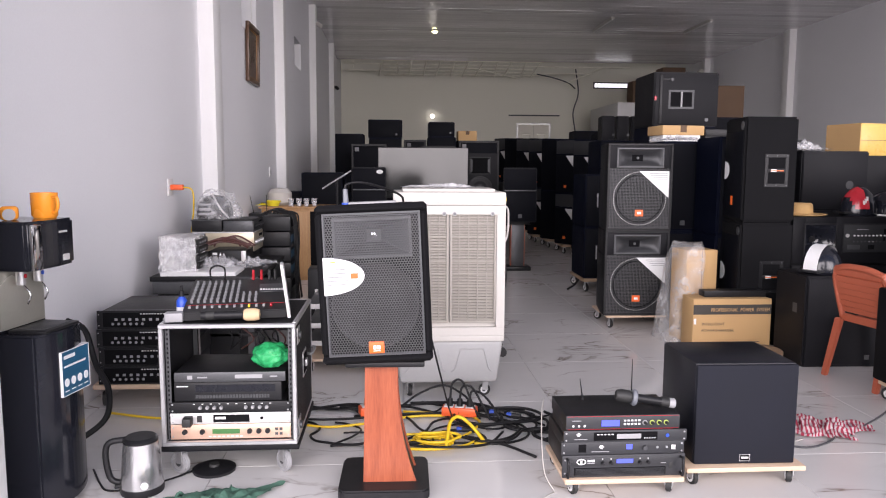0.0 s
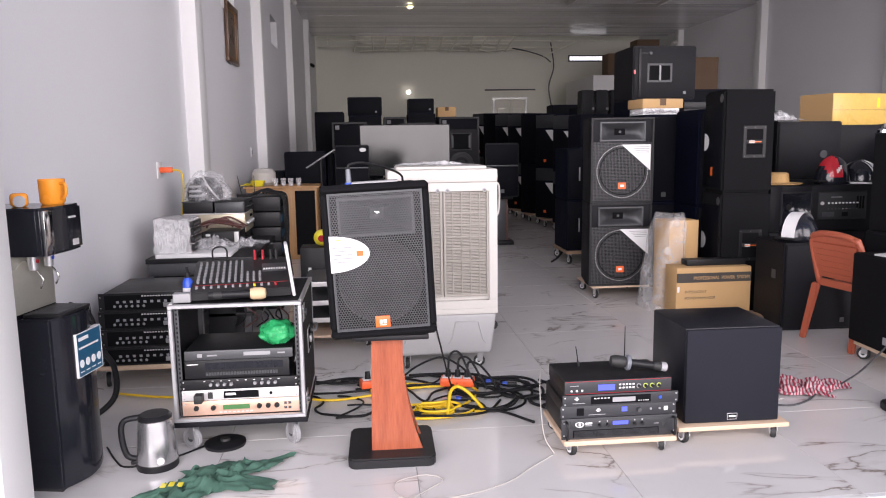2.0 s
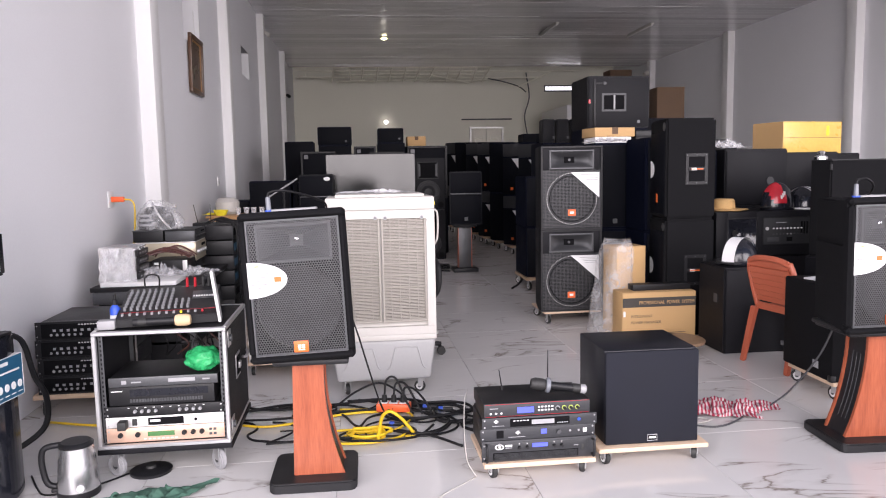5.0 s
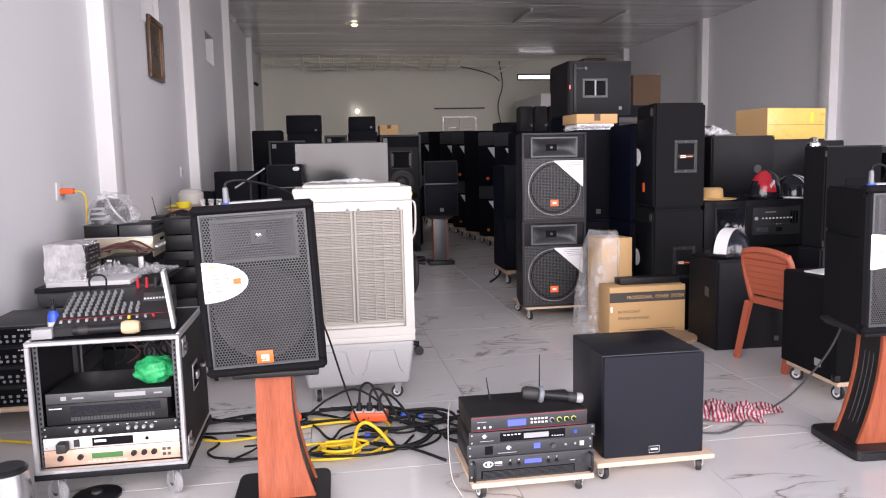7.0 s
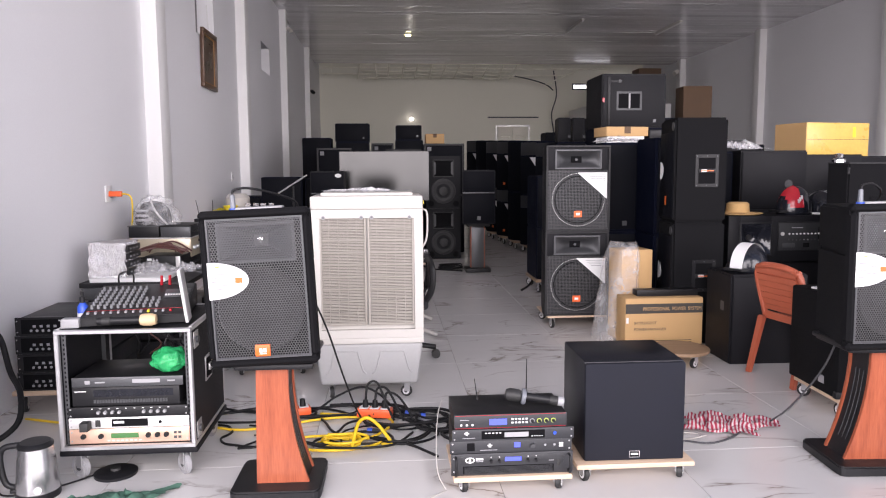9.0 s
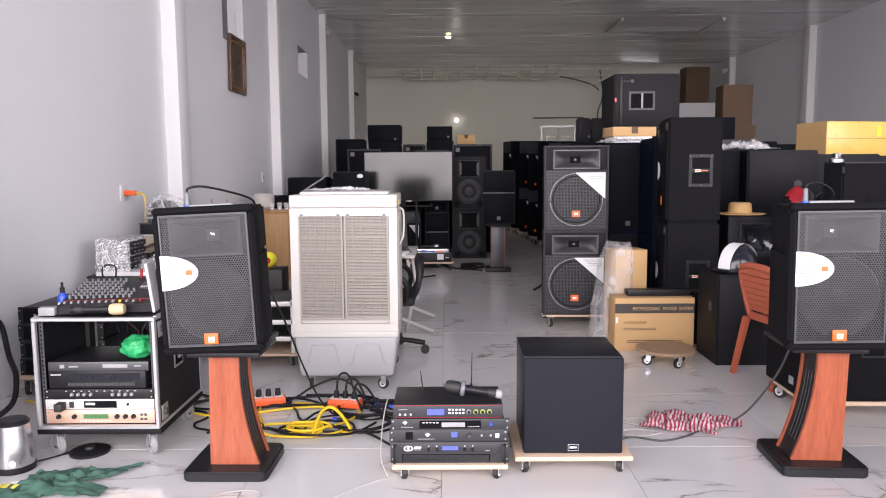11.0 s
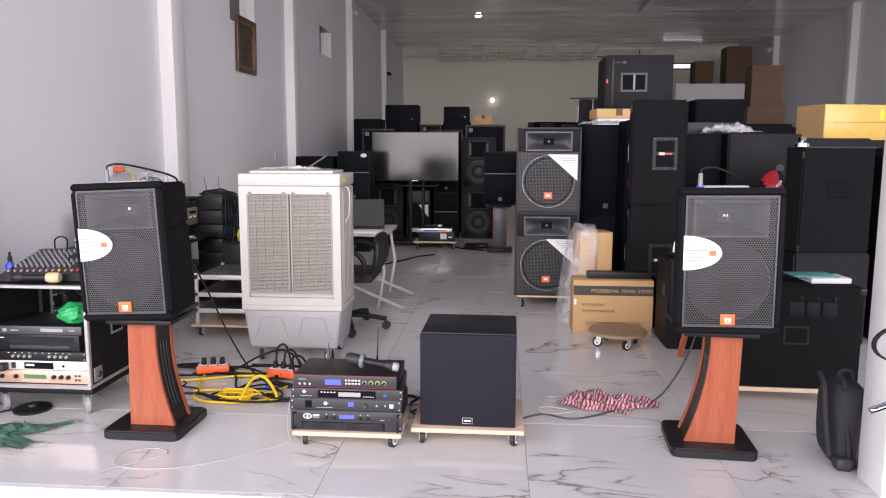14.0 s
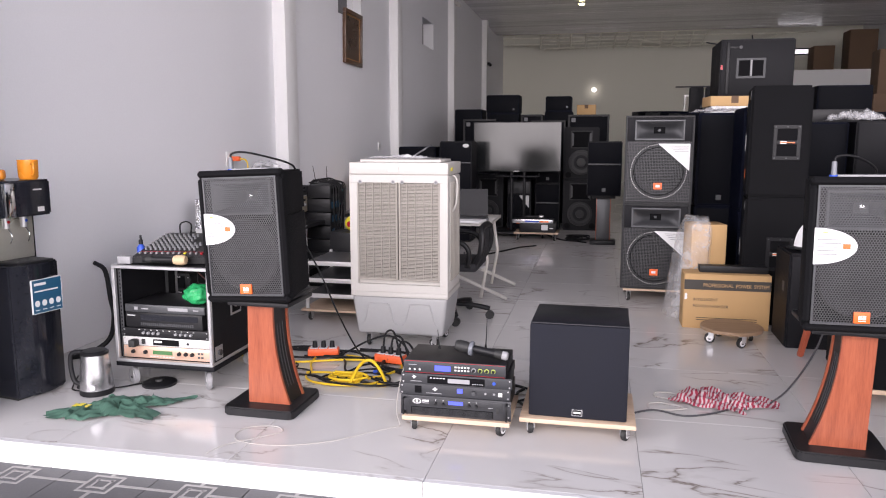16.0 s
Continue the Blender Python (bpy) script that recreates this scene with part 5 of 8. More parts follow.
part("disc", lathe([(0.0, 0.0), (0.086, 0.0), (0.088, 0.012), (0.070, 0.020), (0.0, 0.020)], 36), PLASTIC, pad)
part("contact", lathe([(0.022, 0.019), (0.020, 0.030), (0.0, 0.030)], 20), RUBBER, pad)
part("cord", tube([(-0.08, -0.02, 0.008), (-0.16, -0.10, 0.006), (-0.26, -0.17, 0.006), (-0.36, -0.19, 0.006), (-0.42, -0.12, 0.006), (-0.50, 0.02, 0.006)], 0.004), CABLE, pad)

solid("cleaning_cloth", cloth(0.44, 0.26, 1.3, 0.060, shear=0.14), GREENC, "crumpled dark green cloth on the floor", "cloth", at=pose(-0.725, 2.655, 0, 0, 0, 12))
yp = thing("print_patch", pose(-0.86, 2.56, 0.0), "yellow print on a crumpled green cloth", "print")
for k in range(3):
    part("print_bar", box(-0.04 + 0.03 * k, -0.02 + 0.03 * k, -0.02, 0.015, 0.0395 + 0.004 * (k % 2), 0.041 + 0.004 * (k % 2)), YPAINT, yp)

# striped towel
stripe_m, nt, b = nodes_of("red_white_striped_cloth")
tc = nt.nodes.new("ShaderNodeTexCoord")
wv = nt.nodes.new("ShaderNodeTexWave")
wv.inputs["Scale"].default_value, wv.inputs["Distortion"].default_value, wv.inputs["Detail"].default_value, wv.inputs["Detail Scale"].default_value = 17.0, 6.0, 2.0, 0.9
nt.links.new(tc.outputs["Object"], wv.inputs["Vector"])
nt.links.new(ramp_node(nt, wv.outputs["Fac"], [(0.42, (0.34, 0.03, 0.06)), (0.58, (0.50, 0.42, 0.43))]), b.inputs["Base Color"])
b.inputs["Roughness"].default_value = 0.9
solid("striped_towel", cloth(0.38, 0.25, 3.3, 0.060), stripe_m, "crumpled red and white striped towel on the floor", "towel", at=pose(2.06, 3.33, 0, 0, 0, -24))

# ---- amplifier stack by the wall ----
dolly(-1.57, -1.03, 3.84, 4.36, 0.125, "low wooden dolly under a stack of power amplifiers", 0.025, 0.04)
for k in range(4):
    z = 0.1255 + 0.0985 * k
    u, f = rack_unit("power_amplifier", -1.30 + 0.006 * (k % 2), 3.85, z, 0.483, 0.097, 0.46, PLASTIC, "black rack power amplifier in a stack beside the wall", group="stacked power amplifiers")
    part("rear_panel", box(-0.21, 0.21, -0.004, -0.001, 0.010, 0.087, 0.001), DARKFACE, u)
    for j in range(9):
        tick(f, -0.15 + 0.035 * j, -0.135 + 0.035 * j, 0.045, 0.058, GREY, y=-0.0062)
    for j in range(14):
        tick(f, -0.02 + 0.0145 * j, -0.01 + 0.0145 * j, 0.078, 0.084, PALE, y=-0.0062)
    for j in range(6):
        knob(u, -0.16 + 0.03 * j, 0.028, 0.009, GREY, y=-0.004, depth=0.004, name="socket")
    part("block", box(0.09, 0.16, -0.008, -0.003, 0.018, 0.042, 0.002), GREY, u)
    part("top_seam", box(-0.2, 0.2, 0.02, 0.03, 0.0955, 0.0965), DGREY, u)
solid("hanging_cable", tube([(-1.62, 3.70, 0.50), (-1.52, 3.66, 0.46), (-1.45, 3.60, 0.30), (-1.36, 3.50, 0.22), (-1.34, 3.42, 0.10), (-1.42, 3.34, 0.03), (-1.5, 3.3, 0.012)], 0.014, 10), CABLE, "thick black power cable hanging to the floor", "cable")

# ---- work corner along the wall ----
table = thing("work_bench", pose(-1.50, 4.58, 0), "low dark workbench piled with audio equipment", "workbench")
part("top", box(0.0, 0.66, 0.0, 1.97, 0.555, 0.585, 0.003), PLASTIC, table)
for x in (0.03, 0.58):
    for y in (0.05, 1.88):
        part("leg", box(x, x + 0.04, y, y + 0.04, 0, 0.556), DGREY, table)
part("lower_shelf", box(0.02, 0.64, 0.02, 1.95, 0.20, 0.22, 0.002), PLASTIC, table)
for x, y, z, w, d, h, m, lab in (
        (-1.44, 4.57, 0.586, 0.30, 0.30, 0.026, PAPER, "white board under a foil-wrapped unit"),):
    solid("white_board", box(x, x + 0.46, y + 0.02, y + 0.30, z, z + h, 0.003), m, lab, "board")
foil = thing("wrapped_amplifier", pose(-1.34, 4.62, 0.6125), "stack of units wrapped in crinkled silver foil", "wrapped unit")
fb = box(-0.11, 0.11, 0.0, 0.26, 0.0, 0.215)
bmesh.ops.subdivide_edges(fb, edges=fb.edges[:], cuts=30, use_grid_fill=True)
for v in fb.verts:
    push = Vector((v.co.x / 0.11, (v.co.y - 0.13) / 0.13, 0.0))
    v.co += push * (0.020 * abs(noise.noise((v.co.x * 55, v.co.y * 55, v.co.z * 7))) - 0.006 + 0.005 * noise.noise((v.co.x * 160, v.co.y * 160, v.co.z * 26)))
    if v.co.z > 0.2:
        v.co.z += 0.012 * noise.noise((v.co.x * 30, v.co.y * 30, 0.4))
part("foil", fb, FOIL, foil)
for k in range(4):
    part("unit_edge", box(0.110, 0.128, 0.02, 0.25, 0.012 + 0.049 * k, 0.050 + 0.049 * k, 0.003), PLASTIC, foil)
    for j in range(3):
        part("unit_light", box(0.128, 0.1295, 0.05 + 0.06 * j, 0.075 + 0.06 * j, 0.025 + 0.049 * k, 0.034 + 0.049 * k), GREY, foil)
solid("riser_case", box(-1.42, -1.02, 5.30, 5.66, 0.586, 0.659, 0.004), PLASTIC, "black case under a champagne amplifier", "case")
for z, h, d, m, lab in ((0.660, 0.140, 0.42, CHAMP, "champagne hi-fi amplifier on a cluttered workbench"), (0.801, 0.085, 0.21, DGREY, "dark grey amplifier on top of another")):
    u = thing("amplifier", pose(-0.995, 5.47, z, 0, 0, 90), lab, "amplifier", "bench amplifiers")
    part("case", box(-0.18, 0.18, 0.006, d, 0.002, h - 0.008, 0.003), m, u)
    part("top_cover", box(-0.182, 0.182, 0.002, d + 0.002, h - 0.008, h, 0.002), PALE if m is CHAMP else PLASTIC, u)
    part("face", box(-0.182, 0.182, -0.002, 0.006, 0.0, h - 0.008, 0.002), m if m is CHAMP else PLATE, u)
    for k in range(4):
        knob(u, -0.12 + 0.075 * k, h * 0.45, 0.019 if m is CHAMP else 0.009, ALU if m is CHAMP else PLASTIC, y=-0.002, depth=0.02)
    part("display", box(0.02, 0.14, -0.004, -0.0015, h * 0.66, h * 0.80), DARKFACE, u)
u = thing("receiver", pose(-1.325, 5.30, 0.801), "small black receiver under a wrapped machine", "receiver", "bench amplifiers")
part("case", box(-0.105, 0.105, 0.0, 0.28, 0.0, 0.078, 0.003), PLASTIC, u)
part("lip", box(-0.11, 0.11, -0.006, 0.285, 0.078, 0.085, 0.002), DGREY, u)
u = thing("power_supply", pose(-1.10, 5.00, 0.586), "small black power supply with a silver edge on a bench", "power supply", "bench amplifiers")
part("case", box(-0.13, 0.11, 0.0, 0.24, 0.0, 0.115, 0.003), PLASTIC, u)
part("edge", box(0.075, 0.105, -0.006, -0.0005, 0.0, 0.112, 0.002), PALE, u, "bright metal edge")
part("label", box(-0.115, -0.085, -0.002, 0.0, 0.085, 0.10), PAPER, u)
solid("module_base", box(-1.03, -0.795, 5.66, 6.02, 0.0, 0.2995, 0.004), PLASTIC, "black box under a pile of rack modules", "box")
for k in range(5):
    u, f = rack_unit("rack_module", -0.79, 5.84, 0.30 + 0.118 * k, 0.34, 0.112, 0.22, PLATE if k == 4 else PLASTIC, "black rack module with teal lights in a tall pile", ears=False, rz=90, group="tall pile of rack modules")
    part("window", box(-0.14, 0.04, -0.004, -0.001, 0.03, 0.085), TEAL if k in (1, 2, 3) else DARKFACE, u)
    for j in range(4):
        part("button", box(0.06 + 0.026 * j, 0.072 + 0.026 * j, -0.005, -0.001, 0.045, 0.06), TEALP if (j + k) % 2 else GREY, u)
wires = bmesh.new()
rng = random.Random(29)
for k in range(9):
    y0 = 5.68 + 0.035 * k
    tube([(-0.80, y0, 0.905), (-0.765, y0 + rng.uniform(-0.03, 0.03), 0.86), (-0.755, y0 + rng.uniform(-0.06, 0.06), 0.66), (-0.76, y0 + rng.uniform(-0.08, 0.08), 0.45), (-0.75, y0 + rng.uniform(-0.08, 0.08), 0.20)], 0.005, 6, 5, wires)
    tube([(-1.0 + rng.uniform(-0.04, 0.1), y0, 0.897), (-0.93, y0 + rng.uniform(-0.05, 0.05), 0.93), (-0.86, y0 + rng.uniform(-0.05, 0.05), 0.91), (-0.80, y0, 0.905)], 0.005, 6, 5, wires)
tagged(solid("hanging_leads", wires, CABLE, "black leads hanging over a pile of rack modules", "cable", "stuff"))
mach = thing("wrapped_machine", pose(-1.30, 5.46, 0.8865), "dark domed machine under loose clear plastic film", "wrapped machine")
part("machine", lathe([(0.0, 0.0), (0.125, 0.0), (0.128, 0.05), (0.110, 0.115), (0.065, 0.16), (0.0, 0.172)], 28), PLASTIC, mach)
for k in range(3):
    part("grille_bar", box(-0.085, 0.0, -0.142 + 0.008 * k, -0.11, 0.030 + 0.034 * k, 0.046 + 0.034 * k, 0.004), GREY, mach)
part("strap", tube([(0.11, -0.05, 0.0), (0.07, -0.11, 0.07), (0.03, -0.10, 0.13), (-0.01, -0.02, 0.174)], 0.008, 8, 5), PALE, mach)
dome = bmesh.new()
bmesh.ops.create_icosphere(dome, subdivisions=4, radius=1)
for v in dome.verts:
    n = 1 + 0.22 * noise.noise(v.co * 2.6) + 0.05 * noise.noise(v.co * 9)
    v.co = Vector((v.co.x * 0.165 * n + 0.02, v.co.y * 0.160 * n, max(0.0, 0.03 + v.co.z * 0.175 * n)))
part("film", dome, FILM, mach, "loose clear plastic film")
leads = bmesh.new()
rng = random.Random(17)
for k in range(12):
    y0 = 5.03 + 0.016 * k
    tube([(-1.26 + rng.uniform(-0.06, 0.04), y0, 0.715 + rng.random() * 0.02), (-1.18, y0 + rng.uniform(-0.03, 0.03), 0.745 + rng.random() * 0.03), (-1.09, y0 + rng.uniform(-0.04, 0.04), 0.735 + rng.random() * 0.045), (-1.00 + rng.uniform(-0.05, 0.05), y0, 0.712 + rng.random() * 0.02)], 0.006, 6, 5, leads)
tagged(solid("lead_bundle", leads, BROWNC, "bundle of dark red and brown leads on a bench", "cable", "stuff"))
solid("plastic_sheet", cloth(0.20, 0.16, 4.4, 0.13), FILM, "crumpled clear plastic bag beside foil-wrapped units", "plastic film", at=pose(-1.16, 4.86, 0.588, 0, 0, 40))
solid("plastic_sheet", cloth(0.42, 0.22, 3.1, 0.09), FILM, "crumpled clear plastic sheet on the bench", "plastic film", at=pose(-1.05, 4.95, 0.588, 0, 0, 20))
tangle = bmesh.new()
rng = random.Random(11)
for k in range(8):
    a = rng.uniform(0, 6)
    pts = [(-1.12 + 0.20 * math.cos(a + 0.9 * j) * rng.uniform(0.5, 1), 5.22 + 0.12 * math.sin(a + 1.1 * j) * rng.uniform(0.5, 1), 0.595 + 0.02 * (k % 4) + 0.03 * rng.random()) for j in range(6)]
    tube(pts, 0.006, 6, 5, tangle)
tagged(solid("cable_tangle", tangle, CABLE, "tangled black leads on the bench", "cable", "stuff"))
black_long = thing("long_amplifier", pose(-1.30, 4.10, 0.0), "long low black amplifier case on a stand", "amplifier")
part("case", box(-0.18, 0.36, 0.46, 0.80, 0.48, 0.556, 0.004), DGREY, black_long)
part("stand", box(-0.15, 0.33, 0.50, 0.78, 0.0, 0.4805), PLASTIC, black_long)

router = thing("wireless_receiver", pose(-1.10, 6.28, 0.8235), "black wireless receiver with two whip antennas", "receiver")
part("case", box(-0.12, 0.12, 0, 0.16, 0, 0.045, 0.003), PLASTIC, router)
for x, lean in ((-0.09, -0.03), (0.02, 0.0)):
    part("whip", rod((x, 0.08, 0.04), (x + lean, 0.08, 0.20), 0.004, 0.0025, 8), PLASTIC, router)
solid("receiver_shelf", box(-1.30, -0.94, 6.24, 6.50, 0.586, 0.823, 0.004), PLASTIC, "black case under a wireless receiver", "case")
woodcab = thing("wooden_cabinet", pose(-1.0, 8.2, 0), "worn pine cabinet beside the wall", "cabinet")
part("body", box(-0.45, 0.32, 0.0, 0.50, 0, 0.80, 0.004), PINE, woodcab)
part("top", box(-0.48, 0.35, -0.02, 0.52, 0.8005, 0.822, 0.003), PINE, woodcab)
part("door", box(-0.43, 0.06, -0.018, -0.001, 0.05, 0.77, 0.003), PINE, woodcab)
# the body is solid; this black sheet paints the bay's inner shade
part("bay_shade", box(0.08, 0.30, -0.003, 0.001, 0.05, 0.77), DARKFACE, woodcab, "black sheet for the shade in an open bay")
solid("bowl", lathe([(0.0, 0.0), (0.055, 0.0), (0.085, 0.062), (0.080, 0.062), (0.050, 0.006), (0.0, 0.006)], 28), YPAINT, "small yellow plastic bowl on a pine cabinet", "bowl", at=pose(-1.335, 8.31, 0.8225))
solid("rice_cooker", lathe([(0.0, 0.0), (0.10, 0.0), (0.13, 0.03), (0.135, 0.14), (0.10, 0.185), (0.0, 0.195)], 30), WHITE, "white rounded appliance on a pine cabinet", "appliance", at=pose(-1.30, 8.56, 0.8225))
solid("yellow_cloth", cloth(0.20, 0.14, 9.1, 0.03), YPAINT, "folded yellow cloth on a pine cabinet", "cloth", at=pose(-1.42, 8.42, 0.8225))
for k in range(4):
    solid("drinking_glass", lathe([(0.0, 0.0), (0.026, 0.0), (0.032, 0.085), (0.030, 0.085), (0.024, 0.005), (0.0, 0.005)], 18), FILM, "clear drinking glass on a pine cabinet", "glass", group="drinking glasses", at=pose(-1.14 + 0.085 * k, 8.30 + 0.03 * (k % 2), 0.8225))
toyb = thing("toy_ball", pose(-0.45, 5.25, 0.55), "small red and yellow toy ball on a shelf", "toy")
bb = bmesh.new()
bmesh.ops.create_uvsphere(bb, u_segments=20, v_segments=12, radius=0.06)
bmesh.ops.translate(bb, verts=bb.verts, vec=(0, 0, 0.06))
part("ball", bb, YPAINT, toyb)
part("patch", rod((0.0, -0.062, 0.06), (0, -0.052, 0.06), 0.024, seg=16), RED, toyb)

# metal shelf trolley behind the left loudspeaker
shelf = thing("shelf_trolley", pose(-0.53, 4.46, 0), "pale metal shelf trolley with three trays on casters", "shelf trolley")
for z in (0.17, 0.28, 0.40):
    tr = part("tray", box(0.004, 0.416, 0.006, 0.494, z + 0.004, z + 0.026, 0.003), DGREY, shelf)
    part("tray_edge", box(0.0, 0.42, 0.0, 0.006, z, z + 0.030, 0.001), PALE, tr)
for x in (0.0, 0.40):
    for y in (0.0, 0.48):
        part("post", box(x, x + 0.02, y, y + 0.02, 0.09, 0.44), PALE, shelf)
part("board", box(-0.03, 0.45, -0.02, 0.52, 0.075, 0.0905, 0.003), PLY, shelf)
for k, (cx, cy) in enumerate(((0.02, 0.03), (0.40, 0.03), (0.02, 0.47), (0.40, 0.47))):
    caster(shelf, cx, cy, 0.0755, 0.027, 25 * k)
solid("support_table", box(-0.60, -0.33, 5.14, 5.36, 0.0, 0.5495, 0.004), PLASTIC, "small black side cabinet with a toy on it", "cabinet")

# wall fittings
sock = thing("wall_socket", pose(XL, 5.51, 1.11), "white wall socket with an orange plug", "wall socket", "wall sockets")
part("plate", box(0, 0.010, -0.06, 0.06, -0.06, 0.06, 0.003), PAPER, sock)
part("plug", box(0.010, 0.10, -0.02, 0.02, -0.02, 0.02, 0.006), ORPLUG, sock, "orange plug")
part("cord", tube([(0.10, 0, 0), (0.15, 0, -0.01), (0.17, 0, -0.06), (0.165, 0.0, -0.20), (0.14, 0.02, -0.36), (0.14, 0.02, -0.50)], 0.006), YELLOW, sock, "yellow cord")
sw = thing("wall_socket", pose(XL, 9.9, 1.19), "white wall switch plate", "switch", "wall sockets")
part("plate", box(0, 0.012, -0.04, 0.04, -0.06, 0.06, 0.003), PAPER, sw)
part("rocker", box(0.012, 0.018, -0.018, 0.018, -0.03, 0.03, 0.002), GREY, sw)
pic = thing("picture_frame", pose(XL, 8.755, 2.21, 0, 1, 0), "dark wooden picture frame leaning out from the wall", "picture")
for args in ((-0.33, 0.33, 0.0, 0.05), (-0.33, 0.33, 0.60, 0.65)):
    part("frame_bar", box(0.005, 0.045, args[0], args[1], args[2], args[3], 0.006), FRAMEW, pic)
for y0, y1 in ((-0.33, -0.28), (0.28, 0.33)):
    part("frame_bar", box(0.005, 0.045, y0, y1, 0.05, 0.60, 0.006), FRAMEW, pic)
part("print", box(0.006, 0.015, -0.28, 0.28, 0.05, 0.60), surface("brown_print", (0.055, 0.026, 0.017), 0.3, var=0.5, big=5, fine=14, bump=0), pic, "dark brown plain print")
for z0, z1, ya, yb in ((0.05, 0.068, -0.28, 0.28), (0.582, 0.60, -0.28, 0.28), (0.068, 0.582, -0.28, -0.262), (0.068, 0.582, 0.262, 0.28)):
    part("gilt_edge", box(0.014, 0.020, ya, yb, z0, z1), PINE, pic, "worn gilt inner edge")
part("cord", tube([(0.02, 0.0, 0.65), (0.012, 0.0, 0.80), (0.004, 0.0, 0.95)], 0.006), PAPER, pic)
lampb = thing("wall_lamp", pose(1.25, YB, 2.86), "small lit bulb on the rear wall", "wall lamp")
gl = bmesh.new()
bmesh.ops.create_uvsphere(gl, u_segments=20, v_segments=12, radius=0.065)
bmesh.ops.translate(gl, verts=gl.verts, vec=(0, -0.12, 0))
part("bulb", gl, BULB, lampb)
part("holder", rod((0, 0.0, 0), (0, -0.06, 0), 0.04, seg=16), WHITE, lampb)
spot = thing("ceiling_lamp", pose(0.97, 17.4, ZC), "small yellow lit ceiling spot", "ceiling lamp")
part("rim", rod((0, 0, 0.0), (0, 0, -0.02), 0.10, seg=20), WHITE, spot)
part("glass", rod((0, 0, -0.0195), (0, 0, -0.05), 0.07, 0.05, 16), SPOT, spot)
tubel = thing("ceiling_tube_lamp", pose(4.57, 15.4, ZC), "unlit white tube lamp under the ceiling", "ceiling lamp", "tube lamps")
part("body", box(-0.03, 0.03, 0, 1.5, -0.05, -0.02, 0.003), WHITE, tubel)
part("tube", rod((0, 0.03, -0.065), (0, 1.47, -0.065), 0.014, seg=12), OPAL, tubel)
part("bracket", box(-0.02, 0.02, 0.1, 1.4, -0.021, 0), WHITE, tubel)
copy_thing(tubel, pose(6.70, 15.45, ZC))
for y, z in ((14.99, 4.05), (19.45, 3.3)):
    cam_b = thing("security_camera", pose(XL + 0.128, y, z), "small security camera on a pilaster", "security camera", "security cameras")
    part("mount", box(0.0, 0.04, -0.03, 0.03, -0.03, 0.03, 0.006), WHITE if y < 15 else PLASTIC, cam_b)
    part("lens_body", rod((0.03, 0, 0), (0.10, -0.06, -0.05), 0.045, 0.04, 16, 0.005), WHITE if y < 15 else PLASTIC, cam_b)
camr = thing("security_camera", pose(XR - 0.16, 21.08, 4.05), "small white security camera on a pilaster", "security camera", "security cameras")
part("mount", box(-0.05, 0.0, -0.04, 0.04, -0.04, 0.04, 0.006), WHITE, camr)
part("lens_body", rod((-0.04, 0, 0), (-0.16, -0.08, -0.06), 0.07, 0.06, 16, 0.006), WHITE, camr)

# ---- rear of the hall ----
door = thing("door_1", pose(4.02, YB, 0), "white panelled double door in the rear wall", "door")
tagged(door, kind="structure")
part("frame", ring_xz(-0.06, 1.06, -0.02, 2.68, 0.06, -0.05, 0.0, None, 0.004), PALE, door)
for x in (0.0, 0.5):
    leafp = part("leaf", box(x + 0.005, x + 0.495, -0.035, -0.002, 0.0, 2.61, 0.003), DOORW, door)
    for z0, z1 in ((0.25, 1.1), (1.35, 2.35)):
        part("panel", ring_xz(x + 0.09, x + 0.41, z0, z1, 0.05, -0.060, -0.034, None, 0.012), DOORW, leafp)
solid("wall_pipe", rod((3.7, YB - 0.05, 2.92), (5.35, YB - 0.05, 2.92), 0.022, seg=10), DGREY, "thin grey pipe above a rear door", "pipe", "structure")
win = thing("window_1", pose(6.70, YB + 0.8, 3.92), "narrow bright louvre window high in the rear wall", "window")
tagged(win, kind="structure")
part("window_frame", ring_xz(-0.04, 1.29, -0.04, 0.17, 0.04, -0.05, 0.0, None, 0.004), DGREY, win)
for k in range(11):
    part("pane", box(0.005 + 0.113 * k, 0.092 + 0.113 * k, -0.03, -0.02, 0.0, 0.13), SKYPANE, win)
truss = thing("ceiling_frame", pose(0, 22.26, 0), "bent pale metal ceiling frame hanging at the rear", "ceiling frame")
ZINC = surface("pale_zinc", (0.90, 0.84, 0.70), 0.42, 0.1, var=0.25, big=3)
rng = random.Random(21)
for x0, x1, dy in ((-0.35, 4.5, 0.0), (-1.5, 7.3, 0.28), (-0.3, 4.3, 0.52), (-1.5, 6.2, 0.78), (-0.2, 4.6, 1.02)):
    z = 4.40 - 0.27 * dy
    part("long_bar", tube([(x0 + (x1 - x0) * k / 5, dy, z + rng.uniform(-0.025, 0.02)) for k in range(6)], 0.023, 8, 3), ZINC, truss)
for k in range(12):
    x = -0.3 + 0.43 * k
    part("cross_bar", rod((x, -0.02, 4.42), (x - 0.05 + rng.uniform(-0.1, 0.1), 1.06, 4.09), 0.022, seg=8), ZINC, truss)
for k in range(5):
    x = -1.2 + 1.7 * k
    part("hanger", rod((x, 0.6, 4.22), (x, 0.6, 5.6), 0.010, seg=8), ZINC, truss)
part("loose_bar", rod((-0.25, 0.2, 3.99), (0.6, 0.9, 4.12), 0.02, seg=8), ZINC, truss)
part("loose_bar", rod((2.6, 0.3, 4.20), (3.9, 0.9, 4.02), 0.018, seg=8), ZINC, truss)
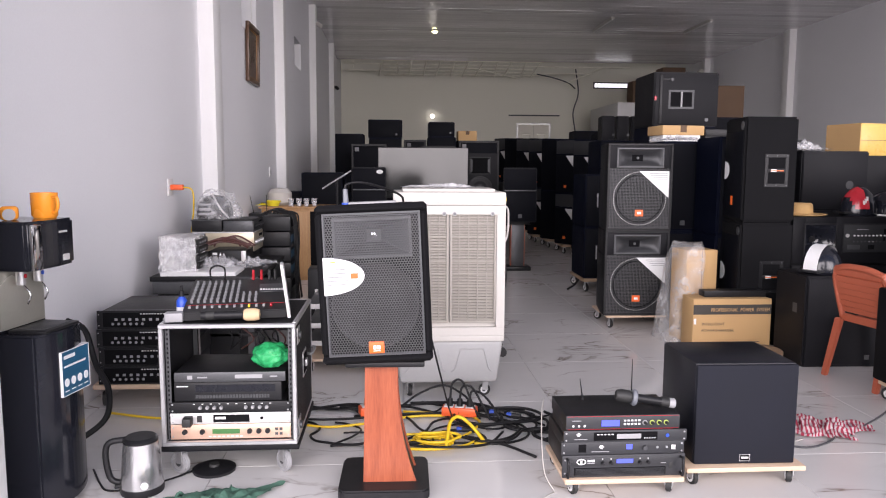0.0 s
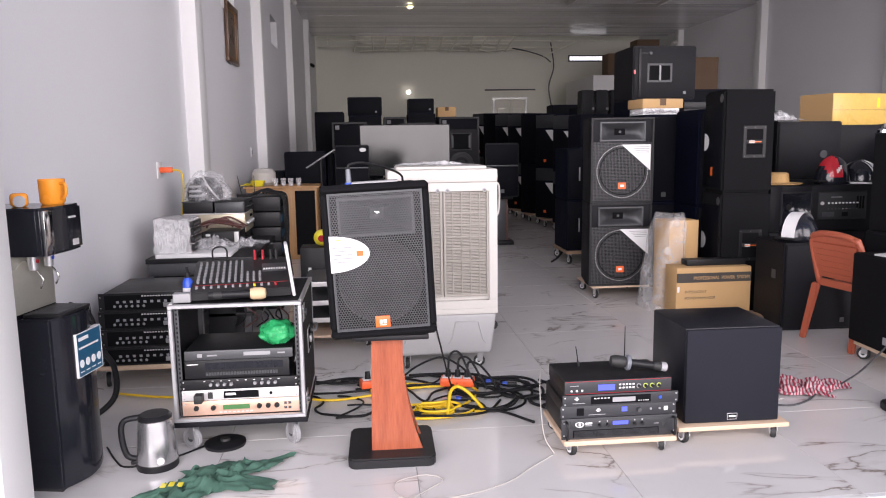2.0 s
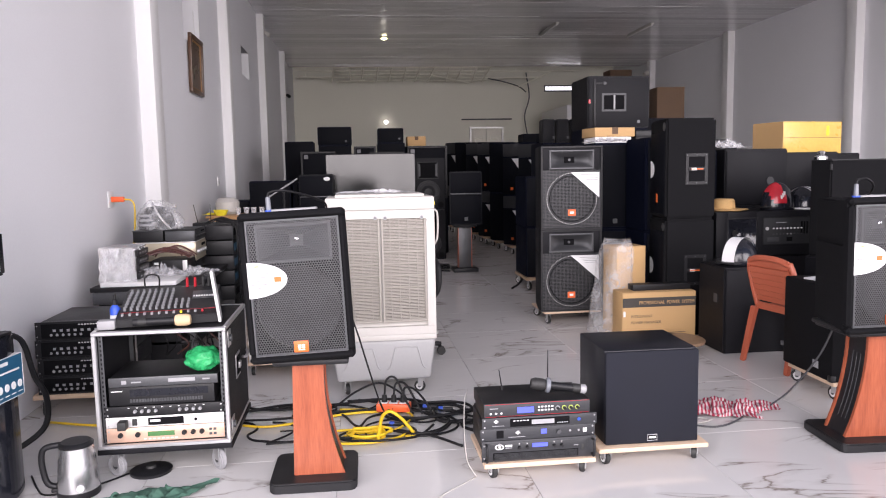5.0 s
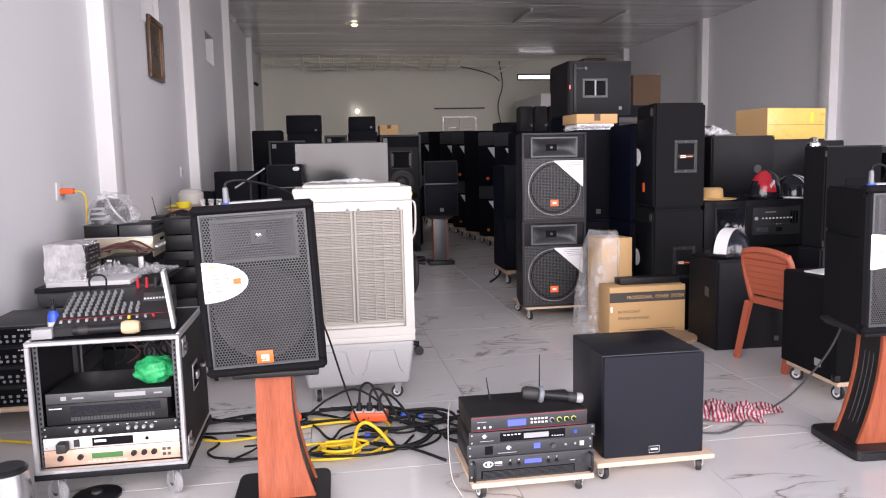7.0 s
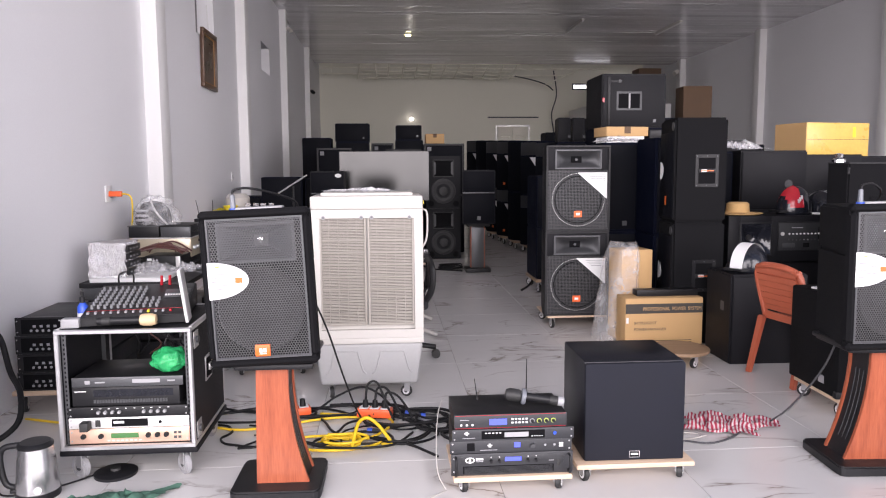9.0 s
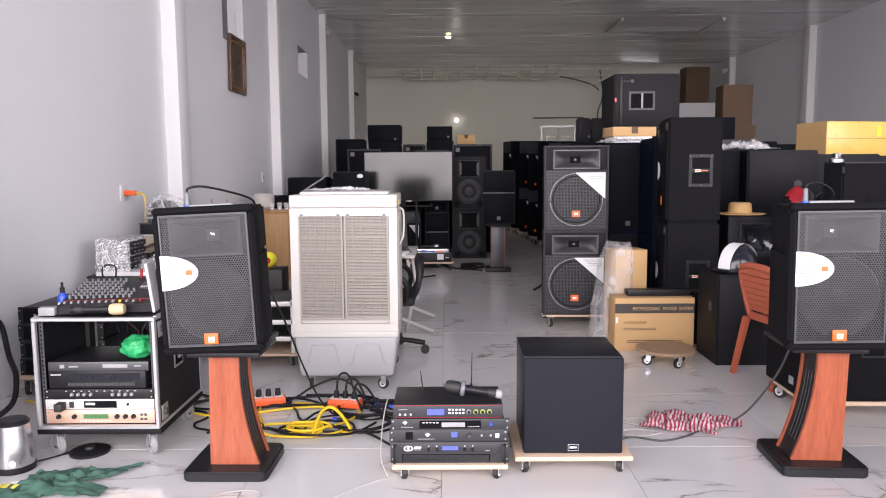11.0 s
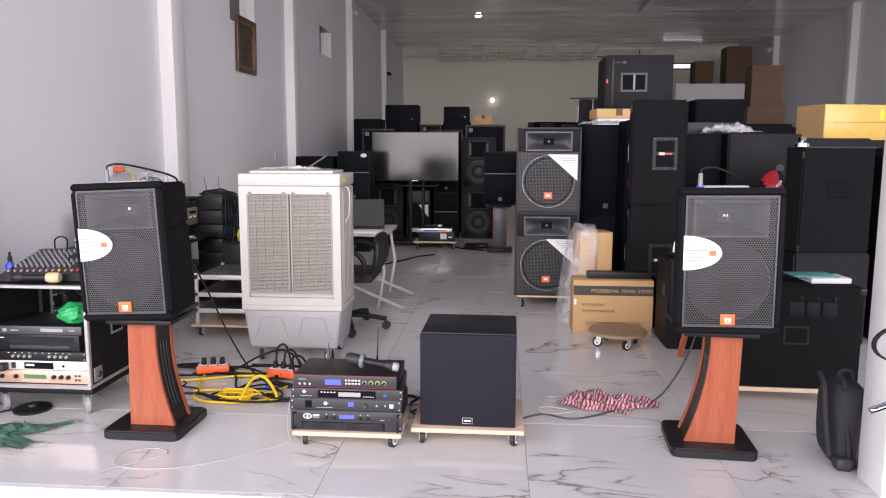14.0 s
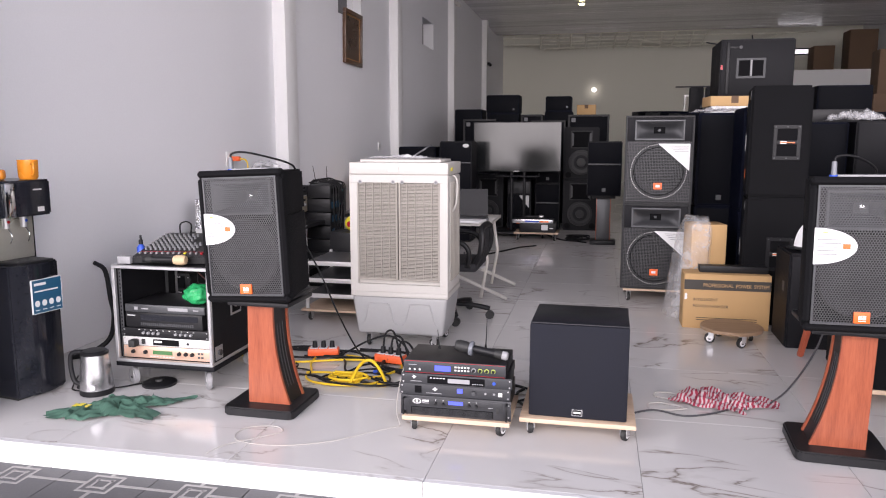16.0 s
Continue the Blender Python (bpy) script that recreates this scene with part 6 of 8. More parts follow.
part("loose_bar", rod((5.35, 0.3, 3.84), (6.45, 0.5, 4.32), 0.022, seg=8), ZINC, truss)
part("loose_cable", tube([(4.4, 0.4, 4.10), (4.9, 0.4, 4.00), (5.4, 0.5, 3.86), (5.65, 0.6, 3.70)], 0.02), DGREY, truss)
part("loose_cable", tube([(5.75, 1.0, 4.35), (5.85, 1.0, 3.6), (5.70, 1.0, 3.0), (5.78, 1.0, 2.4)], 0.02), DGREY, truss)
solid("white_partition", box(6.2, 8.40, 20.2, 23.0, 0, 3.06, 0.004), PILLAR, "white boxed-in partition near the rear wall", "partition", "structure")


def carton(x0, x1, y0, y1, z0, z1, material=CARD, rz=0, label="brown cardboard carton", tape=True):
    c = thing("carton", pose((x0 + x1) / 2, y0, z0, 0, 0, rz), label, "carton", "cartons")
    w, d, h = x1 - x0, y1 - y0, z1 - z0
    part("box", box(-w / 2, w / 2, 0, d, 0.0005, h, 0.004), material, c)
    if tape:
        part("tape_strip", box(-0.03, 0.03, -0.0015, d + 0.0015, h - 0.06, h + 0.0012), material if material is TAPE else CARDD, c)
        part("flap_seam", box(-w / 2 + 0.002, w / 2 - 0.002, d / 2 - 0.002, d / 2 + 0.002, h, h + 0.001), CARDD, c)
    return c


# CARDD puts the dim light at the rear into these cartons' colour
carton(6.02, 6.56, 13.55, 14.0, 2.06, 2.80, CARDD, -3, "brown carton on stored cabinets, darkened for shade")
carton(5.95, 6.62, 13.50, 14.05, 1.761, 2.059, CARDD, 2, "brown carton under another carton, darkened for shade")
carton(6.9, 7.4, 21.05, 21.62, 3.061, 3.75, CARDD, 0, "brown carton on a partition, darkened for shade")
carton(7.70, 8.36, 20.9, 21.5, 3.061, 4.12, CARDD, 0, "tall carton on a partition, darkened for shade")
for z0, z1 in ((0, 0.88), (0.881, 1.76)):
    cabinet(5.93, 6.65, 13.45, 14.10, z0, z1, "plain", SHADEBLACK)

# stored rows behind the television
ROW = [(-0.93, -0.47, 12.0, 1.79, "plain"), (-0.39, 0.14, 12.0, 1.72, "plain"), (0.18, 0.54, 12.05, 1.70, "monitor"), (0.57, 1.02, 12.0, 1.75, "plain"), (1.05, 1.42, 12.2, 1.70, "plain")]
for x0, x1, y, top, fr in ROW:
    cabinet(x0, x1, y, y + 0.5, 0, top * 0.5, "plain", SHADEBLACK)
    cabinet(x0, x1, y, y + 0.5, top * 0.5 + 0.001, top, fr, SHADEBLACK)
cabinet(-0.40, 0.15, 12.02, 12.45, 1.721, 2.02, "plain", SHADEBLACK, label="black padded equipment case on stored cabinets")
cabinet(0.58, 1.00, 12.02, 12.45, 1.751, 1.99, "plain", SHADEBLACK)
carton(1.08, 1.39, 12.25, 12.6, 1.701, 1.86, CARD, 0, "small brown carton on stored cabinets")
for x0, x1, y, top in ((-0.62, -0.10, 11.1, 1.60), (0.42, 0.95, 11.2, 1.58), (0.99, 1.60, 11.1, 1.66)):
    cabinet(x0, x1, y, y + 0.45, 0, top * 0.52, "plain", SHADEBLACK)
    cabinet(x0, x1, y, y + 0.45, top * 0.52 + 0.001, top, "monitor", SHADEBLACK, label="black stage monitor with a framed grille")
for x0, x1, z0, z1, fr in ((0.975, 1.462, 0.0, 0.722, "twoway"), (0.975, 1.462, 0.724, 1.460, "twoway"), (-0.32, 0.12, 0.0, 0.78, "twoway"), (0.18, 0.52, 0.0, 0.70, "corner"), (0.58, 0.93, 0.0, 0.66, "band"), (0.58, 0.93, 0.662, 0.86, "grille"), (-0.95, -0.40, 0.0, 0.80, "grille")):
    cabinet(x0, x1, 10.30, 10.72, z0, z1, fr, BLACK, label="black two-way loudspeaker with an exposed woofer" if fr == "twoway" else "black loudspeaker cabinet with a dark grille")
cabinet(-0.49, -0.085, 8.75, 9.15, 0, 0.62, "grille", BLACK)
s = cabinet(-0.49, -0.085, 8.75, 9.15, 0.621, 1.26, "band", BLACK, label="black loudspeaker with a pale oval badge")
ov = lathe([(0.030, 0.0), (0.028, 0.004), (0.0, 0.005)], 24)
bmesh.ops.transform(ov, matrix=pose(0.13, -0.012, 0.585, 90, 0, 0) @ Matrix.Diagonal((1.3, 0.8, 1, 1)), verts=ov.verts)
part("oval_badge", ov, PAPER, s)
cabinet(-1.12, -0.62, 9.1, 9.5, 0, 0.62, "plain", SHADEBLACK)
cabinet(-1.12, -0.62, 9.1, 9.5, 0.621, 1.19, "plain", SHADEBLACK)
cabinet(-1.45, -1.15, 9.3, 9.7, 0, 0.95, "plain", SHADEBLACK)
cabinet(-0.60, -0.52, 9.2, 9.6, 0, 1.17, "plain", SHADEBLACK)

tv = thing("television", pose(0.39, 9.55, 0), "large flat television on a black wheeled floor stand", "television")
part("casing", box(-0.585, 0.585, 0.0, 0.045, 0.86, 1.515, 0.006), PLASTIC, tv)
part("screen", box(-0.577, 0.577, -0.003, 0.001, 0.872, 1.507), TVGLASS, tv, "dark glossy screen")
part("bottom_logo", box(-0.04, 0.04, -0.005, -0.003, 0.862, 0.869), PALE, tv)
for x in (-0.07, 0.10):
    part("pole", rod((x, 0.06, 0.06), (x, 0.06, 1.3), 0.022, seg=14), PLASTIC, tv)
part("shelf_bar", tube([(-0.28, 0.0, 0.83), (-0.26, -0.04, 0.80), (0.0, -0.05, 0.80), (0.28, -0.04, 0.80), (0.30, 0.0, 0.83)], 0.012), PLASTIC, tv)
part("foot_plate", box(-0.42, 0.42, -0.28, 0.30, 0.05, 0.072, 0.006), PLASTIC, tv)
for k, (cx, cy) in enumerate(((-0.38, -0.24), (0.38, -0.24), (-0.38, 0.26), (0.38, 0.26))):
    caster(tv, cx, cy, 0.052, 0.021, 30 * k)

cabinet(1.325, 1.735, 8.78, 9.14, 0.602, 1.262, "band", BLACK, label="black two-way loudspeaker on a striped stand", taper=0.25)
st2 = thing("speaker_stand", pose(1.535, 8.99, 0), "narrow speaker stand with red edges and a black base", "speaker stand", "speaker stands")
part("base", box(-0.155, 0.155, -0.14, 0.14, 0, 0.05, 0.008), PLASTIC, st2)
part("column", box(-0.085, 0.085, -0.05, 0.06, 0.05, 0.57, 0.004), DGREY, st2)
for x in (-0.088, 0.078):
    part("edge_strip", box(x, x + 0.010, -0.055, 0.062, 0.05, 0.57, 0.002), REDW, st2, "red wooden edge")
part("top_plate", box(-0.14, 0.14, -0.13, 0.13, 0.57, 0.6015, 0.004), PLASTIC, st2)

# projector trolley in the aisle
dolly(0.42, 0.98, 9.05, 9.45, 0.105, "wooden dolly with audio units beside a television", 0.02, 0.03)
u, f = rack_unit("audio_processor", 0.72, 9.07, 0.106, 0.46, 0.12, 0.3, PLASTIC, "black boxed audio unit on a dolly", ears=False)
tick(f, 0.05, 0.13, 0.03, 0.10, PAPER)
tick(f, 0.15, 0.2, 0.05, 0.06, PAPER)
u, f = rack_unit("audio_processor", 0.66, 9.06, 0.2265, 0.52, 0.045, 0.26, SILVER, "silver audio unit with a blue display on a dolly", ears=False)
part("display", box(-0.1, 0.08, -0.003, -0.001, 0.01, 0.03), BLUE, u)
part("display", box(0.09, 0.2, -0.003, -0.001, 0.01, 0.03), ORANGE, u)
microphone(pose(0.56, 9.14, 0.299, 0, 90, 5))

# ---- aisle on the right ----
dolly(1.93, 2.42, 7.28, 7.84, 0.14, "wooden dolly under two black cabinets", 0.03, 0.045, material=BOARD)
for z0, z1 in ((0.1405, 0.668), (0.669, 1.20)):
    s = cabinet(1.935, 2.40, 7.30, 7.80, z0, z1, "plain", SHADEBLACK, label="black cabinet with a recessed handle on a dolly")
    part("handle_plate", ring_xz(-0.15, -0.06, 0.18, 0.36, 0.016, -0.004, 0.001, None, 0.001), DGREY, s)
    part("handle", box(-0.112, -0.098, -0.012, 0.0, 0.20, 0.34, 0.002), GREY, s)
solid("tripod_foot", tube([(1.80, 7.40, 0.015), (1.88, 7.45, 0.05), (1.96, 7.52, 0.12)], 0.012, 8, 3), PLASTIC, "folded black tripod legs beside a dolly", "tripod")
ROWS_R = [(2.60, 9.9), (2.54, 10.7), (2.48, 11.5), (2.42, 12.3), (2.36, 13.2), (2.28, 14.1), (2.20, 15.0)]
for k, (x, y) in enumerate(ROWS_R):
    top = 1.64 + 0.035 * k
    dolly(x - 0.06, x + 0.48, y - 0.1, y + 0.45, 0.13, "low dolly under stored loudspeakers", 0.03, 0.04, material=BOARD)
    for z0, z1 in ((0.131, top * 0.53), (top * 0.53 + 0.001, top)):
        cabinet(x - 0.21, x + 0.21, y, y + 0.44, z0, z1, "corner" if k % 3 != 2 else "plain", SHADEBLACK, rz=-56, label="black loudspeaker with a white paper corner in storage" if k % 3 != 2 else "black loudspeaker cabinet stored in a row", group="stored row of loudspeakers")
for k, (x, y, top) in enumerate(((3.35, 9.4, 1.66), (3.3, 10.4, 1.7), (3.25, 11.4, 1.8), (3.2, 12.6, 1.75), (3.9, 9.0, 1.9), (3.95, 10.4, 1.9), (4.0, 12.0, 2.0), (4.7, 9.6, 1.62), (4.8, 11.6, 1.7), (5.6, 10.8, 1.62), (4.9, 13.6, 1.75))):
    cabinet(x, x + 0.58, y, y + 0.62, 0, top * 0.5, "plain", SHADEBLACK)
    cabinet(x, x + 0.58, y, y + 0.62, top * 0.5 + 0.001, top, "plain", SHADEBLACK)
cabinet(3.6, 4.3, 14.5, 15.0, 0, 1.0, "plain", SHADEBLACK)
cabinet(3.6, 4.3, 14.5, 15.0, 1.001, 1.99, "plain", SHADEBLACK)
# small columns on top
for x0, x1, y, z0 in ((2.42, 3.0, 8.5, 0.0),):
    cabinet(x0, x1, y, y + 0.55, 0, 0.79, "plain", SHADEBLACK)
    cabinet(x0, x1, y, y + 0.55, 0.791, 1.585, "plain", SHADEBLACK)
for k in range(3):
    cabinet(2.44 + 0.175 * k, 2.595 + 0.175 * k, 8.54, 8.80, 1.586, 1.87, "plain", BLACK, 0, "small black column loudspeaker on stored cabinets", "small column loudspeakers", 0.3)
# large line-array cabinet and the column below it
for z0, z1 in ((0, 0.84), (0.841, 1.675)):
    cabinet(2.545, 3.19, 7.14, 7.70, z0, z1, "plain", SHADEBLACK)
arr = cabinet(2.543, 3.194, 7.13, 7.70, 1.676, 2.20, "plain", BLACK, label="wide black line-array cabinet with side hardware", group="line-array cabinets")
part("side_rail", box(-0.27, -0.245, -0.02, 0.002, 0.03, 0.49, 0.003), PLASTIC, arr)
part("rail_bolt", rod((-0.15, -0.02, 0.45), (-0.15, 0.0, 0.45), 0.016, seg=12), PLATE, arr)
part("rail_bar", box(-0.25, -0.13, -0.012, 0.002, 0.44, 0.46, 0.002), PLASTIC, arr)
part("handle_plate", ring_xz(-0.180, 0.078, 0.168, 0.352, 0.022, -0.009, -0.004, None, 0.001), PLATE, arr)
# handle hollow drawn as shade, a flat black sheet
part("dish", box(-0.160, 0.058, -0.0085, -0.0055, 0.188, 0.332), DARKFACE, arr)
part("grip", rod((-0.050, -0.012, 0.188), (-0.050, -0.012, 0.332), 0.010, seg=14), GREY, arr, "bright grip bar")
part("badge", box(-0.318, -0.300, -0.009, 0.001, 0.25, 0.29), RED, arr, "small red badge")
# columns between the stack and the tall cabinets
for x0, x1, y0, y1, tops in ((2.24, 2.60, 6.00, 6.38, (0.74, 1.49)), (2.30, 3.02, 6.42, 6.85, (0.74, 1.49)), (2.50, 2.86, 5.52, 5.95, (0.75, 1.51))):
    cabinet(x0, x1, y0, y1, 0, tops[0], "grille", SHADEBLACK)
    cabinet(x0, x1, y0, y1, tops[0] + 0.001, tops[1], "grille", SHADEBLACK)
carton(2.38, 2.78, 6.44, 6.74, 1.560, 1.645, CARD, 6, "flat brown carton on stored cabinets")
carton(2.39, 2.74, 6.44, 6.74, 1.4915, 1.559, PAPER, 3, "flat white carton on stored cabinets", False)
solid("plastic_wrap", cloth(0.30, 0.3, 2.2, 0.06), FILM, "crumpled clear plastic on stored cabinets", "plastic film", at=pose(2.42, 6.15, 1.492))
for k in range(2):
    u, f = rack_unit("amplifier", 2.90, 6.46, 1.4915 + 0.062 * k, 0.22, 0.06, 0.3, PLASTIC, "black half-width amplifier on stored cabinets", ears=False)

# ---- goods in front of the tall cabinets ----
pbox = thing("carton", pose(2.331, 4.825, 0, 0, 0, 0), "brown carton with a black band and printed words", "carton", "cartons")
part("box", box(-0.277, 0.277, 0.0, 0.20, 0.0005, 0.375, 0.004), CARD, pbox)
band = part("band", box(-0.2755, 0.2755, -0.0018, 0.002, 0.268, 0.336), DARKINK, pbox, "black printed band")
words("PROFESSIONAL  POWER  SYSTEM", 0.034, CARD, band, 0.265, -0.003, 0.289, align="RIGHT", wide=0.83)
words("INTELLIGENT", 0.027, DARKINK, pbox, -0.215, -0.0015, 0.192)
words("POWER MANAGER", 0.027, DARKINK, pbox, -0.215, -0.0015, 0.147)
for k in range(2):
    part("print_line", box(-0.19, 0.20, -0.0012, 0.001, 0.073 - 0.014 * k, 0.077 - 0.014 * k), DARKINK, pbox)
part("pictogram", box(-0.27, -0.254, -0.0012, 0.001, 0.20, 0.24), PAPER, pbox)
u, f = rack_unit("rack_amplifier", 2.38, 4.90, 0.376, 0.44, 0.045, 0.10, PLASTIC, "black rack unit lying on a carton", ears=False)
tall = thing("carton", pose(2.24, 5.16, 0, 0, 0, 8), "tall brown carton half wrapped in milky plastic", "carton", "cartons")
part("box", box(-0.115, 0.13, 0.0, 0.22, 0.0005, 0.675, 0.004), CARD, tall)
part("seam", box(0.005, 0.009, -0.001, 0.0, 0.0, 0.67), CARDD, tall)
bagm = bmesh.new()
nseg, rows_n = 28, 16
rings = []
for j in range(rows_n + 1):
    t = j / rows_n
    ring = []
    for i in range(nseg):
        a = 2 * math.pi * i / nseg
        rx = 0.105 + 0.045 * (1 - t) ** 1.5 - 0.05 * max(0.0, t - 0.85) / 0.15
        ry = 0.15 + 0.03 * (1 - t)
        n = 1 + 0.10 * noise.noise((math.cos(a) * 2, math.sin(a) * 2, t * 4)) + 0.09 * noise.noise((math.cos(a) * 7, math.sin(a) * 7, t * 3))
        ring.append(bagm.verts.new((-0.055 - 0.065 * (1 - t) + rx * n * math.copysign(abs(math.cos(a)) ** 0.6, math.cos(a)), 0.11 + ry * n * math.copysign(abs(math.sin(a)) ** 0.6, math.sin(a)), 0.004 + t * (0.715 + 0.05 * noise.noise((a, 3, 1))))))
    rings.append(ring)
for ra, rb in zip(rings, rings[1:]):
    for i in range(nseg):
        bagm.faces.new((ra[i], ra[(i + 1) % nseg], rb[(i + 1) % nseg], rb[i]))
bagm.faces.new(rings[-1])
part("plastic_bag", bagm, HAZE, tall, "milky plastic bag")

rd = thing("round_dolly", pose(2.315, 4.50, 0), "round brown board on casters", "dolly", "wheeled dollies")
part("board", lathe([(0.0, 0.085), (0.185, 0.085), (0.188, 0.09), (0.188, 0.103), (0.184, 0.107), (0.0, 0.107)], 48), BOARD, rd)
for k in range(4):
    a = 0.35 + k * math.pi / 2
    caster(rd, 0.135 * math.cos(a), 0.135 * math.sin(a), 0.0855, 0.032, 40 * k)

# black cabinet with a helmet
cabinet(2.612, 3.12, 4.42, 4.80, 0.0, 0.590, "plain", BLACK, rz=-1, label="black bass cabinet with a helmet on top", group="floor cabinets")
slv = thing("side_label", pose(2.616, 4.52, 0.34), "small pale badge on a bass cabinet", "badge")
part("badge", box(-0.004, 0.0, 0, 0.05, 0, 0.06), DGREY, slv)


def helmet(at, material, stripe=None, label="", wide=0.012):
    h = thing("helmet", at, label, "helmet", "helmets")
    sh = bmesh.new()
    bmesh.ops.create_uvsphere(sh, u_segments=32, v_segments=20, radius=1)
    for v in sh.verts:
        v.co = Vector((v.co.x * 0.12, v.co.y * 0.145, 0.02 + max(-0.02, v.co.z * 0.165)))
    part("shell", sh, material, h)
    part("brim", prism([(-0.09, -0.12), (0.09, -0.12), (0.07, -0.19), (-0.07, -0.19)], 0.015, 0.028, "z", 0.005), PLASTIC, h)
    if stripe:
        for x in ((-0.03, 0.0, 0.03) if wide < 0.02 else (0.0,)):
            line = [(x, -0.146 * math.cos(a), 0.02 + 0.1665 * math.sin(a) * (1 - (x / 0.12) ** 2) ** 0.5) for a in [math.pi * k / 14 for k in range(15)]]
            band_bm = bmesh.new()
            wd2 = wide
            prev = None
            for p in line:
                pair = [band_bm.verts.new((p[0] - wd2, p[1] * 1.012, p[2] + 0.001)), band_bm.verts.new((p[0] + wd2, p[1] * 1.012, p[2] + 0.001))]
                if prev:
                    band_bm.faces.new((prev[0], prev[1], pair[1], pair[0]))
                prev = pair
            part("stripe", band_bm, stripe, h)
    return h


helmet(pose(2.81, 4.60, 0.591, 0, 0, -58), GLOSS, PAPER, "black and white open helmet on a bass cabinet", 0.045)
hp = helmet(pose(3.63, 5.50, 0.9055, 0, 0, -84) @ Matrix.Diagonal((1.0, 0.95, 1.22, 1)), GLOSS, None, "red and black helmet with a dark peak on a powered speaker")
side = bmesh.new()
bmesh.ops.create_uvsphere(side, u_segments=32, v_segments=20, radius=1)
for v in side.verts:
    v.co = Vector((v.co.x * 0.1215, v.co.y * 0.1468, 0.02 + max(-0.02, v.co.z * 0.167)))
bmesh.ops.delete(side, geom=[f for f in side.faces if not (-0.115 < f.calc_center_median().y + 0.25 * (f.calc_center_median().z - 0.1) < -0.005 and f.calc_center_median().z > 0.045)], context="FACES")
part("side_panel", side, RED, hp, "glossy red panel")
for k in range(3):
    part("print_bar", box(0.098 - 0.004 * k, 0.119 - 0.004 * k, -0.050 + 0.016 * k, -0.043 + 0.016 * k, 0.075 + 0.012 * k, 0.10 + 0.012 * k), PAPER, hp)
hb = helmet(pose(3.865, 5.50, 0.9055, 0, 0, 22), GLOSS, PAPER, "black helmet with white stripes on a powered speaker", 0.009)
part("rim", tube([(0.122 * math.cos(a), 0.147 * math.sin(a), 0.008) for a in [2 * math.pi * k / 24 for k in range(25)]], 0.008), PAPER, hb, "white rubber rim")
hat = solid("straw_hat", lathe([(0.0, 0.10), (0.07, 0.098), (0.085, 0.085), (0.09, 0.02), (0.16, 0.006), (0.19, 0.014), (0.19, 0.010), (0.16, 0.0), (0.0, 0.0)], 36), STRAW, "brown straw hat on a powered speaker", "hat", at=pose(3.18, 5.53, 0.9055))

# powered mixer cabinet, big cabinets and yellow carton behind
pm = thing("powered_mixer", pose(3.41, 5.35, 0.545), "black powered speaker lying flat with a horn and control panel", "loudspeaker")
body = box(-0.385, 0.68, 0.13, 0.45, 0, 0.360, 0.006)
box(-0.385, -0.285, 0.0, 0.132, 0, 0.360, 0.006, bm=body)
box(-0.045, 0.68, 0.0, 0.132, 0, 0.360, 0.006, bm=body)
box(-0.287, -0.043, 0.001, 0.132, 0, 0.060, 0.002, bm=body)
box(-0.287, -0.043, 0.001, 0.132, 0.300, 0.359, 0.002, bm=body)
part("cabinet", body, BLACK, pm)
part("horn_frame", ring_xz(-0.297, -0.033, 0.048, 0.312, 0.013, -0.005, 0.002, None, 0.002), PLASTIC, pm)
part("horn", funnel(-0.285, -0.045, 0.060, 0.300, 0.0, 0.12, 0.3, 0.4), GLOSS, pm, "glossy black square horn")
part("horn_throat", rod((-0.165, 0.106, 0.18), (-0.165, 0.119, 0.18), 0.024, seg=18), PLASTIC, pm)
cp = part("control_panel", box(0.015, 0.415, -0.004, 0.001, 0.09, 0.305, 0.001), PLATE, pm, "control panel with a row of white knobs")
part("panel_rim", ring_xz(0.010, 0.420, 0.085, 0.310, 0.007, -0.0065, 0.001, None, 0.001), PLASTIC, cp)
for k in range(9):
    part("knob", rod((0.10 + 0.030 * k, -0.013, 0.218), (0.10 + 0.030 * k, -0.004, 0.218), 0.0065, seg=10), PAPER, cp)
    part("knob", rod((0.10 + 0.030 * k, -0.011, 0.172), (0.10 + 0.030 * k, -0.004, 0.172), 0.0050, seg=10), GREY if k in (4, 5) else DGREY, cp)
part("socket", rod((0.045, -0.012, 0.218), (0.045, -0.004, 0.218), 0.014, seg=14), PALE, cp)
part("print_bar", box(0.12, 0.21, -0.006, -0.0038, 0.262, 0.268), GREY, cp)
part("display", box(0.05, 0.15, -0.007, -0.0038, 0.112, 0.146, 0.001), DGREY, cp)
part("socket", box(0.215, 0.265, -0.008, -0.0038, 0.112, 0.146, 0.002), DARKFACE, cp)
for k in range(3):
    part("slot", box(0.335 + 0.024 * k, 0.350 + 0.024 * k, -0.007, -0.0038, 0.17, 0.27), DARKFACE, cp)
cabinet(3.03, 4.08, 5.37, 5.80, 0.0, 0.544, "plain", BLACK)
s = cabinet(3.38, 3.96, 5.90, 6.36, 0.0, 0.92, "plain", BLACK)
s = cabinet(3.38, 3.96, 5.90, 6.36, 0.921, 1.415, "plain", BLACK, label="large black bass cabinet with a round badge")
part("emblem", rod((0.128, -0.010, 0.214), (0.128, 0.001, 0.214), 0.034, seg=24), PLATE, s, "round grey badge")
cabinet(4.02, 4.62, 6.15, 6.65, 0.0, 0.75, "plain", BLACK)
cabinet(4.02, 4.62, 6.15, 6.65, 0.751, 1.385, "plain", BLACK)
cabinet(3.02, 3.36, 6.00, 6.40, 0.0, 0.75, "plain", SHADEBLACK)
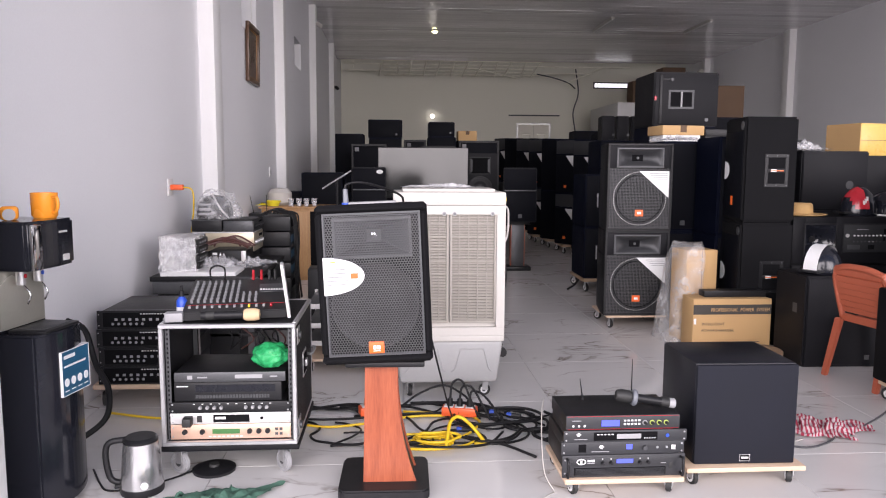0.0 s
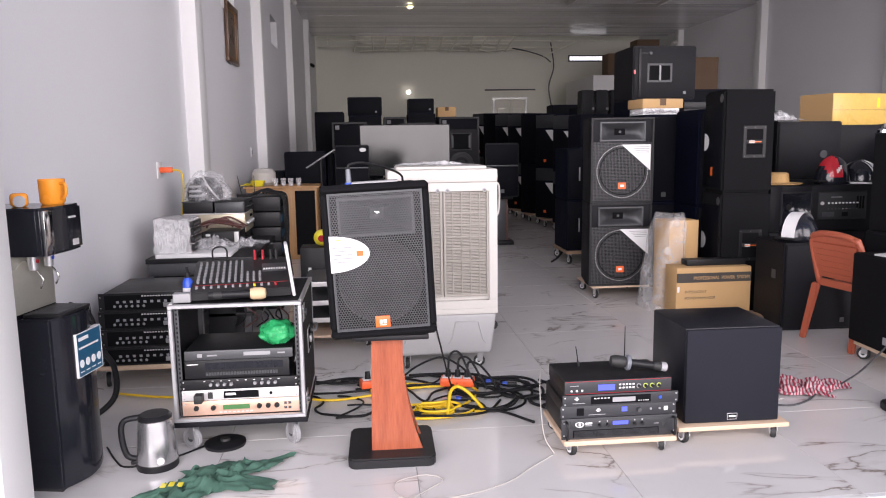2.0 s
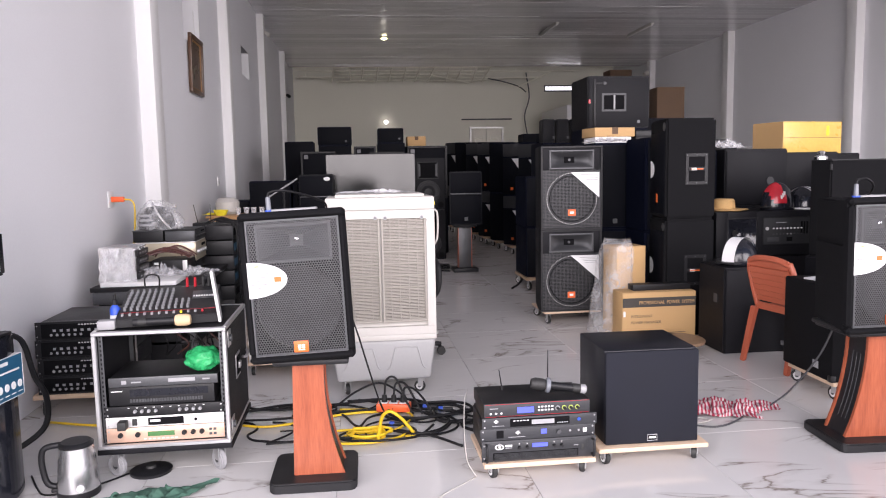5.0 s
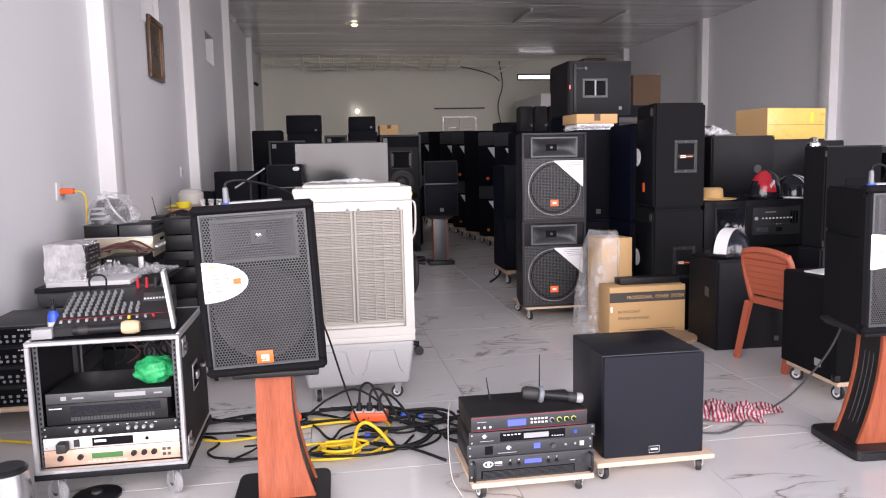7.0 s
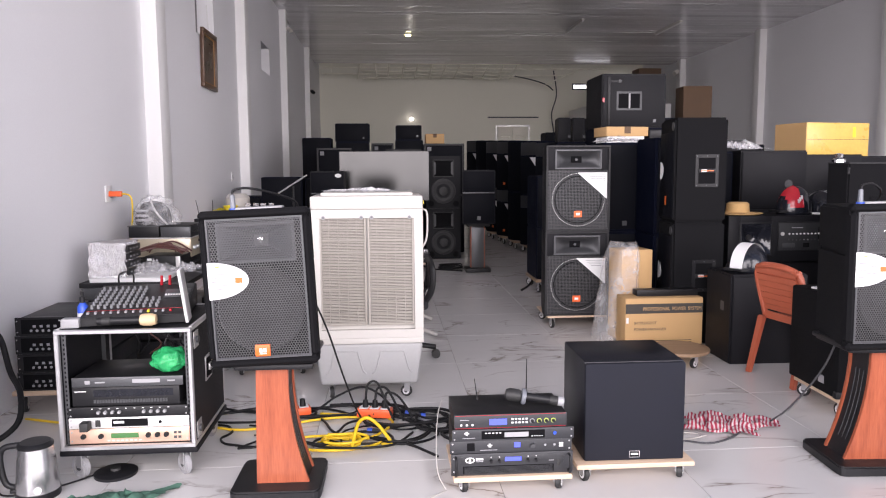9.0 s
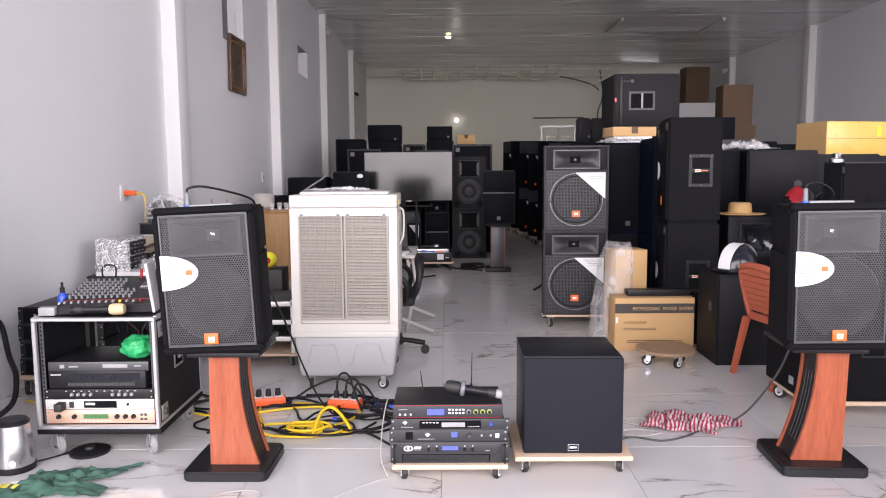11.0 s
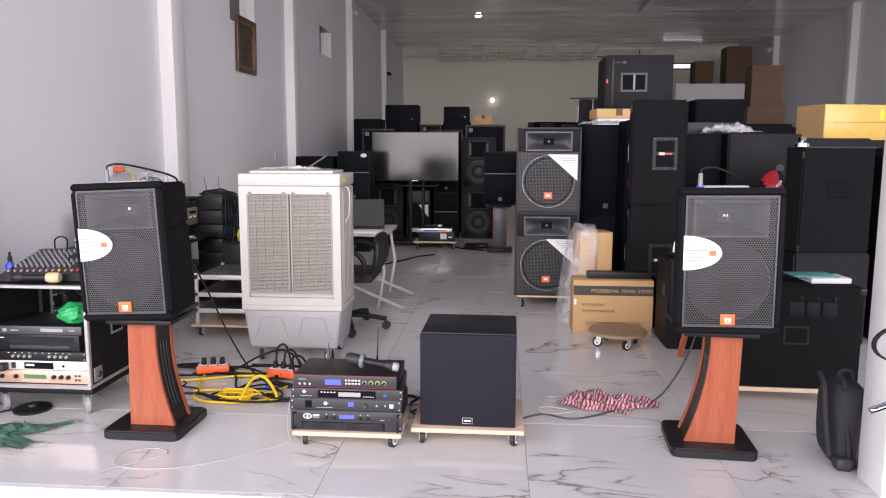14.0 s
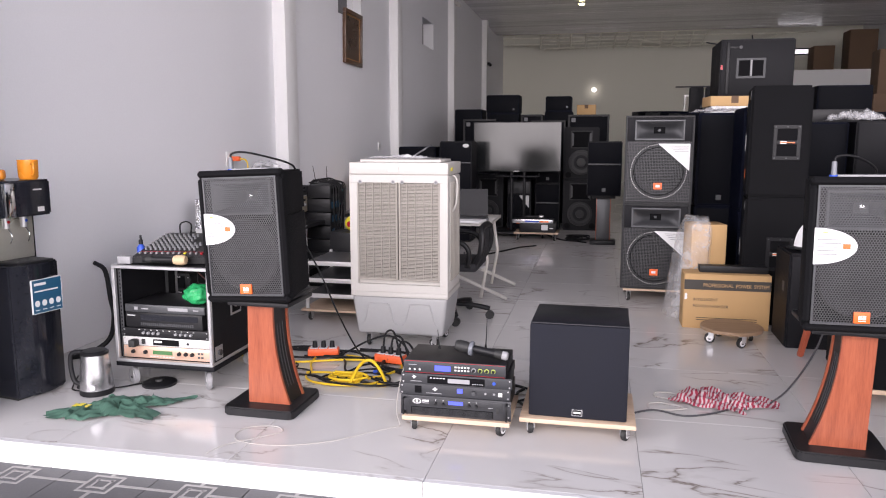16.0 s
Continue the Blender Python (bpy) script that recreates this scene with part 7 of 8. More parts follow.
cabinet(3.02, 3.36, 6.00, 6.40, 0.751, 1.410, "plain", SHADEBLACK)
cabinet(4.40, 5.40, 6.92, 7.6, 0, 0.7, "plain", BLACK)
cabinet(4.40, 5.40, 6.92, 7.6, 0.701, 1.381, "plain", BLACK)
yc = carton(4.5625, 5.3375, 7.045, 7.485, 1.3815, 1.715, TAPE, 12, "yellow taped carton with a bare cardboard side on cabinets", True)
part("side_panel", box(-0.391, -0.387, 0.004, 0.436, 0.004, 0.330), CARD, yc, "bare brown cardboard side")
part("print_mark", box(0.18, 0.215, -0.002, 0.001, 0.19, 0.29), YPAINT, yc)
part("fold_line", box(-0.385, 0.385, -0.0015, 0.001, 0.165, 0.169), CARDD, yc)
cabinet(4.5, 5.1, 5.5, 6.0, 0, 0.7, "plain", BLACK)
cabinet(4.5, 5.1, 5.5, 6.0, 0.701, 1.30, "plain", BLACK)
cabinet(5.2, 5.8, 5.6, 6.2, 0, 1.2, "plain", BLACK)
solid("plastic_wrap", cloth(0.42, 0.26, 6.4, 0.10), FILM, "crumpled clear plastic wrap on a bass cabinet", "plastic film", at=pose(3.42, 6.12, 1.416))
u, f = rack_unit("amplifier", 3.30, 6.20, 1.4165, 0.5, 0.10, 0.12, PLASTIC, "black amplifier under plastic wrap", ears=False)
# tower beside the wheeled bass cabinet
low = thing("speaker_cabinet", pose(3.40, 4.67, 0), "black loudspeaker cabinet under a tall carpeted one", "loudspeaker", "floor cabinets")
part("cabinet", prism([(-0.02, 0.05), (0.03, -0.13), (0.53, -0.06), (0.55, 0.25), (0.33, 0.43)], 0.0, 0.62, "z", 0.012), BLACK, low)
part("plinth", prism([(0.0, 0.05), (0.045, -0.115), (0.515, -0.05), (0.535, 0.245), (0.33, 0.41)], -0.0005, 0.004, "z"), RUBBER, low)
tw = thing("speaker_cabinet", pose(3.40, 4.67, 0.621), "tall black carpeted cabinet with angled faces", "loudspeaker", "stacked tall cabinets")
part("cabinet", prism([(0.0, 0.04), (0.05, -0.11), (0.52, -0.05), (0.54, 0.23), (0.32, 0.41)], 0.001, 0.683, "z", 0.010), CARPET, tw)
part("top_cap", prism([(-0.004, 0.038), (0.048, -0.116), (0.526, -0.056), (0.546, 0.234), (0.32, 0.416)], 0.674, 0.683, "z", 0.002), PLASTIC, tw)
# black block paints the shade of a hand hold
part("handle_shade", box(0.22, 0.36, -0.094, -0.070, 0.36, 0.46, 0.003), DARKFACE, tw)
for zz in (0.03, 0.63):
    part("corner_guard", rod((0.05, -0.108, zz - 0.02), (0.05, -0.108, zz + 0.02), 0.009, seg=10), PLASTIC, tw)
mt = thing("metal_clamp", pose(3.53, 4.80, 1.305), "small chrome clamp on a black cabinet", "clamp")
part("base", lathe([(0, 0), (0.045, 0), (0.045, 0.02), (0.03, 0.03), (0, 0.03)], 20), CHROME, mt)
part("nut", lathe([(0, 0.028), (0.025, 0.028), (0.028, 0.06), (0, 0.065)], 8), CHROME, mt)
cabinet(4.05, 4.7, 4.6, 5.1, 0, 1.25, "plain", CARPET)

# wheeled bass cabinet
dolly(2.675, 3.255, 3.36, 3.80, 0.105, "plywood dolly under a bass cabinet", 0.022, 0.036, rz=-2)
bass = thing("bass_cabinet", pose(2.98, 3.345, 0.1055, 0, 0, -2), "wide black bass cabinet with raised letters on its front", "loudspeaker")
part("cabinet", box(-0.32, 0.32, 0.0, 0.48, 0, 0.515, 0.012), CARPET, bass)
for x, w in ((-0.030, 0.070), (0.052, 0.062), (0.126, 0.070)):
    part("raised_mark", box(x, x + w, -0.005, 0.001, 0.365, 0.440, 0.004), BLACK, bass)
    part("raised_mark", box(x + w * 0.68, x + w * 0.95, -0.005, 0.001, 0.442, 0.470, 0.003), BLACK, bass)
part("dish", ring_xz(-0.048, 0.072, 0.225, 0.318, 0.010, -0.004, 0.001, None, 0.001), PLASTIC, bass)
# shade of the hand hold, painted as a black sheet
part("dish", box(-0.038, 0.062, -0.002, 0.001, 0.235, 0.308), DARKFACE, bass)
part("badge", box(-0.3235, -0.319, 0.12, 0.17, 0.05, 0.09), GREY, bass)
for x in (-0.31, 0.31):
    for z in (0.02, 0.495):
        part("corner_guard", box(x - 0.016, x + 0.016, -0.004, 0.03, z - 0.018, z + 0.018, 0.005), PLASTIC, bass)
bk = thing("book", pose(3.18, 3.43, 0.6215, 0, 0, 4), "thick open booklet on a bass cabinet", "book", "books")
part("pages", box(-0.10, 0.10, 0.0, 0.15, 0.0, 0.028, 0.006), PAPER, bk)
part("cover", box(-0.17, 0.05, 0.02, 0.17, 0.0285, 0.034, 0.002), TEALP, bk, "teal printed cover")
cup = solid("glass_jar", lathe([(0.0, 0.0), (0.022, 0.0), (0.028, 0.05), (0.025, 0.05), (0.019, 0.004), (0, 0.004)], 20), CHROME, "small shiny metal cup on a bass cabinet", "cup", at=pose(2.93, 3.50, 0.6215))
solid("magazine", box(-0.12, 0.10, -0.06, 0.06, 0.0, 0.010, 0.002), PAPER, "thin white magazine on a bass cabinet", "magazine", at=pose(2.83, 3.66, 0.6215, 0, 0, 15))
bag = thing("backpack", pose(2.955, 2.735, 0), "slumped black nylon backpack on the floor", "backpack")
def soft_sack(cx, cy, rx, ry, z0, z1, seed, power=0.55):
    sack = bmesh.new()
    bmesh.ops.create_uvsphere(sack, u_segments=32, v_segments=22, radius=1)
    for v in sack.verts:
        n = 1 + 0.06 * noise.noise(v.co * 2.2 + Vector((seed, 0, 0))) + 0.025 * noise.noise(v.co * 7)
        c = [math.copysign(abs(q) ** power, q) for q in v.co]
        v.co = Vector((cx + c[0] * rx * n, cy + c[1] * ry * n, (z0 + z1) / 2 + c[2] * (z1 - z0) / 2 * n))
    low = min(v.co.z for v in sack.verts)
    bmesh.ops.translate(sack, verts=sack.verts, vec=(0, 0, z0 - low))
    return sack


part("body", soft_sack(0.0, 0.0, 0.075, 0.115, 0.001, 0.345, 1.0), FABRIC, bag)
part("front_pocket", soft_sack(0.055, -0.085, 0.060, 0.065, 0.012, 0.265, 4.0), FABRIC, bag)
part("side_pocket", soft_sack(-0.03, -0.10, 0.038, 0.035, 0.001, 0.060, 7.0), PLATE, bag, "grey side pocket")
part("zip", tube([(0.0, -0.145, 0.06), (0.005, -0.150, 0.18), (0.02, -0.142, 0.265), (0.07, -0.13, 0.285)], 0.004, 6, 5), DGREY, bag)
part("zip_tag", box(0.028, 0.044, -0.158, -0.150, 0.225, 0.250, 0.003), SILVER, bag, "bright metal zip tag")
for x in (-0.05, 0.03):
    part("strap", tube([(x, 0.09, 0.32), (x - 0.03, 0.05, 0.355), (x - 0.055, -0.05, 0.335), (x - 0.060, -0.10, 0.20), (x - 0.045, -0.115, 0.06)], 0.011, 8), FABRIC, bag)
part("top_loop", tube([(-0.02, 0.02, 0.34), (-0.01, 0.02, 0.375), (0.03, 0.02, 0.375), (0.04, 0.02, 0.34)], 0.007, 8), FABRIC, bag)
solid("tiled_pillar", box(2.956, 3.32, 2.397, 2.585, -0.009, 4.4, 0.004), STEP, "white marble-clad pillar at the open shop front", "pillar", "structure")

# motorbike parked on the paving beside the pillar
mb = thing("motorbike", pose(2.885, 1.42, STREETZ), "parked black motorbike with chrome levers and a round-cornered mirror", "motorbike")
for y in (0.42, -0.78):
    tyre = lathe([(0.235, -0.030), (0.262, -0.036), (0.278, -0.018), (0.278, 0.018), (0.262, 0.036), (0.235, 0.030)], 36)
    bmesh.ops.transform(tyre, matrix=pose(0, y, 0.2785, 0, 90, 0), verts=tyre.verts)
    wh = part("wheel", tyre, RUBBER, mb)
    rim = lathe([(0.236, -0.026), (0.222, -0.02), (0.222, 0.02), (0.236, 0.026)], 36)
    bmesh.ops.transform(rim, matrix=pose(0, y, 0.2785, 0, 90, 0), verts=rim.verts)
    part("rim", rim, CHROME, wh)
    for k in range(5):
        q = 2 * math.pi * k / 5
        part("spoke", rod((0, y, 0.2785), (0, y + 0.225 * math.cos(q), 0.2785 + 0.225 * math.sin(q)), 0.012, seg=8), DGREY, wh)
for sx in (-0.07, 0.07):
    part("fork", rod((sx, 0.42, 0.2785), (sx * 0.8, 0.12, 0.80), 0.018, seg=12), CHROME, mb)
part("body", prism([(0.10, 0.34), (0.22, 0.62), (0.10, 0.80), (-0.02, 0.60), (-0.30, 0.52), (-0.95, 0.62), (-0.90, 0.50), (-0.55, 0.32)], -0.09, 0.09, "x", 0.02), GLOSS, mb)
part("seat", prism([(-0.12, 0.60), (-0.45, 0.63), (-0.85, 0.68), (-0.88, 0.62), (-0.30, 0.53)], -0.11, 0.11, "x", 0.02), FABRIC, mb)
part("headlight", lathe([(0.0, 0.05), (0.05, 0.04), (0.075, 0.0), (0.06, -0.06), (0.0, -0.07)], 20), GLOSS, mb).matrix_local = pose(0, 0.19, 0.80, -90, 0, 0)
bar = part("handlebar", tube([(-0.41, -0.06, 0.80), (-0.24, 0.0, 0.82), (0.0, 0.08, 0.84), (0.24, 0.0, 0.82), (0.41, -0.06, 0.80)], 0.012, 10), CHROME, mb)
for sx in (-1, 1):
    part("grip", rod((sx * 0.41, -0.06, 0.80), (sx * 0.29, -0.018, 0.814), 0.019, seg=14, bevel=0.004), RUBBER, bar)
    part("lever", tube([(sx * 0.26, 0.04, 0.81), (sx * 0.36, 0.045, 0.795), (sx * 0.44, 0.03, 0.772), (sx * 0.475, 0.022, 0.762)], 0.008, 8, 4), CHROME, bar, "chrome brake lever")
    mir = part("mirror", lathe([(0.0, 0.022), (0.045, 0.018), (0.062, 0.0), (0.060, -0.006)], 28), PLASTIC, mb)
    mir.matrix_local = pose(sx * 0.425, -0.01, 0.935, -80, 0, 0) @ Matrix.Diagonal((1.25, 0.8, 1, 1))
    part("mirror_glass", lathe([(0.055, -0.005), (0.055, -0.0075), (0.0, -0.0075)], 28), MIRROR, mir, "silvery mirror glass")
    part("mirror_stalk", tube([(sx * 0.20, 0.02, 0.82), (sx * 0.25, 0.02, 0.90), (sx * 0.38, 0.005, 0.935)], 0.006, 8, 4), CHROME, mb)

# terracotta plastic chair, seen from behind
ch = thing("plastic_chair", pose(2.756, 4.076, 0, 0, 0, -80) @ Matrix.Diagonal((0.98, 0.86, 0.90, 1)), "terracotta moulded plastic chair with a slatted back", "chair")
part("seat", box(-0.20, 0.20, 0.03, 0.42, 0.385, 0.41, 0.012, 3), CHAIR, ch)
for x0, x1, y0, y1 in ((-0.205, -0.155, -0.04, 0.0), (0.155, 0.205, -0.04, 0.0), (-0.20, -0.15, 0.40, 0.44), (0.15, 0.20, 0.40, 0.44)):
    sx, back = (-1 if x0 < 0 else 1), y0 < 0.1
    leg = bmesh.new()
    for (zz, ox, oy, ww) in ((0.0, 0.02 * sx, -0.05 if back else 0.03, 0.020), (0.40, 0.0, 0.03 if back else 0.0, 0.030)):
        for qx, qy in ((-1, -1), (1, -1), (1, 1), (-1, 1)):
            leg.verts.new(((x0 + x1) / 2 + ox + qx * ww, (y0 + y1) / 2 + oy + qy * 0.016, zz))
    leg.verts.ensure_lookup_table()
    v = leg.verts
    for q in ((0, 1, 5, 4), (1, 2, 6, 5), (2, 3, 7, 6), (3, 0, 4, 7), (3, 2, 1, 0), (4, 5, 6, 7)):
        leg.faces.new([v[i] for i in q])
    bmesh.ops.bevel(leg, geom=leg.edges[:], offset=0.006, segments=2, affect="EDGES")
    part("leg", leg, CHAIR, ch)
for sx in (-1, 1):
    part("back_post", tube([(sx * 0.175, 0.035, 0.40), (sx * 0.19, 0.0, 0.55), (sx * 0.195, -0.03, 0.68), (sx * 0.17, -0.045, 0.755)], 0.020, 10), CHAIR, ch)
part("top_rail", tube([(-0.185, -0.040, 0.735), (-0.10, -0.062, 0.765), (0.0, -0.068, 0.772), (0.10, -0.062, 0.765), (0.185, -0.040, 0.735)], 0.022, 10), CHAIR, ch)
part("back_panel", prism([(0.022, 0.505), (-0.012, 0.60), (-0.036, 0.70), (-0.058, 0.765), (-0.046, 0.765), (-0.024, 0.70), (0.0, 0.60), (0.034, 0.505)], -0.17, 0.17, "x", 0.003), CHAIR, ch)
for k in range(6):
    z = 0.452 + 0.0415 * k
    y = 0.030 - 0.105 * (z - 0.42) / 0.33
    part("back_slat", prism([(y - 0.002, z), (y + 0.020, z), (y + 0.006, z + 0.0412), (y - 0.016, z + 0.0412)], -0.178, 0.178, "x", 0.004), CHAIR, ch)
part("top_panel", prism([(-0.052, 0.700), (-0.022, 0.700), (-0.038, 0.768), (-0.070, 0.768)], -0.178, 0.178, "x", 0.008), CHAIR, ch)
part("lower_panel", prism([(0.024, 0.385), (0.044, 0.385), (0.036, 0.440), (0.014, 0.440)], -0.178, 0.178, "x", 0.006), CHAIR, ch)

# desk with an office chair behind the cooler
desk = thing("folding_desk", pose(0.02, 5.30, 0), "white folding desk with steel legs", "desk")
part("top", box(-0.30, 0.62, 0.05, 0.75, 0.60, 0.625, 0.004), WHITE, desk)
for y in (0.10, 0.70):
    part("leg", tube([(-0.25, y, 0.60), (0.10, y, 0.30), (0.76, y, 0.02)], 0.014, 8, 0), WHITE, desk)
    part("leg", tube([(0.56, y, 0.60), (0.60, y, 0.32), (0.55, y, 0.02)], 0.014, 8, 0), WHITE, desk)
part("cross_tube", rod((0.30, 0.10, 0.21), (0.30, 0.70, 0.21), 0.012, seg=10), ALU, desk)
part("cross_tube", rod((-0.2, 0.10, 0.27), (0.60, 0.10, 0.27), 0.012, seg=10), ALU, desk)
lap = thing("laptop", pose(0.42, 5.62, 0.6255, 0, 0, 10), "open dark laptop on a folding desk", "laptop")
part("keyboard_half", box(-0.17, 0.17, -0.12, 0.12, 0, 0.018, 0.004), DGREY, lap)
part("screen_half", prism([(0.12, 0.018), (0.19, 0.235), (0.198, 0.235), (0.13, 0.018)], -0.17, 0.17, "x"), PLASTIC, lap)
solid("paper_pile", box(-0.15, 0.15, -0.10, 0.10, 0, 0.016, 0.002), PAPER, "pile of papers on a folding desk", "papers", at=pose(0.55 - 0.12, 5.43, 0.6255, 0, 0, -8))
oc = thing("office_chair", pose(0.45, 4.80, 0, 0, 0, -90), "black mesh office chair with a five-star base", "office chair")
part("seat", box(-0.23, 0.23, -0.22, 0.22, 0.37, 0.43, 0.025, 3), FABRIC, oc)
backf = bmesh.new()
for pts in ([(-0.19, 0.20, 0.42), (-0.21, 0.24, 0.50), (-0.20, 0.25, 0.60), (-0.15, 0.24, 0.665), (0.15, 0.24, 0.665), (0.20, 0.25, 0.60), (0.21, 0.24, 0.50), (0.19, 0.20, 0.42)],):
    tube(pts, 0.022, 10, 6, backf)
part("back_frame", backf, PLASTIC, oc)
part("back_mesh", box(-0.185, 0.185, 0.236, 0.244, 0.45, 0.655, 0.003), FABRIC, oc)
part("column", rod((0, 0, 0.08), (0, 0, 0.37), 0.025, seg=14), PLASTIC, oc)
for sx in (-1, 1):
    part("armrest", tube([(sx * 0.25, 0.16, 0.41), (sx * 0.27, 0.17, 0.52), (sx * 0.27, 0.10, 0.585), (sx * 0.27, -0.08, 0.59), (sx * 0.27, -0.13, 0.56), (sx * 0.26, -0.06, 0.47), (sx * 0.24, 0.0, 0.40)], 0.017, 8, 5), PLASTIC, oc)
part("lever", tube([(0.10, 0.0, 0.36), (0.22, 0.02, 0.35), (0.27, 0.02, 0.33)], 0.008, 8, 4), PLASTIC, oc)
for k in range(5):
    a = 2 * math.pi * k / 5 + 0.3
    arm = part("base_arm", tube([(0, 0, 0.10), (0.15 * math.cos(a), 0.15 * math.sin(a), 0.095), (0.28 * math.cos(a), 0.28 * math.sin(a), 0.075)], 0.018, 8, 4), PLASTIC, oc)
    part("wheel", rod((0.28 * math.cos(a) - 0.02, 0.28 * math.sin(a), 0.030), (0.28 * math.cos(a) + 0.02, 0.28 * math.sin(a), 0.030), 0.0295, seg=16), RUBBER, arm)
mst = thing("microphone_stand", pose(-0.62, 8.2, 0), "black microphone stand with a silver boom", "microphone stand")
part("pole", rod((0, 0, 0.02), (0, 0, 1.10), 0.012, seg=12), PLASTIC, mst)
part("foot", lathe([(0, 0), (0.14, 0), (0.14, 0.012), (0.02, 0.025), (0, 0.025)], 24), PLASTIC, mst)
part("boom", rod((-0.16, -0.02, 1.02), (0.16, -0.06, 1.22), 0.010, seg=10), SILVER, mst)

# ---- cables on the floor ----
rng = random.Random(5)


def floor_cable(points, r, material, label, z=0.0):
    pts = [(x, y, r + z + 0.0006 * i) for i, (x, y) in enumerate(points)]
    return solid("cable", tube(pts, r, 8, 7), material, label, "cable", group="floor cables")


def loops(cx, cy, rx, ry, turns, r, material, label, seed, drift=0.02):
    g = random.Random(seed)
    n = int(turns * 9)
    pts = []
    for k in range(n):
        a = 2 * math.pi * k / 9 + seed
        s = 1 + g.uniform(-0.25, 0.2)
        pts.append((cx + rx * s * math.cos(a) + drift * k / 9, cy + ry * s * math.sin(a), r + 0.004 + (2 * r) * (k // 9) * 0.8 + g.uniform(0, 0.004)))
    return solid("cable", tube(pts, r, 8, 6), material, label, "cable", group="floor cables")


loops(0.175, 3.245, 0.100, 0.050, 3.4, 0.0062, YELLOW, "coiled yellow extension cable on the floor", 1.0, 0.008)
for points, lift in (([(0.26, 3.60), (0.15, 3.60), (0.02, 3.57), (-0.14, 3.50), (-0.32, 3.46), (-0.50, 3.52), (-0.80, 3.60), (-1.15, 3.62), (-1.45, 3.72)], 0.006),
                     ([(-0.12, 3.60), (-0.10, 3.48), (-0.05, 3.36), (-0.035, 3.25), (0.04, 3.175), (0.18, 3.155), (0.31, 3.185), (0.37, 3.235)], 0.004),
                     ([(-0.06, 3.315), (0.03, 3.335), (0.12, 3.335), (0.20, 3.305), (0.25, 3.27)], 0.008),
                     ([(0.40, 3.58), (0.425, 3.50), (0.40, 3.42), (0.355, 3.34), (0.30, 3.28)], 0.006),
                     ([(0.05, 3.66), (0.18, 3.63), (0.27, 3.61)], 0.010)):
    floor_cable(points, 0.0064, YELLOW, "loose yellow extension cable on the floor", lift)
solid("cable", tube([(0.235, 3.165, 0.008), (0.245, 3.215, 0.05), (0.265, 3.285, 0.095), (0.305, 3.315, 0.105), (0.355, 3.295, 0.075), (0.405, 3.245, 0.025), (0.415, 3.215, 0.010), (0.370, 3.225, 0.008)], 0.0085, 8, 6), YELLOW, "arched yellow extension cable on the floor", "cable", group="floor cables")
solid("cable", tube([(0.52, 3.36, 0.010), (0.44, 3.22, 0.012), (0.34, 3.16, 0.020), (0.20, 3.150, 0.024), (0.08, 3.20, 0.018), (0.06, 3.28, 0.014), (0.16, 3.33, 0.018), (0.30, 3.30, 0.016), (0.43, 3.22, 0.010), (0.56, 3.24, 0.008), (0.64, 3.33, 0.008), (0.62, 3.46, 0.010), (0.50, 3.56, 0.012)], 0.0060, 8, 6), CABLE, "black cable looped round a yellow coil", "cable", group="floor cables")
solid("cable", tube([(-0.20, 3.62, 0.010), (0.0, 3.70, 0.012), (0.13, 3.78, 0.07), (0.26, 3.80, 0.11), (0.36, 3.78, 0.07), (0.46, 3.66, 0.015), (0.60, 3.60, 0.010), (0.74, 3.44, 0.010)], 0.0060, 8, 6), CABLE, "black cable arched over a power strip", "cable", group="floor cables")
for x, y in ((0.33, 3.38), (0.52, 3.62), (0.60, 3.57)):
    cp = thing("cable_connector", pose(x, y, 0.012, 0, 0, -12), "black cable connector with a bright blue collar", "connector", "cable connectors")
    part("collar", rod((-0.03, 0, 0.006), (-0.005, 0, 0.006), 0.0135, seg=14, bevel=0.002), BLUE, cp, "bright blue collar")
    part("shell", rod((-0.005, 0, 0.006), (0.045, 0, 0.006), 0.0120, 0.0100, 14, 0.002), RUBBER, cp)
for k, (cx, cy, rx, ry, turns) in enumerate(((0.45, 3.55, 0.20, 0.12, 2.2), (0.10, 3.70, 0.30, 0.10, 1.8), (0.62, 3.48, 0.12, 0.16, 1.5), (-0.30, 3.66, 0.25, 0.09, 1.5), (0.72, 3.30, 0.10, 0.08, 1.3), (0.36, 3.42, 0.26, 0.19, 1.2), (0.95, 3.25, 0.16, 0.10, 1.5))):
    loops(cx, cy, rx, ry, turns, 0.006 if k % 2 else 0.0075, CABLE, "tangled black cable on the floor", 3.0 + k, 0.05)
for k in range(5):
    g = random.Random(40 + k)
    x, y, a = -0.55 + 0.26 * k, g.uniform(3.35, 3.85), g.uniform(-0.6, 0.6)
    bend, pts = g.choice((-1, 1)) * 0.35, []
    for j in range(26):
        pts.append((x, y))
        a += bend + g.uniform(-0.35, 0.35)
        if j % 7 == 6:
            bend = -bend
        x, y = x + 0.055 * math.cos(a), y + 0.045 * math.sin(a)
        y, x = min(max(y, 3.22), 3.95), min(max(x, -0.75), 0.95)
    floor_cable(pts, 0.0048 if k % 3 else 0.006, CABLE, "black cable looping across the floor", 0.003 * (k % 4))
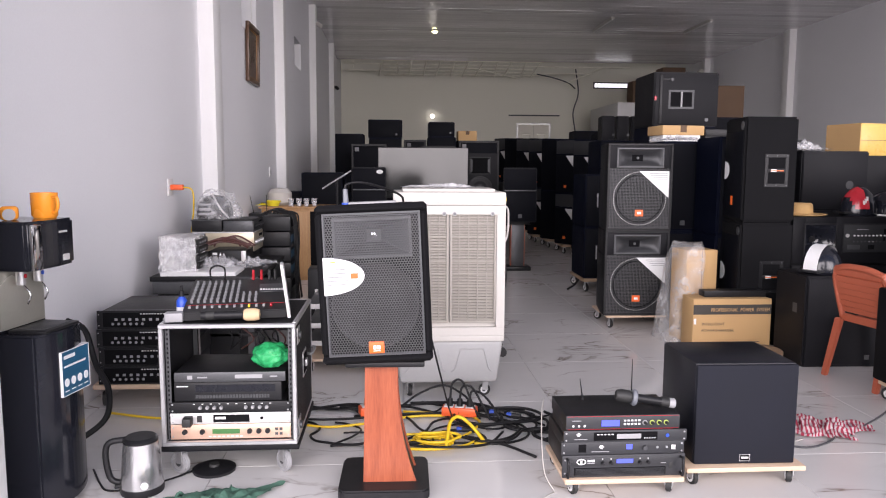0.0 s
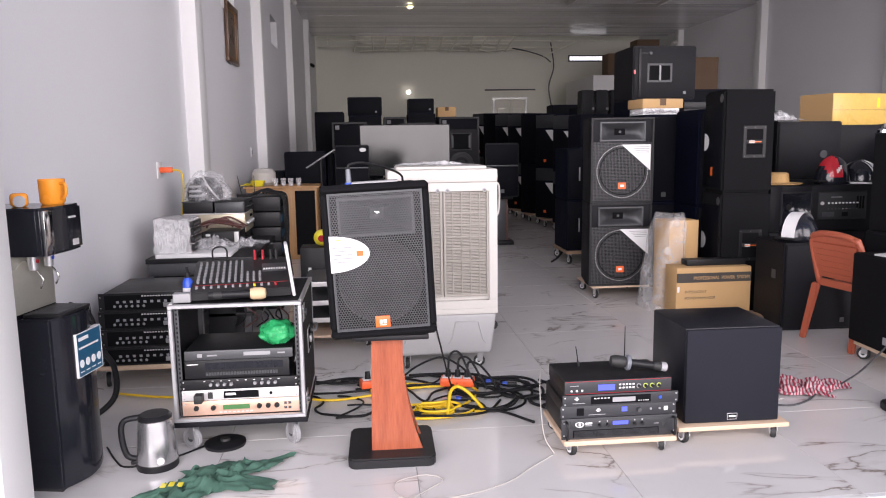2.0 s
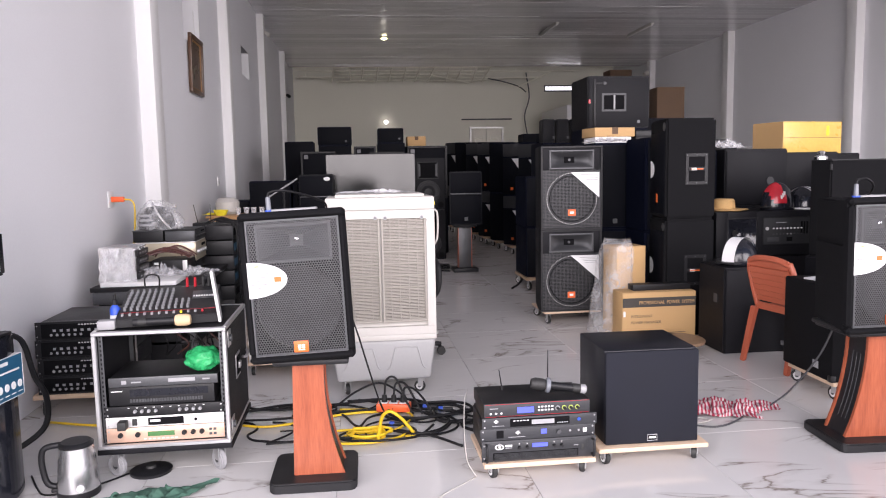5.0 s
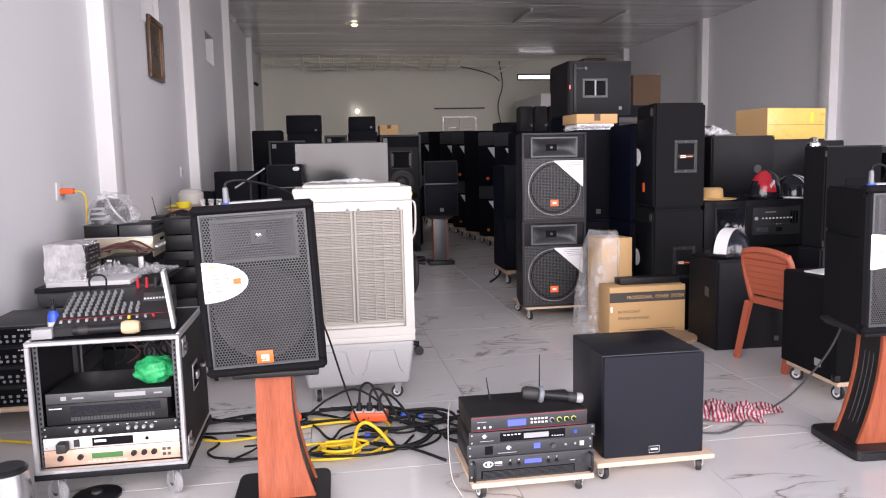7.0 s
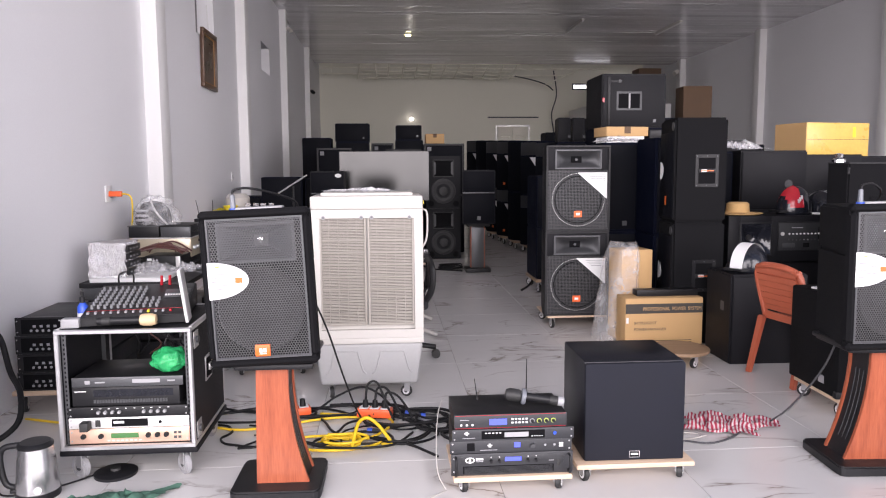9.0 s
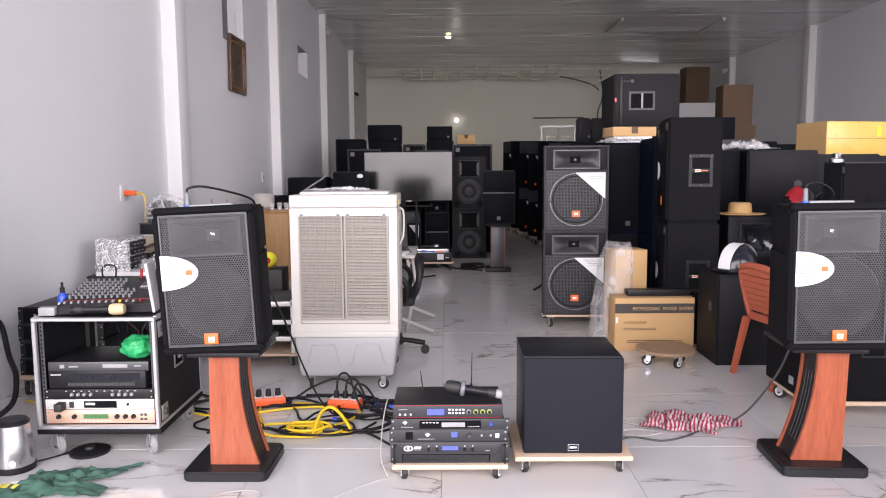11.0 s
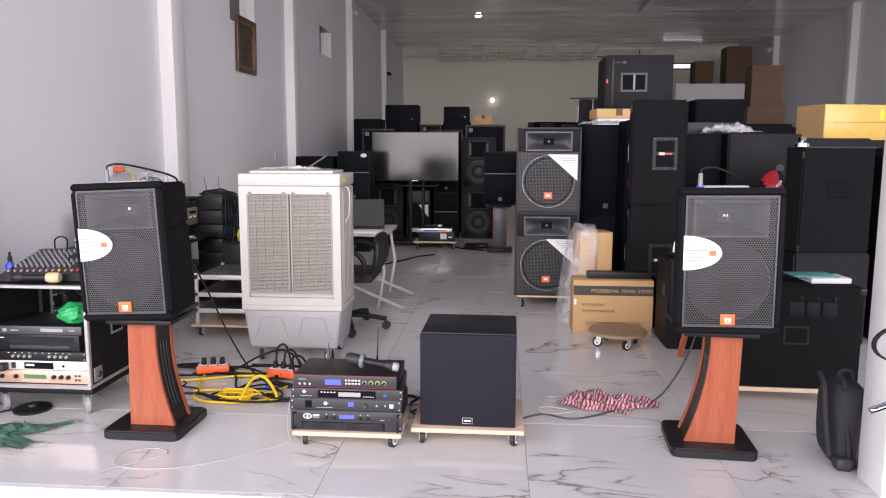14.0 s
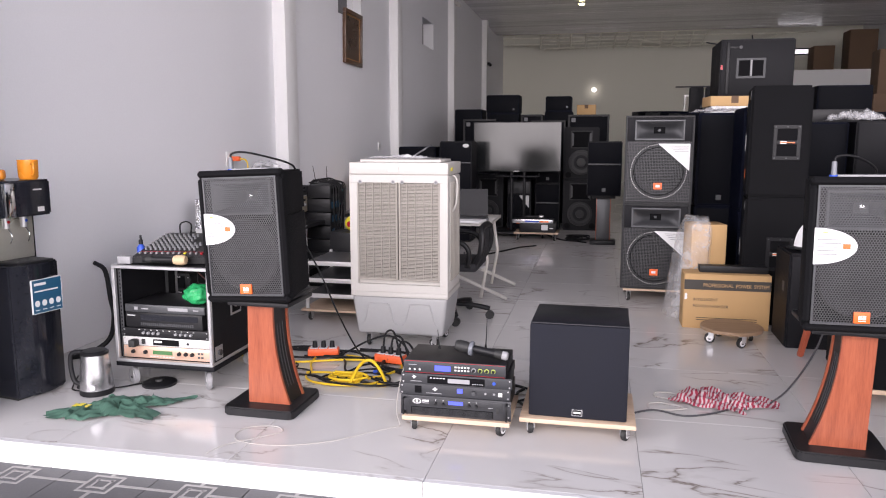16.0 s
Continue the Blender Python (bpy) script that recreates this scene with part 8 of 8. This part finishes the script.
for pts in ([(0.95, 3.08), (0.80, 3.16), (0.66, 3.30), (0.70, 3.48), (0.55, 3.60), (0.30, 3.58), (0.05, 3.75), (-0.3, 3.72), (-0.55, 3.85)],
            [(0.62, 3.05), (0.50, 3.20), (0.35, 3.30), (0.15, 3.38), (0.05, 3.60), (-0.2, 3.80), (-0.5, 3.7)],
            [(1.15, 3.06), (1.05, 3.20), (0.85, 3.30), (0.60, 3.40), (0.40, 3.66), (0.15, 3.82)],
            [(1.10, 3.10), (1.20, 3.24), (1.06, 3.34), (0.90, 3.22), (0.98, 3.08)]):
    floor_cable(pts, 0.0065, CABLE, "black cable trailing across the floor", 0.004)
floor_cable([(0.75, 8.55), (0.62, 8.42), (0.55, 8.33), (0.43, 8.05), (0.30, 7.80), (0.14, 7.45), (0.04, 7.62), (0.00, 7.80)], 0.009, CABLE, "black cable trailing from a small trolley")
floor_cable([(0.74, 9.80), (0.88, 9.45), (1.03, 9.15), (1.20, 9.05), (1.34, 8.95)], 0.009, CABLE, "black cable lying near a stored speaker stand")
loops(1.18, 9.25, 0.16, 0.14, 2.6, 0.010, CABLE, "coiled black cable beside a stored speaker stand", 7.0, 0.03)
floor_cable([(1.62, 3.06), (1.75, 3.15), (1.88, 3.10), (2.02, 3.16), (2.18, 3.30), (2.30, 3.34)], 0.0048, GCABLE, "dark grey cable running to a loudspeaker", 0.0)
solid("speaker_lead", tube([(2.30, 3.34, 0.008), (2.36, 3.25, 0.12), (2.42, 3.10, 0.35), (2.45, 3.00, 0.60)], 0.0046, 8, 6), GCABLE, "dark grey lead rising to a loudspeaker", "cable")
solid("speaker_lead", tube([(0.05, 3.00, 0.82), (0.10, 3.02, 0.72), (0.15, 3.06, 0.58), (0.20, 3.14, 0.38), (0.25, 3.26, 0.18), (0.29, 3.40, 0.05), (0.31, 3.5, 0.012)], 0.0042, 8, 6), CABLE, "black lead hanging from a loudspeaker to the floor", "cable")
floor_cable([(0.63, 2.72), (0.50, 2.60), (0.40, 2.50), (0.25, 2.42), (0.10, 2.395), (-0.02, 2.43), (-0.03, 2.54), (0.08, 2.59), (0.15, 2.54), (0.08, 2.46), (-0.02, 2.36), (-0.06, 2.26)], 0.0019, WIRE, "thin white wire looped on the floor")
solid("white_lead", tube([(0.64, 3.00, 0.29), (0.615, 2.92, 0.26), (0.60, 2.84, 0.17), (0.60, 2.77, 0.06), (0.63, 2.72, 0.004)], 0.0024, 8, 6), WIRE, "thin white lead hanging beside rack units", "cable")
for k, (cx, cy) in enumerate(((1.80, 3.20), (1.83, 3.36))):
    loops(cx, cy, 0.09, 0.05, 1.2, 0.003, WIRE, "thin white wire loop on the floor", 6.0 + k, 0.01)


def power_strip(at):
    p = thing("power_strip", at, "orange power strip with plugged leads on the floor", "power strip", "power strips")
    part("body", box(-0.09, 0.09, -0.035, 0.035, 0, 0.045, 0.008), ORPLUG, p)
    for x in (-0.055, 0.0, 0.055):
        part("socket_plate", box(x - 0.024, x + 0.024, -0.027, 0.027, 0.045, 0.048, 0.002), PAPER, p, "white socket plate")
    for x in (-0.05, 0.0, 0.05):
        part("plug", rod((x, 0, 0.046), (x, 0.005, 0.085), 0.016, 0.013, 12, 0.002), CABLE, p)
    return p


power_strip(pose(-0.087, 3.645, 0.014, 0, 0, 14))
p2 = power_strip(pose(0.335, 3.60, 0.014, 0, 0, -12))
for k in range(3):
    x = -0.05 + 0.05 * k
    part("lead", tube([(x, 0.005, 0.08), (x + 0.01, 0.02, 0.16 - 0.02 * k), (x + 0.06, 0.02, 0.17 - 0.03 * k), (x + 0.12, -0.02, 0.06), (x + 0.16, -0.05, 0.0)], 0.006), CABLE, p2)

# ---- floor tiles and street paving ----
TS, GAP = 0.80, 0.0018
tile_mesh = finish("tile", box(GAP / 2, TS - GAP / 2, GAP / 2, TS - GAP / 2, -0.010, 0.0, 0.0012, 1), TILE, False)
ix0, iy1 = -4, 27
nearest, rest = [], []
for i in range(ix0, 11):
    for j in range(0, iy1):
        x, y = 0.055 + TS * i, YF + 0.02 + TS * j
        if x < XL - 0.9 or x > XR:
            continue
        (nearest if (y < 17.5 and x < 7.3) else rest).append((x, y))
for x, y in nearest[:300]:
    t = new("tile", tile_mesh)
    t.parent = floor
    t.location = (x, y, 0)
far_tiles = bmesh.new()
for x, y in rest + nearest[300:]:
    box(x + GAP / 2, x + TS - GAP / 2, y + GAP / 2, y + TS - GAP / 2, -0.010, 0.0, bm=far_tiles)
ft = part("far_tiles", far_tiles, TILE, floor)
tagged(ft, kind="stuff")
edge_mesh = finish("edge_tile", box(GAP / 2, TS - GAP / 2, -0.012, 0.018, STREETZ - 0.004, 0.001, 0.002, 1), STEP, False)
for i in range(-3, 12):
    t = new("edge_tile", edge_mesh)
    t.parent = floor
    t.location = (0.055 + TS * i, YF, 0)
PS = 0.40
slab_mesh = finish("paving_slab", box(0.002, PS - 0.002, 0.002, PS - 0.002, -0.006, 0.0, 0.001, 1), STREET, False)
inl = ring_xz(0.13, 0.27, 0.13, 0.27, 0.012, 0.0, 0.0012)
ring_xz(0.165, 0.235, 0.165, 0.235, 0.010, 0.0, 0.0012, inl)
for k in range(4):
    a = math.pi / 4 + k * math.pi / 2
    box(0.2 + 0.045 * math.cos(a) - 0.008, 0.2 + 0.045 * math.cos(a) + 0.008, 0.0, 0.0012, 0.2 + 0.045 * math.sin(a) - 0.008, 0.2 + 0.045 * math.sin(a) + 0.008, bm=inl)
box(0.0, 0.13, 0, 0.0012, 0.192, 0.208, bm=inl)
box(0.27, 0.4, 0, 0.0012, 0.192, 0.208, bm=inl)
box(0.192, 0.208, 0, 0.0012, 0.0, 0.13, bm=inl)
box(0.192, 0.208, 0, 0.0012, 0.27, 0.4, bm=inl)
bmesh.ops.transform(inl, matrix=pose(0, PS, 0.0016, -90, 0, 0) @ Matrix.Scale(-1, 4, (0, 0, 1)), verts=inl.verts)
bmesh.ops.recalc_face_normals(inl, faces=inl.faces)
inlay_mesh = finish("inlay", inl, INLAY, False)
for i in range(-6, 14):
    for j in range(1, 9):
        sl = new("paving_slab", slab_mesh)
        sl.parent = ground
        sl.location = (-0.24 + PS * i, YF - 0.014 - PS * j + 0.11, STREETZ)
        il = new("inlay", inlay_mesh)
        il.parent = sl
        il.location = (0, 0, 0)
